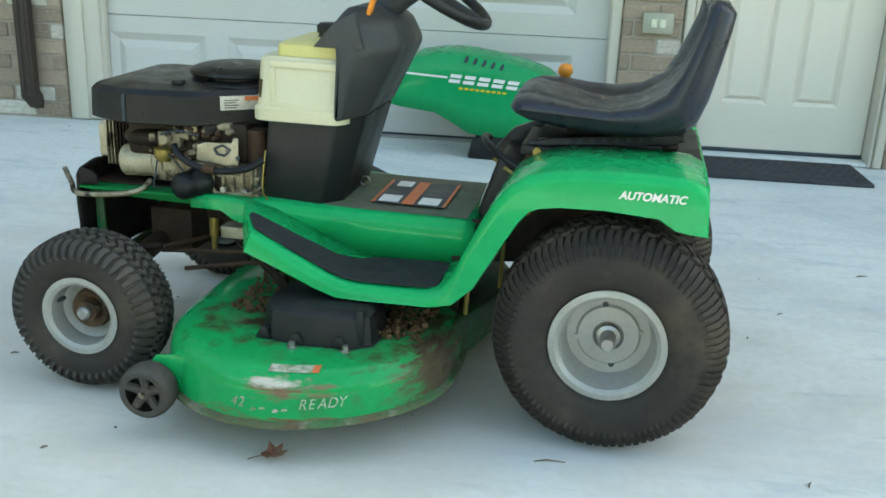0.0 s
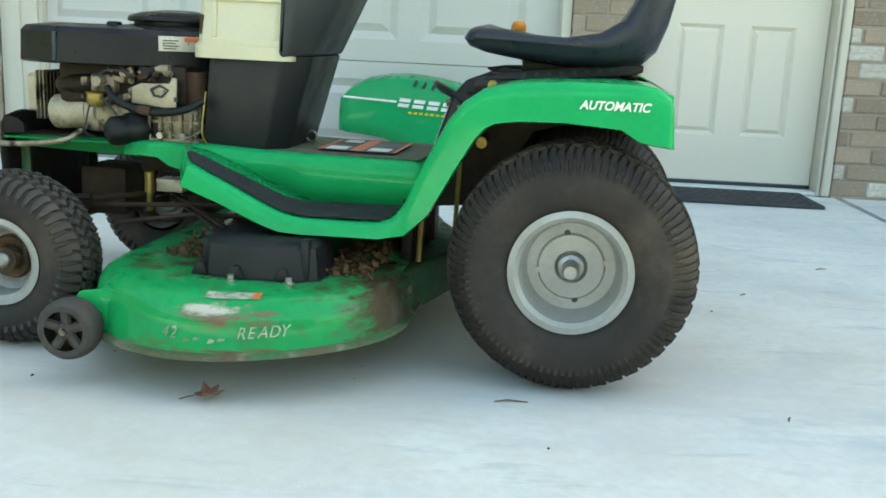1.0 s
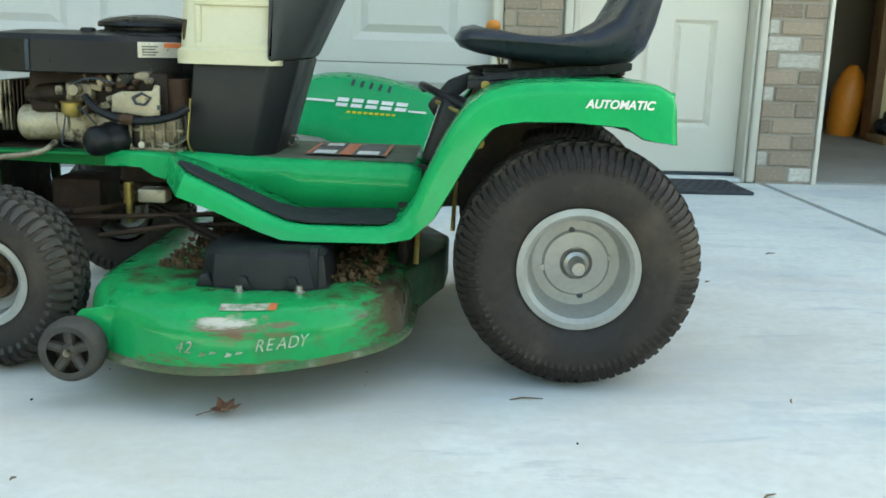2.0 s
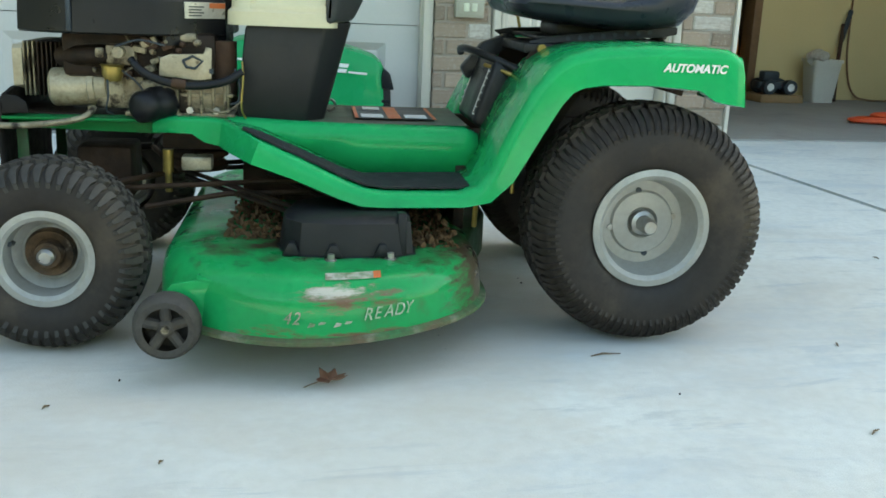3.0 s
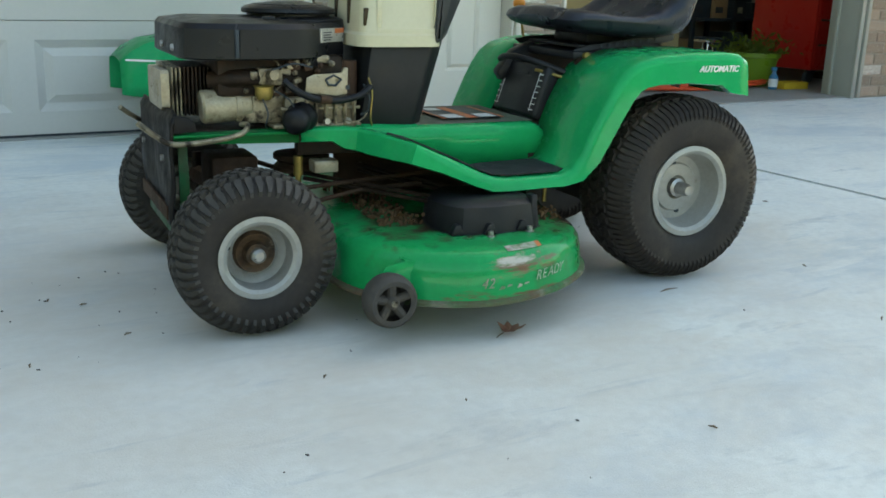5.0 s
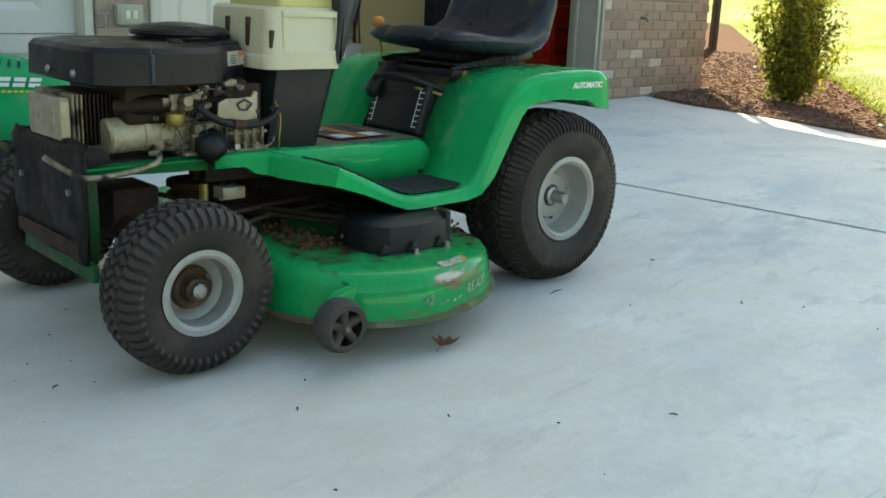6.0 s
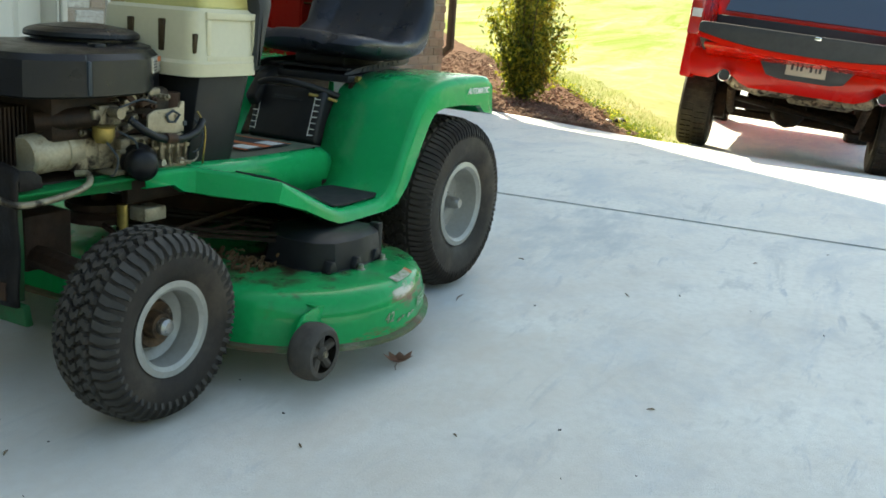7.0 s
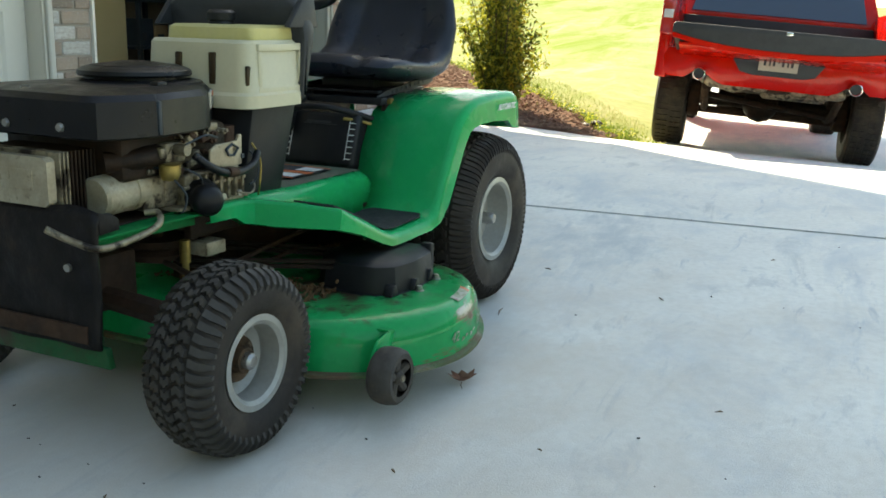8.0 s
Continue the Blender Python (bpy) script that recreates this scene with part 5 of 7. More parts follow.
clutter = random.Random(23)
for k in range(26):
    x, z = clutter.uniform(-1.18, -0.92), clutter.uniform(0.51, 0.585)
    y = -0.165 - clutter.uniform(0.0, 0.022)
    bm = bmesh.new()
    if k % 3 == 0:
        lathe(bm, [(0.0, -0.009), (0.004, -0.008), (0.0045, -0.002), (0.007, 0.0), (0.007, 0.005), (0.003, 0.008), (0.003, 0.03)], (x, y, z), (0, 1, clutter.uniform(-0.3, 0.3)), 8)
        part("engine_bolt", bm, (ALU, RUST, ALU)[k % 9 // 3], tractor)
    elif k % 3 == 1:
        r = clutter.uniform(0.5, 1.0)
        box(bm, (-0.018 * r, -0.004, -0.008), (0.018 * r, 0.02, 0.008 * r), 0.002, 1, pose(x, y, z, 0, clutter.uniform(-40, 40), 0))
        part("engine_tab", bm, (RUST, ALU)[k % 2], tractor)
    else:
        dx, dz = clutter.uniform(-0.045, 0.045), clutter.uniform(-0.035, 0.02)
        tube(bm, curve([(x, y + 0.015, z), (x + dx * 0.4, y - 0.010, z + dz * 0.2), (x + dx, y, z + dz)], 4), 0.0024, 6)
        part("linkage_rod", bm, (ALU, RUST, INK)[k % 9 // 3], tractor)

# ---- frame, axle, steering gear ----
for s in (-1, 1):
    bm = bmesh.new()
    prism(bm, [(-1.335, 0.396), (-1.335, 0.418), (-1.02, 0.424), (-1.02, 0.385), (-1.14, 0.388), (-1.27, 0.392)], "y", s * 0.155, s * 0.162)
    box(bm, (-1.335, min(s * 0.155, s * 0.205), 0.414), (-1.0, max(s * 0.155, s * 0.205), 0.4205), 0.002)
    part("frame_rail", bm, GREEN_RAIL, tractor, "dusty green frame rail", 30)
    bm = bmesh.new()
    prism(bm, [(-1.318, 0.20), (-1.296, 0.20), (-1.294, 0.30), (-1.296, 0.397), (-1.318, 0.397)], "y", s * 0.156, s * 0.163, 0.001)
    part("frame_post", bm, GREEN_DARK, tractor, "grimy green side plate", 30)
    bm = bmesh.new()
    box(bm, (-1.02, min(s * 0.13, s * 0.15), 0.35), (0.10, max(s * 0.13, s * 0.15), 0.41), 0.004)
    part("chassis_channel", bm, GREASE, tractor, "greasy black chassis channel", 30)
    bm = bmesh.new()
    tube(bm, [(-1.19, s * 0.25, 0.17), (-1.19, s * 0.262, 0.30)], 0.016, 12)
    tube(bm, [(-1.19, s * 0.25, 0.19), (-1.19, s * 0.36, 0.19)], 0.014, 12)
    tube(bm, [(-1.19, s * 0.255, 0.285), (-1.10, s * 0.24, 0.295)], 0.010, 8)
    part("spindle", bm, GREASE, tractor, "greasy steering spindle", 40)
    bm = bmesh.new()
    tip = [(-1.405, s * 0.150, 0.445), (-1.37, s * 0.180, 0.418), (-1.335, s * 0.212, 0.402), (-1.24, s * 0.215, 0.408), (-1.175, s * 0.205, 0.420), (-1.155, s * 0.185, 0.437), (-1.165, s * 0.16, 0.436)]
    tube(bm, curve(tip, 5), 0.0068, 10)
    part("hinge_rod", bm, ALU, tractor, "bent bare metal hood-hinge rod", 60)
bm = bmesh.new()
tube(bm, [(-1.19, -0.27, 0.235), (-1.19, -0.10, 0.25), (-1.19, 0.10, 0.25), (-1.19, 0.27, 0.235)], 0.026, 8)
box(bm, (-1.22, -0.07, 0.22), (-1.10, 0.07, 0.34), 0.01)
part("front_axle", bm, RUST, tractor, "rusty front axle beam", 40)
bm = bmesh.new()
tube(bm, [(-1.10, -0.24, 0.292), (-1.0, -0.05, 0.285), (-1.10, 0.24, 0.292)], 0.007, 8)
part("tie_rod", bm, RUST, tractor, "rusty steering rod", 40)
bm = bmesh.new()
tube(bm, [(-1.12, -0.20, 0.27), (-0.80, -0.17, 0.285), (-0.55, -0.14, 0.29)], 0.006, 8)
part("tie_rod", bm, RUST, tractor, "rusty steering rod", 40)
bm = bmesh.new()
tube(bm, [(-1.05, -0.22, 0.235), (-0.88, -0.20, 0.262), (-0.70, -0.2, 0.27)], 0.006, 8)
part("tie_rod", bm, RUST, tractor, "rusty steering rod", 40)
bm = bmesh.new()
tube(bm, [(-1.012, -0.125, 0.295), (-1.012, -0.125, 0.345)], 0.012, 12)
tube(bm, [(-1.012, -0.125, 0.25), (-1.012, -0.125, 0.295)], 0.008, 10)
part("steering_post", bm, BRASS, tractor, "brass-coloured steering post", 40)
bm = bmesh.new()
box(bm, (-0.980, -0.160, 0.304), (-0.915, -0.11, 0.335), 0.004)
part("clutch_bracket", bm, CREAM_METAL, tractor, "", 30)
bm = bmesh.new()
lathe(bm, [(0.0, 0), (0.075, 0), (0.075, 0.012), (0.060, 0.022), (0.075, 0.032), (0.075, 0.045), (0.0, 0.046)], (-0.965, 0.0, 0.285), (0, 0, 1), 24)
tube(bm, [(-0.965, 0, 0.33), (-0.965, 0, 0.43)], 0.018, 12)
part("engine_pulley", bm, RUST, tractor, "rusty engine pulley", 30)
for z in (0.288, 0.275):
    bm = bmesh.new()
    tube(bm, [(-0.98, -0.07, z), (-0.66, -0.42, z - 0.03), (-0.60, -0.42, z - 0.035), (-0.56, -0.36, z - 0.035), (-0.80, 0.0, z), (-0.62, 0.36, z - 0.03), (-0.9, 0.05, z)], 0.006, 6)
    part("drive_belt", bm, GREASE, tractor, "worn black drive belt", 40)
bm = bmesh.new()
rows = []
for j in range(15):
    z = 0.205 + 0.262 * j / 14
    rows.append([(-1.336 - 0.010 * noise.noise((y * 9, z * 12, 1)) + 0.012 * (j == 14), y, z + 0.012 * noise.noise((y * 11, 3, 0)) * (j / 14) ** 3) for y in (-0.205 + 0.41 * k / 20 for k in range(21))])
grid(bm, rows)
fp = part("front_plate", bm, FLAP, tractor, "dark crumpled front plate with rust at its foot", 40)
thicken(fp, 0.008, 1.0)
for s in (-1, 1):
    bm = bmesh.new()
    prism(bm, [(-1.332, 0.425), (-1.332, 0.466), (-1.300, 0.462), (-1.283, 0.450), (-1.280, 0.428)], "y", s * 0.198, s * 0.206, 0.002)
    part("plate_return", bm, FLAP, fp, "", 30)
bm = bmesh.new()
box(bm, (-1.325, -0.152, 0.404), (-1.06, 0.152, 0.424), 0.004)
part("engine_shelf", bm, GREASE, tractor, "greasy plate under the engine", 30)
bm = bmesh.new()
box(bm, (-1.354, -0.18, 0.215), (-1.346, 0.18, 0.250), 0.002)
part("rust_strip", bm, RUST, fp, "rusted lower strip")
for y in (-0.14, 0.14):
    bm = bmesh.new()
    lathe(bm, [(0.0, -0.008), (0.008, -0.007), (0.008, 0.0)], (-1.348, y, 0.36), (1, 0, 0), 8)
    part("plate_bolt", bm, STEEL, fp)
bm = bmesh.new()
prism(bm, [(-0.215, 0.165), (0.20, 0.165), (0.19, 0.205), (-0.205, 0.205)], "x", -1.335, -1.318, 0.003)
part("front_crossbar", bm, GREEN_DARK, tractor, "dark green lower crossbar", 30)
bm = bmesh.new()
box(bm, (-0.12, -0.20, 0.15), (0.10, 0.20, 0.34), 0.03)
tube(bm, [(0, -0.30, 0.25), (0, 0.30, 0.25)], 0.02, 12)
part("transaxle", bm, GREASE, tractor, "greasy black transaxle", 40)
bm = bmesh.new()
tube(bm, [(-0.25, -0.235, 0.47), (-0.255, -0.235, 0.28)], 0.005, 8)
part("hanger_rod", bm, BRASS, tractor, "thin rusty hanger rod", 40)
bm = bmesh.new()
tube(bm, [(-0.33, -0.22, 0.33), (-0.335, -0.225, 0.20)], 0.006, 8)
part("hanger_rod", bm, BRASS, tractor, "thin rusty hanger rod", 40)
bm = bmesh.new()
tube(bm, [(-0.545, -0.36, 0.32), (-0.548, -0.37, 0.205)], 0.0055, 8)
part("hanger_rod", bm, BRASS, tractor, "thin rusty hanger rod", 40)
bm = bmesh.new()
lathe(bm, [(0, -0.01), (0.012, -0.01), (0.012, 0.012), (0, 0.012)], (-0.205, -0.24, 0.475), (0, 1, 0), 8)
part("cable_clip", bm, BRASS, tractor, "brass cable clip", 30)

# plate added so that the gap under the tractor reads dark
bm = bmesh.new()
box(bm, (-0.86, 0.03, 0.195), (-0.34, 0.05, 0.330), 0.004)
part("belt_guard", bm, RUST, tractor, "rust-brown plate added to close the gap under the tractor", 30)
bm = bmesh.new()
box(bm, (-0.38, -0.20, 0.17), (-0.355, 0.20, 0.335), 0.004)
part("crossmember", bm, GREASE, tractor, "greasy frame crossmember", 30)
# second added plate, closing the gap on the right side
bm = bmesh.new()
box(bm, (-0.70, 0.20, 0.20), (-0.36, 0.212, 0.335), 0.004)
part("belt_guard", bm, RUST, tractor, "rust-brown plate added to close the gap under the tractor", 30)

# ---- cutting deck ----
DECK_X, DECK_Y, DECK_R, DECK_REAR = -0.692, -0.349, 0.307, 0.352


def deck_ring(d, z, n=22):
    """The deck's plan outline, drawn in by d: round at its ends, drawn out a little to the rear."""
    pts = []
    for yc, a0 in ((DECK_Y, math.pi), (0.30, 0.0)):
        for k in range(n + 1):
            a = a0 + math.pi * k / n
            rx = (DECK_R if math.cos(a) < 0 else DECK_REAR) - d
            pts.append((DECK_X + rx * math.cos(a), yc + (DECK_R - d) * math.sin(a), z))
    return pts


def deck_edge(x, d=0.0):
    """The y of the deck's left outline at x, and the outline's turn there."""
    rx = (DECK_R if x < DECK_X else DECK_REAR) - d
    u = max(-0.98, min(0.98, (x - DECK_X) / rx))
    return DECK_Y - (DECK_R - d) * math.sqrt(1 - u * u), math.atan2(u * (DECK_R - d), rx * math.sqrt(1 - u * u))


def rim_z(x, y, z):
    return z + 0.012 * smoothstep(-0.75, -0.40, x) * (z < 0.15)


bm = bmesh.new()
rings = []
for d, z in ((0.0, 0.088), (0.004, 0.150), (0.010, 0.174), (0.022, 0.190), (0.04, 0.198), (0.07, 0.201), (0.11, 0.202)):
    rings.append([(x, y, rim_z(x, y, zz)) for x, y, zz in deck_ring(d, z)])
v = [[bm.verts.new(p) for p in r] for r in rings]
for a, b in zip(v, v[1:]):
    for i in range(len(a)):
        bm.faces.new((a[i], a[(i + 1) % len(a)], b[(i + 1) % len(a)], b[i]))
bm.faces.new(v[-1])
deck = part("mower_deck", bm, GREEN_WORN, tractor, "scraped green mower deck with dirt and bare patches", 50)
bm = bmesh.new()
v = [[bm.verts.new((x, y, rim_z(x, y, zz))) for x, y, zz in deck_ring(d, z)] for d, z in ((0.006, 0.078), (-0.004, 0.0765), (-0.012, 0.079), (-0.012, 0.087), (-0.003, 0.0905), (0.006, 0.092))]
for a, b in zip(v, v[1:]):
    for i in range(len(a)):
        bm.faces.new((a[i], a[(i + 1) % len(a)], b[(i + 1) % len(a)], b[i]))
part("deck_lip", bm, LIP, deck, "rusty scraped lower lip of the deck", 50)
bm = bmesh.new()
prism(bm, [(-0.36, -0.30), (-0.325, -0.18), (-0.275, -0.02), (-0.270, 0.14), (-0.37, 0.36)], "z", 0.088, 0.192, 0.010)
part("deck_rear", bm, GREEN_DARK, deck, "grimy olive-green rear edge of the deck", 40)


def shoulder(x, d, z):
    """A place on the deck's rounded shoulder, d in from its outline."""
    return (x, deck_edge(x, d)[0], z + 0.002)


for x0, x1, mt in ((-0.672, -0.584, DECAL_WORN), (-0.584, -0.570, DECAL_O)):
    bm = bmesh.new()
    grid(bm, [[shoulder(x0 + (x1 - x0) * k / 8, d, z) for k in range(9)] for d, z in ((0.026, 0.1925), (0.034, 0.196), (0.043, 0.1985), (0.048, 0.1993))])
    part("deck_label", bm, mt, deck, "worn white and red warning label", 0)


def on_deck(x, z):
    y, turn = deck_edge(x)
    return Matrix.Translation((x, y - 0.0006, z)) @ Matrix.Rotation(turn, 4, "Z") @ pose(0, 0, 0, 87, 0, 0)


for k, ch in enumerate("READY"):
    words("deck_lettering", ch, 0.033, on_deck(-0.603 + 0.0190 * k, 0.117 + 0.0012 * k), DECAL_FADED, deck, "worn white italic letter", 0.3, 0.0005, 0.85)
for k, ch in enumerate("42"):
    words("deck_lettering", ch, 0.033, on_deck(-0.748 + 0.0165 * k, 0.112), DECAL_WORN, deck, "worn white italic digit", 0.3, 0.0005, 0.85)
for k in range(4):
    bm = bmesh.new()
    prism(bm, [(0.0, 0.0), (0.012, 0.002), (0.015, 0.007 - 0.002 * (k % 2)), (0.005, 0.009 - 0.003 * (k % 2)), (0.003, 0.004)], "z", -0.0005, 0.0005)
    bm.transform(on_deck(-0.704 + 0.0235 * k - 0.004 * (k % 2), 0.113 + 0.005 * (k % 2)))
    part("worn_print", bm, DECAL_WORN, deck, "worn print on the deck", 0)
# belt cover
bm = bmesh.new()
cov = [(x + 0.015, y) for x, y in [(-0.775, -0.40), (-0.765, -0.455), (-0.735, -0.492), (-0.66, -0.505), (-0.55, -0.495), (-0.512, -0.470), (-0.505, -0.36), (-0.56, -0.27), (-0.70, -0.26), (-0.76, -0.31)]]


def shrink(p, d):
    c = Vector((-0.64, -0.38))
    q = Vector(p) - c
    return c + q * (1 - d / q.length)


stack(bm, [[(*shrink(p, -0.006), 0.196) for p in cov], [(*shrink(p, -0.006), 0.202) for p in cov], [(*p, 0.204) for p in cov], [(*shrink(p, 0.008), 0.266) for p in cov], [(*shrink(p, 0.024), 0.276) for p in cov]])
cover = part("belt_cover", bm, BLACK, deck, "black plastic spindle and belt cover", 35)
for x, y in ((-0.735, -0.485), (-0.655, -0.500), (-0.56, -0.49)):
    bm = bmesh.new()
    prism(bm, [(x - 0.018, 0.203), (x + 0.018, 0.203), (x + 0.006, 0.229), (x - 0.006, 0.229)], "y", y - 0.014, y + 0.01, 0.003)
    part("cover_rib", bm, BLACK, cover, "", 35)
for x, y in ((-0.66, -0.522), (-0.545, -0.508)):
    bm = bmesh.new()
    lathe(bm, [(0.0, 0.0), (0.012, 0.0), (0.012, 0.003), (0.007, 0.004), (0.007, 0.014), (0.0, 0.015)], (x, y, 0.200), (0, 0, 1), 10)
    part("cover_bolt", bm, STEEL, cover)
bm = bmesh.new()
box(bm, (-0.530, -0.485, 0.199), (-0.512, -0.455, 0.285), 0.004)
part("hanger_bracket", bm, BLACK, deck, "", 30)
random.seed(8)
for k in range(2):
    bm = bmesh.new()
    for q in range(420):
        x, y = (random.uniform(-0.87, -0.76), random.uniform(-0.36, 0.1)) if k == 0 else (random.uniform(-0.50, -0.40), random.uniform(-0.42, -0.1))
        m = pose(x, y, 0.200 + random.uniform(0, 0.03) * random.random(), random.uniform(0, 90), random.uniform(0, 90), random.uniform(0, 180))
        r = random.uniform(0.002, 0.007)
        bmesh.ops.create_icosphere(bm, subdivisions=1, radius=r, matrix=m @ Matrix.Diagonal((1.5, 1, 0.6, 1)))
    part("caked_grass", bm, CLIPPINGS, deck, "caked dry grass clippings", 30)["kind"] = "stuff"
# anti-scalp wheels on brackets
for s in (-1,):
    bm = bmesh.new()
    prism(bm, [(-0.972, 0.092), (-0.905, 0.088), (-0.868, 0.108), (-0.868, 0.172), (-0.905, 0.178), (-0.950, 0.170), (-0.978, 0.135)], "y", -0.578, -0.571, 0.002)
    prism(bm, [(-0.905, 0.176), (-0.868, 0.170), (-0.868, 0.176), (-0.905, 0.182)], "y", -0.578, -0.545, 0.001)
    part("wheel_bracket", bm, GREEN_WORN, deck, "green gauge-wheel bracket", 30)
    bm = bmesh.new()
    lathe(bm, [(0.040, -0.028), (0.051, -0.029), (0.058, -0.022), (0.061, -0.008), (0.061, 0.008), (0.058, 0.022), (0.051, 0.029), (0.044, 0.029), (0.040, 0.016), (0.038, 0.012)], (0, 0, 0), (0, 1, 0), 36)
    gw = part("gauge_wheel", bm, RUBBER_DUSTY, deck, "small black plastic gauge wheel with five spokes", 35)
    gw.location = (-0.954, -0.609, 0.103)
    bm = bmesh.new()
    for k in range(5):
        a = radians(72 * k + 20)
        tube(bm, [(0.012 * math.cos(a), -0.012, 0.012 * math.sin(a)), (0.042 * math.cos(a), -0.016, 0.042 * math.sin(a))], 0.0105, 8)
    lathe(bm, [(0.0, -0.030), (0.010, -0.029), (0.016, -0.022), (0.016, 0.02)], (0, 0, 0), (0, 1, 0), 18)
    lathe(bm, [(0.0, 0.006), (0.041, 0.006)], (0, 0, 0), (0, 1, 0), 24)
    part("spokes", bm, RUBBER_DUSTY, gw, "", 35)
    bm = bmesh.new()
    lathe(bm, [(0.0, -0.034), (0.007, -0.033), (0.008, -0.028)], (0, 0, 0), (0, 1, 0), 8)
    part("axle_bolt", bm, ALU, gw)

# ---- the hood, taken off and set down before the garage door: x runs to its front ----
hood = thing("tractor_hood", "removed green tractor hood standing on the driveway by the garage door", "tractor hood", pose(-0.94, 2.44, -0.004, 0, 0, -3))
bm = bmesh.new()
rows = []
STA = [(0.00, 0.405, 0.240, 0.165), (0.05, 0.452, 0.232, 0.175), (0.12, 0.490, 0.226, 0.180), (0.22, 0.508, 0.215, 0.182), (0.30, 0.513, 0.175, 0.183), (0.38, 0.508, 0.128, 0.183), (0.46, 0.497, 0.118, 0.182), (0.58, 0.475, 0.115, 0.178), (0.68, 0.450, 0.115, 0.172), (0.74, 0.428, 0.118, 0.165), (0.775, 0.40, 0.13, 0.15), (0.79, 0.365, 0.15, 0.14)]
for x, zt, zb, w in STA:
    row = []
    for k in range(-9, 10):
        u = abs(k) / 9
        if u < 0.5:
            y, z = w * 0.80 * u / 0.5, zt - 0.012 * (u / 0.5) ** 2
        elif u < 0.67:
            q = (u - 0.5) / 0.17
            y, z = w * (0.80 + 0.16 * math.sin(q * 1.57)), zt - 0.012 - 0.045 * (1 - math.cos(q * 1.57))
        else:
            q = (u - 0.67) / 0.33
            y, z = w * (0.96 + 0.05 * math.sin(q * 2.4)), zt - 0.057 + (zb - zt + 0.057) * q
        row.append((x, math.copysign(y, k), z))
    rows.append(row)
grid(bm, rows)
thicken(part("hood_shell", bm, GREEN_HOOD, hood, "green moulded hood shell", 40), 0.004)
for k in range(5):
    bm = bmesh.new()
    box(bm, (-0.007, -0.003, -0.018), (0.007, 0.003, 0.018), 0.003, 2, pose(0.36 + 0.042 * k, -0.176 + 0.002 * k, 0.4745 - 0.007 * k, -38, 22, 0))
    part("vent_slot", bm, INK, hood, "dark slanted vent slot", 30)
for x0, x1, z0, z1 in ((0.02, 0.275, 0.400, 0.388), (0.615, 0.70, 0.350, 0.345)):
    bm = bmesh.new()
    v = [bm.verts.new(p) for p in ((x0, -0.187, z0 - 0.004), (x1, -0.190, z1 - 0.005), (x1, -0.190, z1 + 0.005), (x0, -0.185, z0 + 0.004))]
    bm.faces.new(v)
    part("hood_stripe", bm, DECAL_W, hood, "white pinstripe", 0)
for k in range(5):
    x0, z0, y = 0.280 + 0.068 * k, 0.366 - 0.004 * k, -0.190
    for lo, hi in ((0.0, 0.4), (0.58, 1.0)):
        bm = bmesh.new()
        bm.faces.new([bm.verts.new(p) for p in ((x0 + 0.013 * lo, y, z0 + 0.040 * lo), (x0 + 0.052 + 0.013 * lo, y, z0 + 0.040 * lo - 0.003), (x0 + 0.052 + 0.013 * hi, y, z0 + 0.040 * hi - 0.003), (x0 + 0.013 * hi, y, z0 + 0.040 * hi))])
        part("logo_mark", bm, DECAL_W, hood, "white slanted logo shape", 0)
for k in range(9):
    bm = bmesh.new()
    x0 = 0.33 + 0.026 * k
    bm.faces.new([bm.verts.new(p) for p in ((x0, -0.190, 0.335 - 0.0012 * k), (x0 + 0.018, -0.190, 0.334 - 0.0012 * k), (x0 + 0.021, -0.190, 0.344 - 0.0012 * k), (x0 + 0.003, -0.190, 0.345 - 0.0012 * k))])
    part("logo_bar", bm, DECAL_Y, hood, "small yellow bar", 0)
bm = bmesh.new()
prism(bm, [(0.755, 0.0), (0.80, 0.02), (0.822, 0.16), (0.815, 0.30), (0.79, 0.37), (0.765, 0.30), (0.74, 0.10)], "y", -0.145, 0.145, 0.008)
grille = part("grille", bm, BLACK, hood, "black slatted front grille", 30)
for k in range(6):
    bm = bmesh.new()
    box(bm, (0.745, -0.152, 0.05 + 0.032 * k), (0.826 - 0.004 * abs(k - 3), 0.152, 0.066 + 0.032 * k), 0.005)
    part("grille_slat", bm, SHROUD, grille, "", 30)
bm = bmesh.new()
prism(bm, [(0.775, 0.275), (0.832, 0.270), (0.812, 0.345), (0.782, 0.372), (0.77, 0.33)], "y", -0.157, -0.03, 0.008)
part("headlight", bm, SHROUD, hood, "smoked plastic headlight lens", 40)
bm = bmesh.new()
prism(bm, [(0.38, 0.0), (0.745, 0.0), (0.745, 0.118), (0.45, 0.118), (0.40, 0.09)], "y", -0.165, 0.165, 0.012)
part("hood_skirt", bm, BLACK, hood, "black lower hood skirt", 30)

# ---- parked pickup truck: x runs to its front, origin under the middle of its rear bumper ----
truck = thing("pickup_truck", "bright red pickup truck with lowered tailgate parked on the drive", "truck", pose(5.85, -0.873, -0.290, 4.0, 1.5, 5.0))


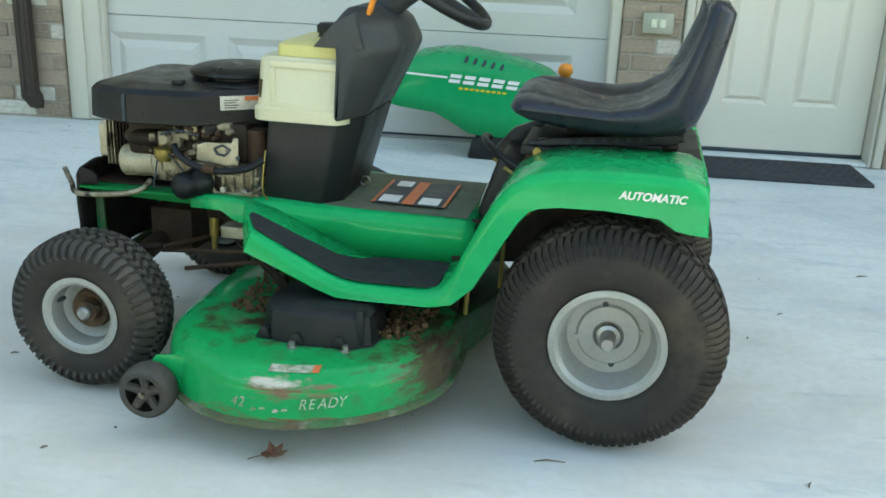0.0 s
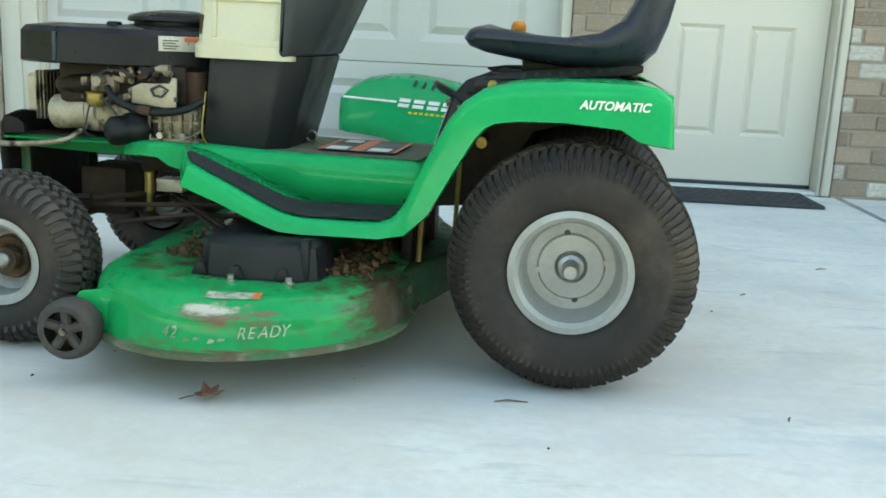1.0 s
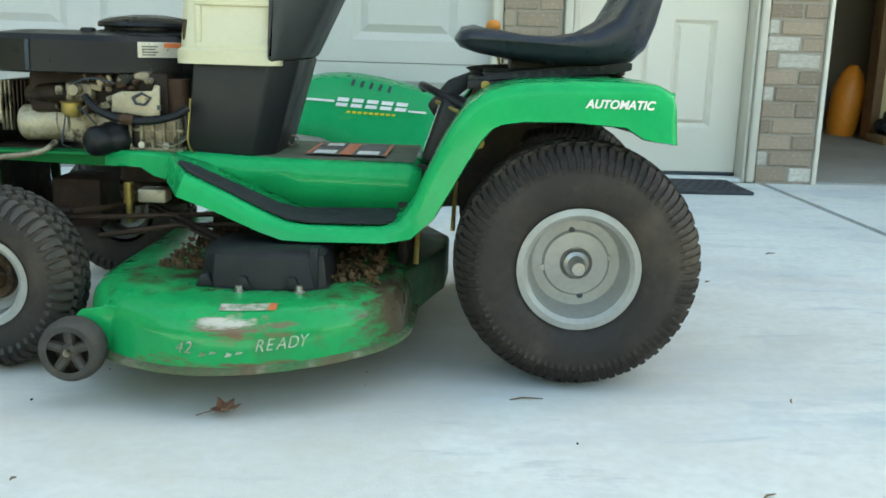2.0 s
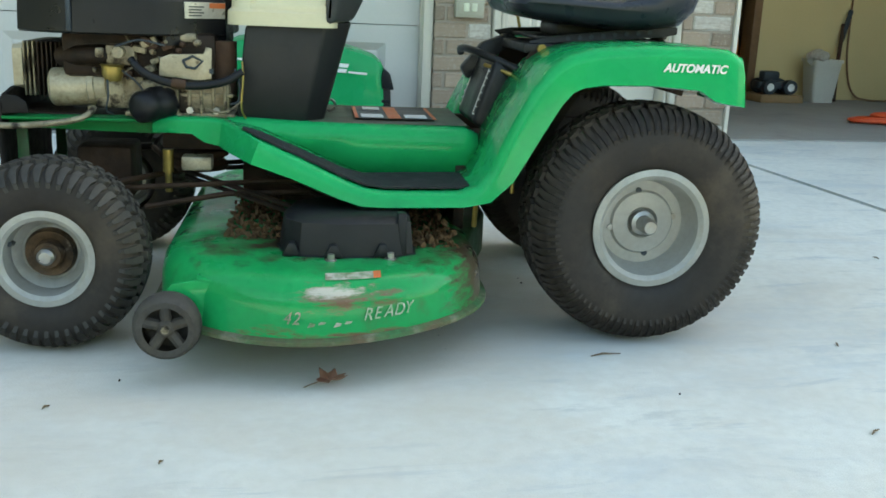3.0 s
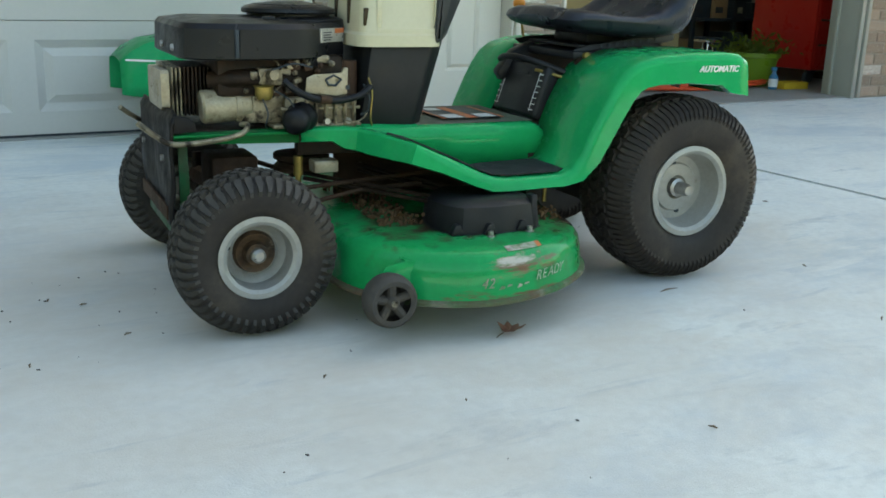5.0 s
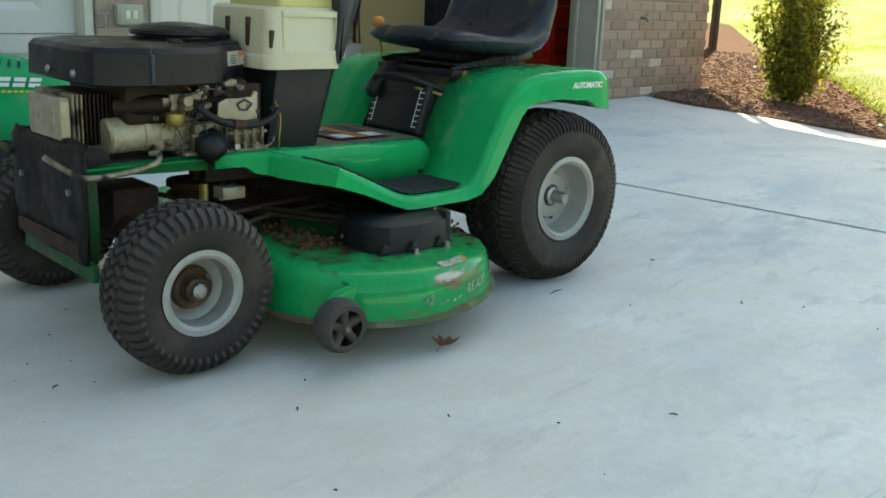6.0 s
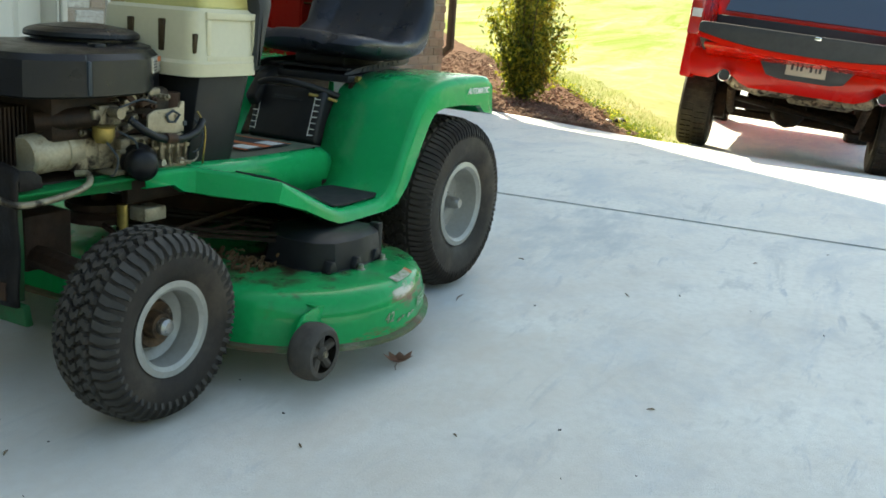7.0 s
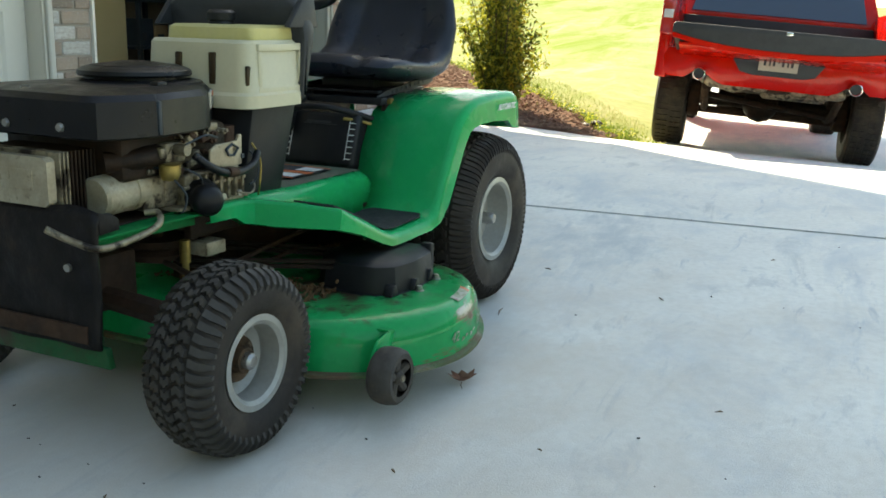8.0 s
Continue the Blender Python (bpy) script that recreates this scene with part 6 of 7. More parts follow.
def truck_tyre(name, x, y, mat_rim):
    bm = bmesh.new()
    lathe(bm, [(0.20, -0.10), (0.24, -0.138), (0.385, -0.145), (0.420, -0.125), (0.425, 0.0), (0.420, 0.125), (0.385, 0.145), (0.24, 0.138), (0.20, 0.10)], (0, 0, 0), (0, 1, 0), 44)
    for k in range(48):
        a = 2 * math.pi * k / 48
        for r, w in ((-0.085, 0.03), (-0.03, 0.022), (0.03, 0.022), (0.085, 0.03)):
            m = Matrix.Rotation(-a + (0.03 if r > 0 else 0), 4, "Y") @ Matrix.Translation((0.425, r, 0))
            box(bm, (-0.008, -w * 0.8, -0.018), (0.009, w * 0.8, 0.018), 0, 1, m)
    w = part(name, bm, RUBBER, truck, "black truck tyre", 30)
    w.location = (x, y, 0.372)
    bm = bmesh.new()
    lathe(bm, [(0.21, -0.11), (0.20, -0.06), (0.10, -0.03), (0.05, -0.05), (0.0, -0.05)], (0, 0, 0), (0, 1, 0), 28)
    lathe(bm, [(0.21, 0.11), (0.20, 0.06), (0.10, 0.03), (0.05, 0.05), (0.0, 0.05)], (0, 0, 0), (0, 1, 0), 28)
    part("rim", bm, mat_rim, w, "alloy rim", 30)


for x in (1.15, 4.70):
    for y in (-0.86, 0.86):
        truck_tyre("wheel", x, y, CHROME)
# bed sides and cab
for s in (-1, 1):
    bm = bmesh.new()
    prof = [(0.08, 0.60), (0.10, 1.30), (0.16, 1.33), (1.85, 1.33), (1.85, 0.55), (1.62, 0.55), (1.56, 0.80), (1.40, 0.93), (1.15, 0.96), (0.90, 0.93), (0.74, 0.80), (0.66, 0.58)]
    prism(bm, prof, "y", s * 0.90, s * 1.0, 0.02)
    part("bed_side", bm, RED, truck, "glossy red bed side", 40)
    bm = bmesh.new()
    box(bm, (0.055, min(s * 0.895, s * 1.003), 0.96), (0.12, max(s * 0.895, s * 1.003), 1.27), 0.015)
    lamp = part("tail_lamp", bm, LENS_R, truck, "red tail lamp", 40)
    bm = bmesh.new()
    box(bm, (0.05, min(s * 0.905, s * 0.985), 1.10), (0.06, max(s * 0.905, s * 0.985), 1.17), 0.003)
    part("reverse_light", bm, LENS_W, lamp, "clear reversing light", 40)
bm = bmesh.new()
box(bm, (0.10, -0.90, 0.80), (1.85, 0.90, 0.86), 0.01)
box(bm, (1.78, -0.90, 0.86), (1.85, 0.90, 1.20), 0.01)
part("bed_floor", bm, TGBLACK, truck, "black bed liner", 30)
bm = bmesh.new()
rows = []
for z, x0, w in ((0.55, 1.90, 0.97), (1.20, 1.90, 0.98), (1.26, 1.91, 0.96), (1.70, 2.06, 0.82), (1.85, 2.16, 0.76), (1.88, 2.4, 0.70)):
    rows.append([(x0, -w, z), (x0, w, z), (4.0 if z < 1.5 else 3.6, w, z), (4.0 if z < 1.5 else 3.6, -w, z)])
stack(bm, rows)
cab = part("cab", bm, RED, truck, "glossy red cab", 25)
bm = bmesh.new()
bm.faces.new([bm.verts.new(p) for p in ((1.900, -0.84, 1.25), (1.900, 0.84, 1.25), (2.045, 0.73, 1.68), (2.045, -0.73, 1.68))])
thicken(part("rear_window", bm, GLASSY, cab, "dark tinted rear window", 0), 0.02, 0.0)
bm = bmesh.new()
prism(bm, [(3.9, 0.55), (5.6, 0.55), (5.65, 1.0), (5.5, 1.18), (3.9, 1.25)], "y", -0.96, 0.96, 0.04)
part("bonnet", bm, RED, truck, "red bonnet and wings", 30)
# lowered tailgate
bm = bmesh.new()
lens = [(-0.86 + 1.72 * k / 12, 0.985 - 0.085 * (1 - (abs(k - 6) / 6) ** 2.4)) for k in range(13)]
prism(bm, lens + [(0.86, 1.045), (0.84, 1.062), (-0.84, 1.062), (-0.86, 1.045)], "x", -0.525, -0.47, 0.008)
prism(bm, [(-0.49, 0.93), (-0.49, 1.05), (0.08, 0.92), (0.08, 0.84)], "y", -0.84, 0.84, 0.004)
gate = part("tailgate", bm, TGBLACK, truck, "lowered tailgate with a black textured top edge", 30)
bm = bmesh.new()
prism(bm, [(y, z - 0.042) for y, z in lens] + [(y, z - 0.004) for y, z in lens[::-1]], "x", -0.520, -0.478, 0.004)
prism(bm, [(-0.485, 0.885), (-0.485, 0.91), (0.08, 0.835), (0.08, 0.80)], "y", -0.80, 0.80, 0.004)
part("tailgate_skin", bm, RED, gate, "red outer skin", 30)
bm = bmesh.new()
box(bm, (-0.535, -0.05, 1.03), (-0.515, 0.0, 1.055), 0.004)
part("latch", bm, CHROME, gate, "bright latch")
# rear bumper
bm = bmesh.new()
rows = []
for k in range(-12, 13):
    u = k / 12
    y = u * 1.0
    xo = 0.14 * abs(u) ** 3
    zb = 0.62 + (0.06 if abs(abs(u) - 0.62) < 0.10 else 0.0) - 0.03 * (abs(u) < 0.45)
    rows.append([(xo + 0.10, y, zb), (xo + 0.0, y, zb), (xo - 0.03, y, zb + 0.05), (xo - 0.03, y, 0.80), (xo - 0.01, y, 0.86), (xo + 0.12, y, 0.87)])
grid(bm, rows)
bumper = part("rear_bumper", bm, RED, truck, "glossy red rear bumper", 40)
thicken(bumper, 0.01)
bm = bmesh.new()
prism(bm, [(-0.40, 0.875), (0.40, 0.875), (0.30, 0.72), (0.20, 0.70), (-0.20, 0.70), (-0.30, 0.72)], "x", -0.046, -0.028, 0.004)
part("plate_recess", bm, INK, bumper, "dark plate recess", 30)
bm = bmesh.new()
box(bm, (-0.056, -0.155, 0.742), (-0.049, 0.155, 0.885), 0.003)
plate = part("number_plate", bm, PLATE, bumper, "pale number plate", 30)
for k in range(7):
    bm = bmesh.new()
    box(bm, (-0.0585, -0.118 + 0.036 * k, 0.785 if k != 3 else 0.81), (-0.057, -0.118 + 0.036 * k + (0.013 if k % 2 else 0.020), 0.840 if k != 3 else 0.820))
    part("plate_bar", bm, INK, plate, "", 0)
for s in (-1, 1):
    bm = bmesh.new()
    lathe(bm, [(0.036, 0.26), (0.050, 0.24), (0.052, 0.0), (0.046, -0.004), (0.042, 0.0), (0.040, 0.16), (0.0, 0.16)], (-0.10, s * 0.62, 0.665), (1, 0, 0.05), 24)
    pipe = part("exhaust_tip", bm, CHROME, truck, "chrome exhaust tip", 40)
    bm = bmesh.new()
    lathe(bm, [(0.0, 0.03), (0.041, 0.03)], (-0.10, s * 0.62, 0.665), (1, 0, 0.05), 20)
    part("pipe_bore", bm, INK, pipe)
    bm = bmesh.new()
    tube(bm, curve([(0.20, s * 0.62, 0.66), (0.45, s * 0.56, 0.60), (0.7, s * 0.40, 0.56), (1.6, s * 0.22, 0.52)], 5), 0.036, 10)
    part("exhaust_pipe", bm, ALU, truck, "dull exhaust pipe", 40)
    bm = bmesh.new()
    tube(bm, [(1.15, s * 0.55, 0.41), (1.0, s * 0.60, 0.62), (0.95, s * 0.62, 0.74)], 0.03, 10)
    part("shock_absorber", bm, RUST, truck, "", 40)
    bm = bmesh.new()
    box(bm, (0.15, min(s * 0.42, s * 0.50), 0.60), (4.8, max(s * 0.42, s * 0.50), 0.74), 0.01)
    part("chassis_rail", bm, GREASE, truck, "dark chassis rail", 30)
bm = bmesh.new()
tube(bm, [(1.15, -0.8, 0.41), (1.15, 0.8, 0.41)], 0.055, 14)
bmesh.ops.create_icosphere(bm, subdivisions=2, radius=0.17, matrix=Matrix.Translation((1.12, 0.05, 0.41)))
part("rear_axle", bm, GREASE, truck, "black rear axle with differential", 50)
bm = bmesh.new()
box(bm, (0.30, -0.45, 0.50), (0.62, 0.10, 0.66), 0.05, 3)
part("silencer", bm, ALU, truck, "grey silencer box", 40)
for a in ([(0.10, 0.56, 0.63), (0.12, 0.40, 0.585), (0.16, 0.22, 0.60), (0.22, 0.05, 0.61)], [(0.10, -0.56, 0.62), (0.14, -0.42, 0.575), (0.18, -0.30, 0.575), (0.24, -0.15, 0.60)]):
    bm = bmesh.new()
    tube(bm, curve(a, 5), [0.045 + 0.012 * math.sin(k * 1.1) for k in range(16)], 10)
    part("heat_shield", bm, ALU, truck, "crumpled pale heat shield", 40)
bm = bmesh.new()
lathe(bm, [(0.16, -0.08), (0.30, -0.10), (0.36, -0.05), (0.37, 0.0), (0.36, 0.05), (0.30, 0.10), (0.16, 0.08), (0.0, 0.06)], (0.62, -0.02, 0.63), (0, 0, 1), 32)
part("spare_wheel", bm, RUBBER, truck, "spare wheel slung under the bed", 40)
bm = bmesh.new()
box(bm, (1.5, -0.55, 0.30), (2.9, 0.45, 0.52), 0.03)
part("fuel_tank", bm, RUST, truck, "dirty fuel tank", 40)
bm = bmesh.new()
box(bm, (1.25, -0.72, 0.27), (1.36, 0.72, 0.335), 0.008)
part("crossmember", bm, RUST, truck, "dirty crossmember", 40)
bm = bmesh.new()
box(bm, (0.25, -0.42, 0.56), (0.33, 0.42, 0.66), 0.01)
part("hitch_bar", bm, RUST, truck, "dirty hitch bar", 40)
for s in (-1, 1):
    bm = bmesh.new()
    tube(bm, curve([(0.35, s * 0.56, 0.56), (0.9, s * 0.56, 0.36), (1.4, s * 0.56, 0.34), (1.9, s * 0.56, 0.50)], 5), 0.035, 8)
    part("leaf_spring", bm, RUST, truck, "rusty leaf spring", 40)
    bm = bmesh.new()
    lathe(bm, [(0.0, -0.05), (0.17, -0.05), (0.18, 0.0), (0.17, 0.05), (0.0, 0.05)], (1.15, s * 0.66, 0.41), (0, 1, 0), 24)
    part("brake_drum", bm, RUST, truck, "rusty brake drum", 40)
bm = bmesh.new()
tube(bm, [(0.92, -0.62, 0.36), (0.92, 0.1, 0.42), (0.92, 0.60, 0.47)], 0.03, 8)
part("panhard_bar", bm, GREASE, truck, "", 40)

# ---- planting ----
def leaf_cloud(bm, n, place, size, seed, flat=0.35):
    rnd = random.Random(seed)
    for _ in range(n):
        p = place(rnd)
        m = Matrix.Translation(p) @ Euler((rnd.uniform(-1.2, 1.2), rnd.uniform(-1.2, 1.2), rnd.uniform(0, 6.3))).to_matrix().to_4x4()
        s = size * rnd.uniform(0.6, 1.25)
        v = [bm.verts.new(m @ Vector(q)) for q in ((-s, 0, 0), (0, -s * 0.42, s * 0.12), (s, 0, -s * 0.06), (0, s * 0.42, s * 0.12))]
        bm.faces.new(v)


shrub = thing("shrub", "upright evergreen shrub with yellow-green young leaves in the mulch bed", "shrub", pose(6.5, 1.70, lie(6.5, 1.70) + 0.02))
rnd = random.Random(3)
STEMS = []
for k in range(40):
    a, r = rnd.uniform(0, 6.28), rnd.uniform(0.05, 0.42)
    h = rnd.uniform(0.5, 1.7) * (1 - 0.25 * r / 0.42)
    STEMS.append([Vector((0.04 * math.cos(a), 0.04 * math.sin(a), 0)), Vector((r * 0.5 * math.cos(a), r * 0.5 * math.sin(a), h * 0.42)), Vector((r * math.cos(a), r * math.sin(a), h))])
bm = bmesh.new()
for st in STEMS:
    tube(bm, st, [0.010, 0.007, 0.003], 5)
part("stem_cluster", bm, BARK, shrub, "thin brown stems", 40)["kind"] = "stuff"


def on_stem(rn):
    st = rn.choice(STEMS)
    t = rn.uniform(0.04, 1.0) ** 0.8
    p = st[0].lerp(st[1], t * 2) if t < 0.5 else st[1].lerp(st[2], t * 2 - 1)
    w = 0.075 * (1.15 - 0.55 * t)
    return p + Vector((rn.gauss(0, w), rn.gauss(0, w), rn.gauss(0, 0.05) + 0.03))


def tip_of(rn):
    st = rn.choice(STEMS)
    t = rn.uniform(0.15, 1.08) ** 0.7
    p = st[0].lerp(st[1], t * 2) if t < 0.5 else st[1].lerp(st[2], t * 2 - 1)
    return p + Vector((rn.gauss(0, 0.06) + 0.02, rn.gauss(0, 0.06), rn.gauss(0, 0.05)))


bm = bmesh.new()
leaf_cloud(bm, 7000, on_stem, 0.028, 11)
part("foliage", bm, LEAF, shrub, "dense small green leaves", 0)["kind"] = "stuff"
bm = bmesh.new()
leaf_cloud(bm, 6500, tip_of, 0.029, 12)
part("young_foliage", bm, LEAF_Y, shrub, "sunlit yellow young leaves", 0)["kind"] = "stuff"


def edging(rn):
    x = 5.55 + 9.0 * rn.uniform(0, 1) ** 1.7
    y = bed_y(x) - abs(rn.gauss(0, 0.13)) + 0.05
    return Vector((x + rn.gauss(0, 0.05), y, lie(min(x, 30), y) + rise(x, y) - 0.05 + abs(rn.gauss(0, 0.055))))


bm = bmesh.new()
leaf_cloud(bm, 4500, edging, 0.02, 22)
tagged(part("edging_leaves", bm, LEAF, None, "", 0), "low green plants along the bed's edge", "ground cover", kind="stuff")
bm = bmesh.new()
leaf_cloud(bm, 1800, edging, 0.018, 21)
tagged(part("edging_plants", bm, LEAF_Y, None, "", 0), "low bright yellow-green plants along the bed's edge", "ground cover", kind="stuff")
bm = bmesh.new()
rnd = random.Random(31)
for _ in range(9000):
    x = 5.55 + 9.0 * rnd.uniform(0, 1) ** 1.4
    y = bed_y(x) - rnd.uniform(0, 1) ** 1.5 * 1.3
    if y < 0.02:
        continue
    z = lawn_z(x, y)
    h, a = rnd.uniform(0.025, 0.055), rnd.uniform(0, 6.3)
    c, s = math.cos(a), math.sin(a)
    lean = rnd.uniform(-0.03, 0.03)
    bm.faces.new([bm.verts.new(p) for p in ((x - 0.004 * c, y - 0.004 * s, z - 0.01), (x + 0.004 * c, y + 0.004 * s, z - 0.01), (x + lean * s, y - lean * c, z + h))])
tagged(part("grass", bm, GRASS, None, "", 0), "dry yellow-green lawn grass beside the bed", "grass", kind="stuff")
bm = bmesh.new()
rnd = random.Random(41)
for _ in range(5500):
    x = 5.2 + 8.0 * rnd.uniform(0, 1) ** 1.4
    y = bed_y(x) + 0.03 + rnd.uniform(0, 2.6)
    if x < edge_x(max(-0.2, min(y, 2.7))) - 0.03 or (y > 2.55 and x < 6.6):
        continue
    l, w = rnd.uniform(0.010, 0.030), rnd.uniform(0.004, 0.009)
    z = lie(x, y) + rise(x, y) + 0.020 + rnd.uniform(0, 0.02)
    m = pose(x, y, z, rnd.uniform(-25, 25), rnd.uniform(-25, 25), rnd.uniform(0, 180))
    box(bm, (-l, -w, -0.003), (l, w, 0.004), 0, 1, m)
tagged(part("mulch_chips", bm, CHIP, None, "", 0), "loose reddish bark chips on the bed", "mulch", kind="stuff")
for x, y, r in ((6.38, 0.67, 0.06), (6.24, 0.74, 0.035)):
    bm = bmesh.new()
    bmesh.ops.create_icosphere(bm, subdivisions=2, radius=r, matrix=pose(x, y, lie(x, y) + r * 0.5, 20, 10, 40) @ Matrix.Diagonal((1.4, 1, 0.8, 1)))
    for v in bm.verts:
        v.co += Vector((0.3, 0.3, 0.3)) * r * noise.noise(v.co * 30)
    tagged(part("edge_stone", bm, GREASE, None, "", 25), "dark stone at the edge of the mulch bed", "stone")
# far trees
rnd = random.Random(51)
for k, (x, y, h) in enumerate(((62, 27, 9), (70, 36, 11), (78, 20, 10), (66, 46, 9), (84, 52, 12), (88, 6, 10), (75, -12, 11))):
    tr = thing("tree", "distant leafy tree at the far edge of the lawn", "tree", pose(x, y, lawn_z(x, y) - 0.3), "far trees")
    bm = bmesh.new()
    tube(bm, [(0, 0, 0), (0.1, 0.1, h * 0.4), (0.0, 0.2, h * 0.8)], [0.25, 0.17, 0.05], 8)
    for q in range(6):
        a = q * 1.05
        tube(bm, [(0.05, 0.1, h * (0.3 + 0.07 * q)), (1.6 * math.cos(a), 1.6 * math.sin(a), h * (0.45 + 0.07 * q))], [0.09, 0.02], 6)
    part("trunk", bm, BARK, tr, "", 40)
    bm = bmesh.new()
    clumps = [Vector((rnd.gauss(0, h * 0.17), rnd.gauss(0, h * 0.17), h * rnd.uniform(0.22, 0.95))) for _ in range(30)]
    leaf_cloud(bm, 1500, lambda rn: rn.choice(clumps) + Vector((rn.gauss(0, 0.5), rn.gauss(0, 0.5), rn.gauss(0, 0.45))), 0.30, 60 + k)
    part("crown", bm, LEAF_D, tr, "", 0)["kind"] = "stuff"

# ---- inside the open garage ----
bin_ = thing("waste_bin", "pale grey plastic waste bin with a bag over its rim", "bin", pose(3.80, 4.80, 0.002) @ Matrix.Diagonal((0.85, 0.85, 0.80, 1)))
bm = bmesh.new()
stack(bm, [rounded(-0.11, 0.11, -0.09, 0.09, 0.03, 0.0), rounded(-0.145, 0.145, -0.12, 0.12, 0.035, 0.40)])
part("body", bm, BIN, bin_, "", 40)
bm = bmesh.new()
stack(bm, [rounded(-0.155, 0.155, -0.13, 0.13, 0.035, 0.395), rounded(-0.155, 0.155, -0.13, 0.13, 0.035, 0.425)])
part("rim", bm, BIN, bin_, "", 40)
bm = bmesh.new()
bmesh.ops.create_icosphere(bm, subdivisions=3, radius=0.10, matrix=Matrix.Translation((-0.10, -0.06, 0.44)) @ Matrix.Diagonal((1.1, 0.9, 0.75, 1)))
for v in bm.verts:
    v.co += Vector((1, 1, 1)) * 0.035 * noise.noise(v.co * 14)
part("bag", bm, BAG, bin_, "crumpled clear bag", 30)
sh = thing("broom", "brown-handled broom with a dark grip leaning on the garage wall", "broom")
bm = bmesh.new()
tube(bm, [(3.99, 4.86, 0.0), (4.02, 4.92, 0.33), (4.06, 4.97, 0.62)], 0.016, 8)
part("handle", bm, RUST, sh, "worn orange-brown handle")
bm = bmesh.new()
box(bm, (-0.02, -0.012, 0.0), (0.02, 0.012, 0.26), 0.01, 2, pose(4.05, 4.955, 0.48, 0, 12, 0))
part("grip", bm, INK, sh, "dark grip")
cord = thing("extension_cord", "thin brown cord hanging down the garage wall", "cord")
bm = bmesh.new()
tube(bm, curve([(4.12, 4.985, 1.6), (4.13, 4.985, 0.6), (4.16, 4.98, 0.25), (4.23, 4.96, 0.06), (4.36, 4.93, 0.012), (4.62, 4.90, 0.012)], 6), 0.008, 6)
part("cable", bm, WOOD, cord)
ext = thing("fire_extinguisher", "small red extinguisher hung on the garage wall", "fire extinguisher")
bm = bmesh.new()
lathe(bm, [(0.0, 0), (0.045, 0.005), (0.05, 0.03), (0.05, 0.26), (0.02, 0.30), (0.02, 0.34), (0.0, 0.345)], (4.04, 4.94, 0.90), (0, 0, 1), 18)
part("cylinder", bm, REDBOX, ext, "", 40)
bm = bmesh.new()
box(bm, (4.00, 4.90, 1.24), (4.07, 4.96, 1.28), 0.008)
part("valve", bm, INK, ext)
pst = thing("poster", "small dark and orange poster on the garage wall", "poster")
bm = bmesh.new()
box(bm, (3.46, 4.992, 0.84), (3.76, 4.998, 1.10), 0.001, 1)
part("sheet", bm, POSTER, pst, "", 0)
toy = thing("toy_truck", "black toy truck with white-hubbed wheels on a cardboard tray", "toy")
bm = bmesh.new()
box(bm, (3.22, 4.72, 0.10), (3.53, 4.84, 0.16), 0.015)
box(bm, (3.26, 4.73, 0.16), (3.40, 4.83, 0.24), 0.02)
part("chassis", bm, INK, toy, "", 30)
for x in (3.29, 3.47):
    for y in (4.70, 4.86):
        bm = bmesh.new()
        lathe(bm, [(0.03, -0.03), (0.055, -0.03), (0.06, 0.0), (0.055, 0.03), (0.03, 0.03)], (x, y, 0.12), (0, 1, 0), 20)
        w = part("wheel", bm, INK, toy)
        bm = bmesh.new()
        lathe(bm, [(0.0, -0.032), (0.03, -0.031), (0.03, 0.03), (0.0, 0.031)], (x, y, 0.12), (0, 1, 0), 16)
        part("hub", bm, DECAL_W, w, "white hub")
tray = thing("cardboard_tray", "flat brown cardboard tray on the garage floor", "box")
bm = bmesh.new()
box(bm, (3.20, 4.64, 0.002), (3.57, 4.93, 0.062), 0.004)
part("carton", bm, CARD, tray)
bag2 = thing("golf_bag", "tall orange bag standing in the dark inner doorway", "bag")
bm = bmesh.new()
lathe(bm, [(0.0, 0), (0.10, 0.0), (0.12, 0.1), (0.13, 0.36), (0.08, 0.50), (0.03, 0.56), (0.0, 0.56)], (3.18, 5.32, 0.0), (0.1, 0, 1), 18)
part("sack", bm, ORANGE, bag2, "", 50)
# this wall's dark colour stands in for the unlit room
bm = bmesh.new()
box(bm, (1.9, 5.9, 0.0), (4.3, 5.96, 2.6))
tagged(part("wall_inner", bm, DARKWALL, None, "", 0), "wall behind the inner doorway, its lack of light put into a dark colour", "wall", kind="structure")
hose = thing("garden_hose", "coiled orange-red hose on the garage threshold", "hose")
bm = bmesh.new()
pts = []
for k in range(150):
    a = k * 0.21
    r = 0.62 + 0.10 * math.sin(k * 0.17)
    pts.append((3.86 + r * math.cos(a), 3.42 + 0.16 * math.sin(a) + 0.02 * math.sin(k * 0.5), 0.014 + 0.0003 * k))
tube(bm, pts, 0.0125, 8)
part("coil", bm, HOSE, hose, "", 60)
pot = thing("plant_pot", "bright green plastic pot with a leafy plant at the garage mouth", "plant pot", pose(4.51, 3.54, 0.002))
bm = bmesh.new()
lathe(bm, [(0.0, 0.0), (0.155, 0.0), (0.16, 0.01), (0.215, 0.235), (0.232, 0.240), (0.232, 0.275), (0.215, 0.277), (0.205, 0.25), (0.0, 0.245)], (0, 0, 0), (0, 0, 1), 36)
part("pot", bm, POTGREEN, pot, "bright green plastic pot", 30)
bm = bmesh.new()
leaf_cloud(bm, 420, lambda rn: Vector((rn.gauss(0, 0.13), rn.gauss(0, 0.13), 0.27 + abs(rn.gauss(0, 0.055)))), 0.030, 71)
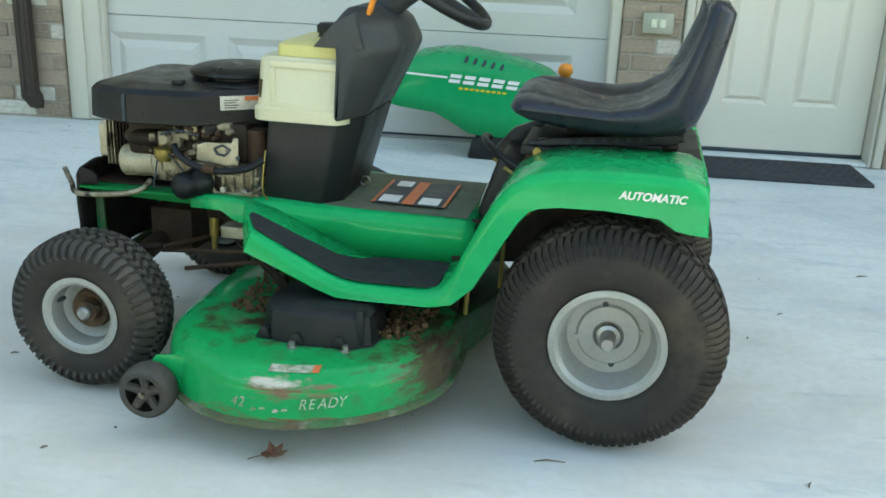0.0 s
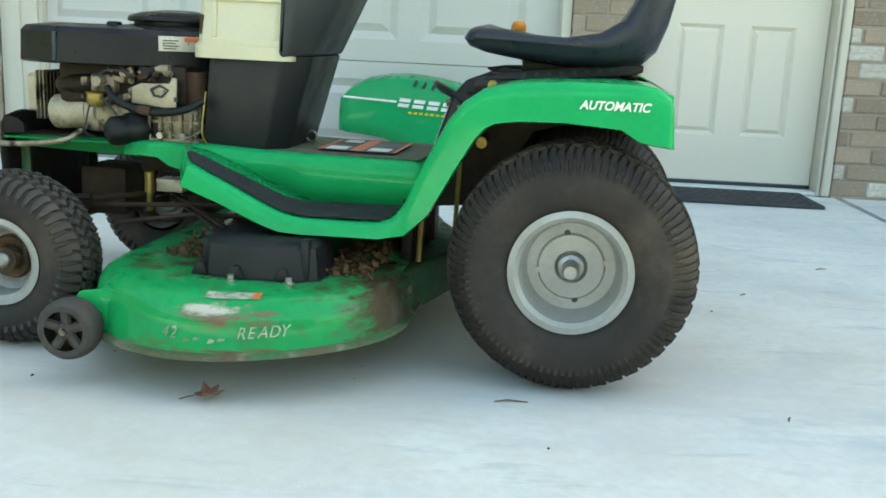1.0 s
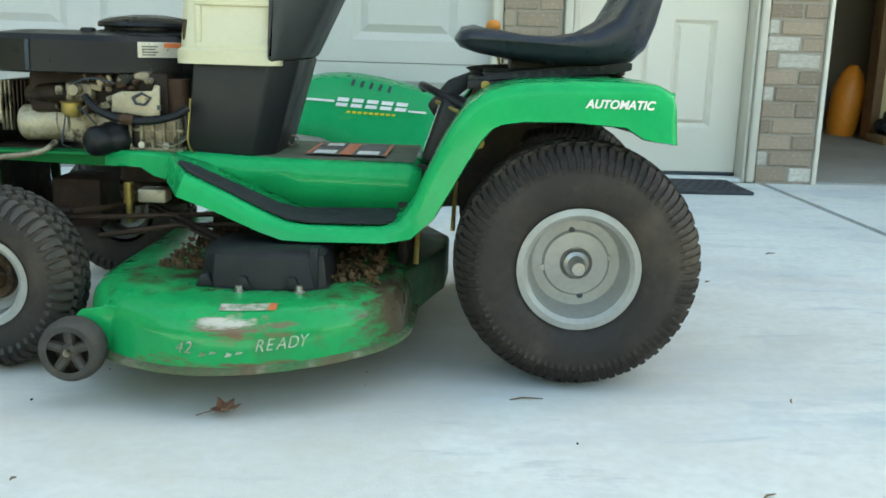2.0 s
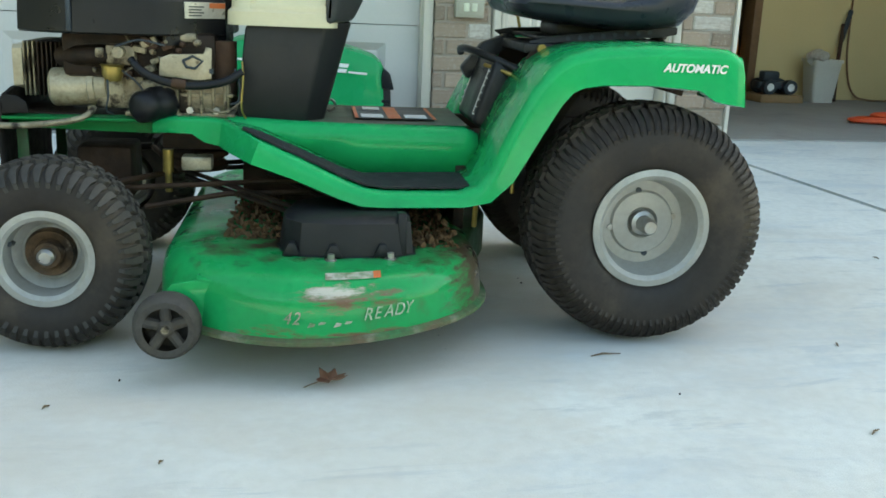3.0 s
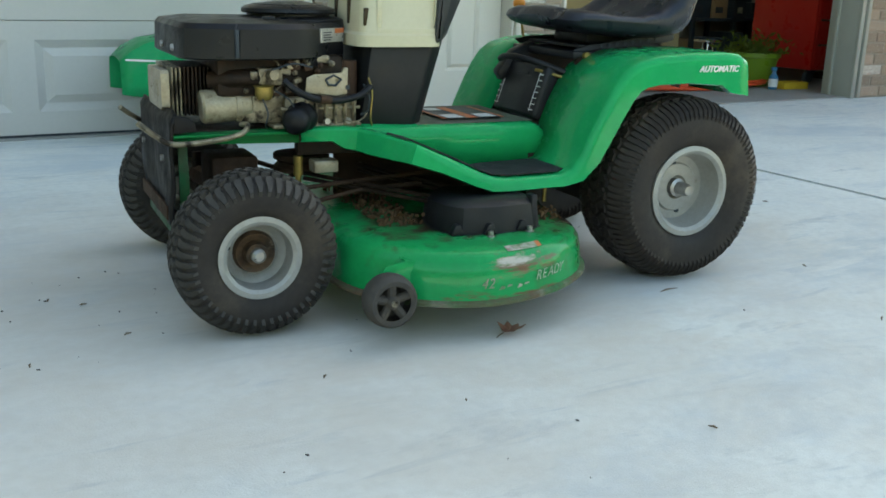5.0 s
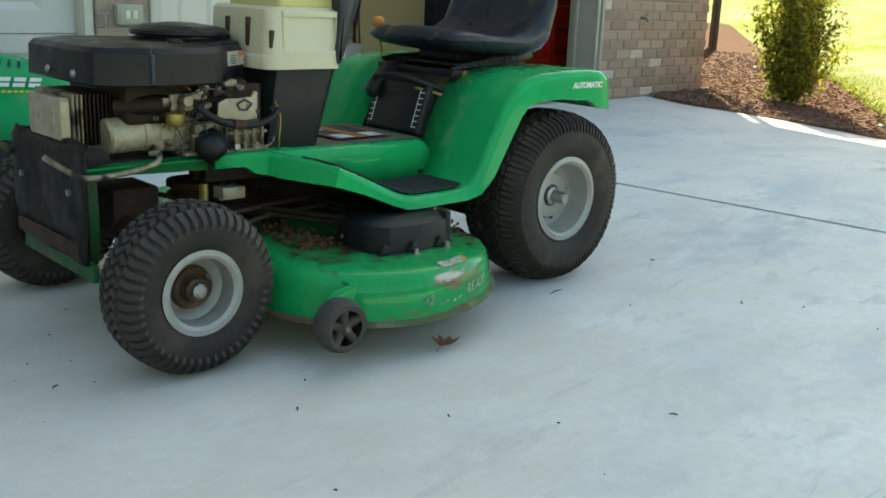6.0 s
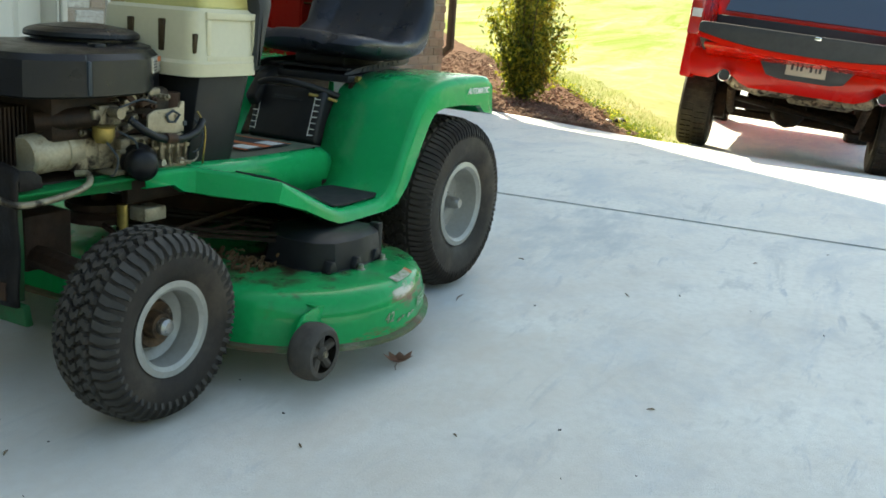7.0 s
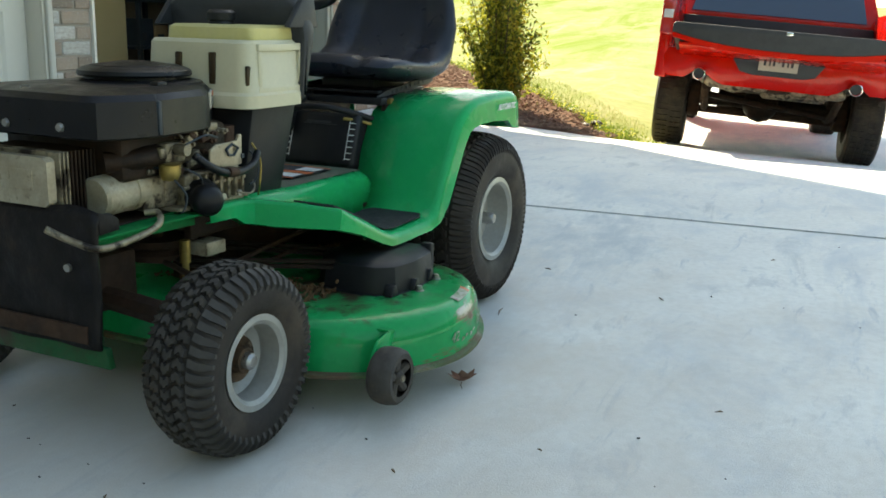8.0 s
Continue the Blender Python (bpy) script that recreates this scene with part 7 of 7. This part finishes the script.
part("plant", bm, LEAF, pot, "low leafy plant", 0)["kind"] = "stuff"
bot = thing("spray_bottle", "small blue and white spray bottle before the green pot", "bottle", pose(4.42, 3.21, 0.002))
bm = bmesh.new()
lathe(bm, [(0.0, 0), (0.034, 0.0), (0.036, 0.01), (0.036, 0.10), (0.016, 0.125), (0.014, 0.15), (0.0, 0.15)], (0, 0, 0), (0, 0, 1), 18)
part("bottle", bm, BLUE, bot, "", 40)
bm = bmesh.new()
box(bm, (-0.03, -0.012, 0.15), (0.02, 0.012, 0.178), 0.005)
part("trigger", bm, BLUE, bot)
bm = bmesh.new()
lathe(bm, [(0.0368, 0.02), (0.0368, 0.085)], (0, 0, 0), (0, 0, 1), 18)
part("label", bm, DECAL_W, bot, "white label", 40)
yb = thing("yellow_box", "flat yellow box lying on the garage floor", "box", pose(4.63, 3.22, 0.002, 0, 0, -6))
bm = bmesh.new()
box(bm, (-0.13, -0.08, 0.0), (0.13, 0.08, 0.055), 0.003)
part("carton", bm, YELLOW, yb)
stool = thing("shop_stool", "chrome-legged workshop stool with a dark seat", "stool", pose(5.05, 4.60, 0.002) @ Matrix.Diagonal((0.8, 0.8, 0.72, 1)))
bm = bmesh.new()
lathe(bm, [(0.0, 0.40), (0.15, 0.40), (0.165, 0.42), (0.16, 0.45), (0.0, 0.455)], (0, 0, 0), (0, 0, 1), 24)
part("seat", bm, INK, stool, "", 40)
bm = bmesh.new()
lathe(bm, [(0.165, 0.395), (0.172, 0.40), (0.172, 0.425), (0.165, 0.43)], (0, 0, 0), (0, 0, 1), 24)
part("seat_band", bm, CHROME, stool, "chrome band", 40)
for k in range(4):
    a = radians(45 + 90 * k)
    bm = bmesh.new()
    tube(bm, curve([(0.05 * math.cos(a), 0.05 * math.sin(a), 0.40), (0.08 * math.cos(a), 0.08 * math.sin(a), 0.22), (0.19 * math.cos(a), 0.19 * math.sin(a), 0.10), (0.20 * math.cos(a), 0.20 * math.sin(a), 0.0)], 5), 0.011, 8)
    part("leg", bm, CHROME, stool, "chrome leg", 60)
cabn = thing("tool_shelf", "tall black shelf unit filled with dark boxes against the garage wall", "shelf")
for z in (0.0, 0.45, 0.9, 1.35, 1.8):
    bm = bmesh.new()
    box(bm, (5.12, 4.9, z + 0.01), (6.30, 5.3, z + 0.04), 0.004)
    part("shelf_board", bm, INK, cabn)
for x in (5.12, 5.68, 6.26):
    for y in (4.9, 5.26):
        bm = bmesh.new()
        box(bm, (x, y, 0.002), (x + 0.04, y + 0.04, 1.9))
        part("upright", bm, INK, cabn)
# again shade put into the wall's colour
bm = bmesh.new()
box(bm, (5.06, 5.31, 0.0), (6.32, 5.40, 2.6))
tagged(part("wall_shelf", bm, DARKWALL, None, "", 0), "wall behind the shelf unit, coloured dark to stand in for shade", "wall", kind="structure")
rnd = random.Random(81)
for k in range(12):
    x, z = 5.15 + 0.28 * (k % 4), 0.042 + 0.45 * (k // 4)
    bx = thing("storage_box", "dark storage box on the garage shelf" if k % 5 else "brown cardboard box on the garage shelf", "box", None, "boxes on the garage shelf")
    bm = bmesh.new()
    h = rnd.uniform(0.14, 0.34)
    box(bm, (x, 4.96, z), (x + rnd.uniform(0.18, 0.27), 5.25, z + h), 0.006)
    body = part("carton", bm, INK if k % 5 else CARD, bx)
    bm = bmesh.new()
    box(bm, (x + 0.04, 4.952, z + 0.05), (x + 0.14, 4.957, z + 0.05 + h * 0.3), 0.001, 1)
    part("sticker", bm, GREYBLACK if k % 3 else DECAL_WORN, bx)
chest = thing("tool_chest", "tall red enamelled tool chest on casters by the garage jamb", "tool chest", pose(5.50, 3.75, 0.002, 0, 0, 0))
bm = bmesh.new()
box(bm, (-0.42, -0.35, 0.12), (0.42, 0.35, 1.5), 0.01)
part("cabinet", bm, REDBOX, chest, "", 30)
for k in range(6):
    bm = bmesh.new()
    box(bm, (-0.40, -0.362, 0.16 + 0.21 * k), (0.40, -0.351, 0.35 + 0.21 * k), 0.004)
    d = part("drawer", bm, REDBOX, chest, "", 30)
    bm = bmesh.new()
    box(bm, (-0.38, -0.372, 0.325 + 0.21 * k), (0.38, -0.360, 0.342 + 0.21 * k), 0.003)
    part("handle", bm, CHROME, d, "bright drawer pull", 30)
for x in (-0.36, 0.36):
    for y in (-0.28, 0.28):
        bm = bmesh.new()
        lathe(bm, [(0.0, -0.02), (0.05, -0.02), (0.055, 0.0), (0.05, 0.02), (0.0, 0.02)], (x, y, 0.055), (0, 1, 0), 16)
        part("caster", bm, INK, chest, "black caster", 30)

# ---- things lying on the drive ----
leaf = thing("dead_leaf", "curled reddish-brown dead leaf on the concrete", "leaf", pose(-0.738, -0.588, 0.0, 0, 0, 25))
bm = bmesh.new()
out = [(0.0, -0.004), (0.012, -0.018), (0.010, -0.036), (0.026, -0.030), (0.044, -0.034), (0.040, -0.018), (0.058, -0.004), (0.046, 0.006), (0.050, 0.022), (0.034, 0.020), (0.022, 0.034), (0.014, 0.016), (0.0, 0.006)]
c = bm.verts.new((0.026, 0.0, 0.004))
rim = [bm.verts.new((x, y, 0.003 + 9.0 * (x - 0.024) ** 2 + 14.0 * y * y)) for x, y in out]
for i in range(len(rim)):
    bm.faces.new((c, rim[i], rim[(i + 1) % len(rim)]))
thicken(part("blade", bm, DEADLEAF, leaf, "", 0), 0.0008, 0.0)
bm = bmesh.new()
tube(bm, [(0.0, 0.0, 0.006), (-0.012, 0.004, 0.003), (-0.028, 0.002, 0.001)], 0.0012, 5)
part("stalk", bm, TWIG, leaf)
rnd = random.Random(91)
TW = [(-0.135, -0.487, 0.034, 8), (0.547, 0.489, 0.012, 40), (0.407, -0.483, 0.012, 70), (-0.65, -1.161, 0.009, 120), (0.898, -1.194, 0.009, 140), (0.9, 0.9, 0.02, 20), (1.0, 0.2, 0.012, 100), (-1.5, -0.2, 0.010, 30), (-1.62, 0.12, 0.008, 70), (-1.55, 0.05, 0.009, 10), (-1.2, -0.62, 0.008, 50), (-1.0, -0.85, 0.006, 60), (0.2, -0.9, 0.016, 35), (-1.72, -0.3, 0.010, 80)]
for x, y, l, a in TW:
    tw = thing("twig", "small dry twig on the concrete", "twig", pose(x, y, lie(x, y), 0, 0, a), "twigs on the drive")
    bm = bmesh.new()
    tube(bm, [(-l, 0, 0.0025), (-l * 0.2, l * 0.10, 0.0045), (l, -l * 0.05, 0.0025)], [0.0012, 0.0022, 0.0010], 5)
    part("stick", bm, TWIG, tw)
bm = bmesh.new()
for _ in range(75):
    x, y = rnd.gauss(-0.9, 1.4), rnd.gauss(-0.2, 0.9)
    if rnd.random() < 0.35:
        x, y = rnd.gauss(-1.6, 0.15), rnd.gauss(0.0, 0.2)
    s = rnd.uniform(0.0008, 0.0022)
    m = pose(x, y, lie(x, y) + s * 0.5, rnd.uniform(0, 90), 0, rnd.uniform(0, 180))
    box(bm, (-s * 1.6, -s, -s * 0.5), (s * 1.6, s, s * 0.5), 0, 1, m)
tagged(part("grit", bm, GREASE, None, "", 0), "specks of dirt and grass scattered on the concrete", "dirt", kind="stuff")

# ---- bricks of the front wall ----
def brick_mesh(l, seed):
    rn = random.Random(seed)
    b = bmesh.new()
    h, d = COURSE - JOINT, 0.03
    box(b, (0, 0, 0), (l, d, h), 0.006, 1)
    for v in b.verts:
        v.co += Vector((rn.uniform(-0.0015, 0.0015), rn.uniform(-0.002, 0.002), rn.uniform(-0.0015, 0.0015)))
    me = bpy.data.meshes.new("brick")
    b.to_mesh(me)
    b.free()
    return me


SHAPES = {}


def brick_of(l, white, k):
    key = (round(l, 3), white, k)
    if key not in SHAPES:
        SHAPES[key] = brick_mesh(l, hash((key[0], white, k)) % 1000)
        SHAPES[key].materials.append(BRICK_W if white else BRICK)
    return SHAPES[key]


rnd = random.Random(17)
rest = bmesh.new()
for wi, (a, b) in enumerate(WALLS):
    for c in range(-4 if a > 4 else 0, 30):
        z = 0.006 + c * COURSE
        x = a + 0.002
        off = (0.5 if c % 2 else 0.0) + (0.22 if wi in (1, 2) else 0)
        first = True
        while x < b - 0.03:
            l = BRICK_L - JOINT
            if first and off:
                l = BRICK_L * (1 - off % 1.0) - JOINT
            first = False
            l = min(l, b - 0.002 - x)
            near = z < 1.5 and x > -3.5
            white = rnd.random() < (0.34 if wi == 2 else 0.17 if wi < 2 else 0.08)
            proud = rnd.uniform(-0.003, 0.003)
            if near and l > 0.02:
                ob = new("brick", brick_of(l, white, rnd.randrange(4)))
                ob.location = (x, FACE + proud, z)
                ob.parent = wall
            elif l > 0.02:
                box(rest, (x, FACE + proud, z), (x + l, FACE + 0.03, z + COURSE - JOINT))
            x += l + JOINT
part("upper_bricks", rest, BRICK, wall, "", 0)["kind"] = "stuff"
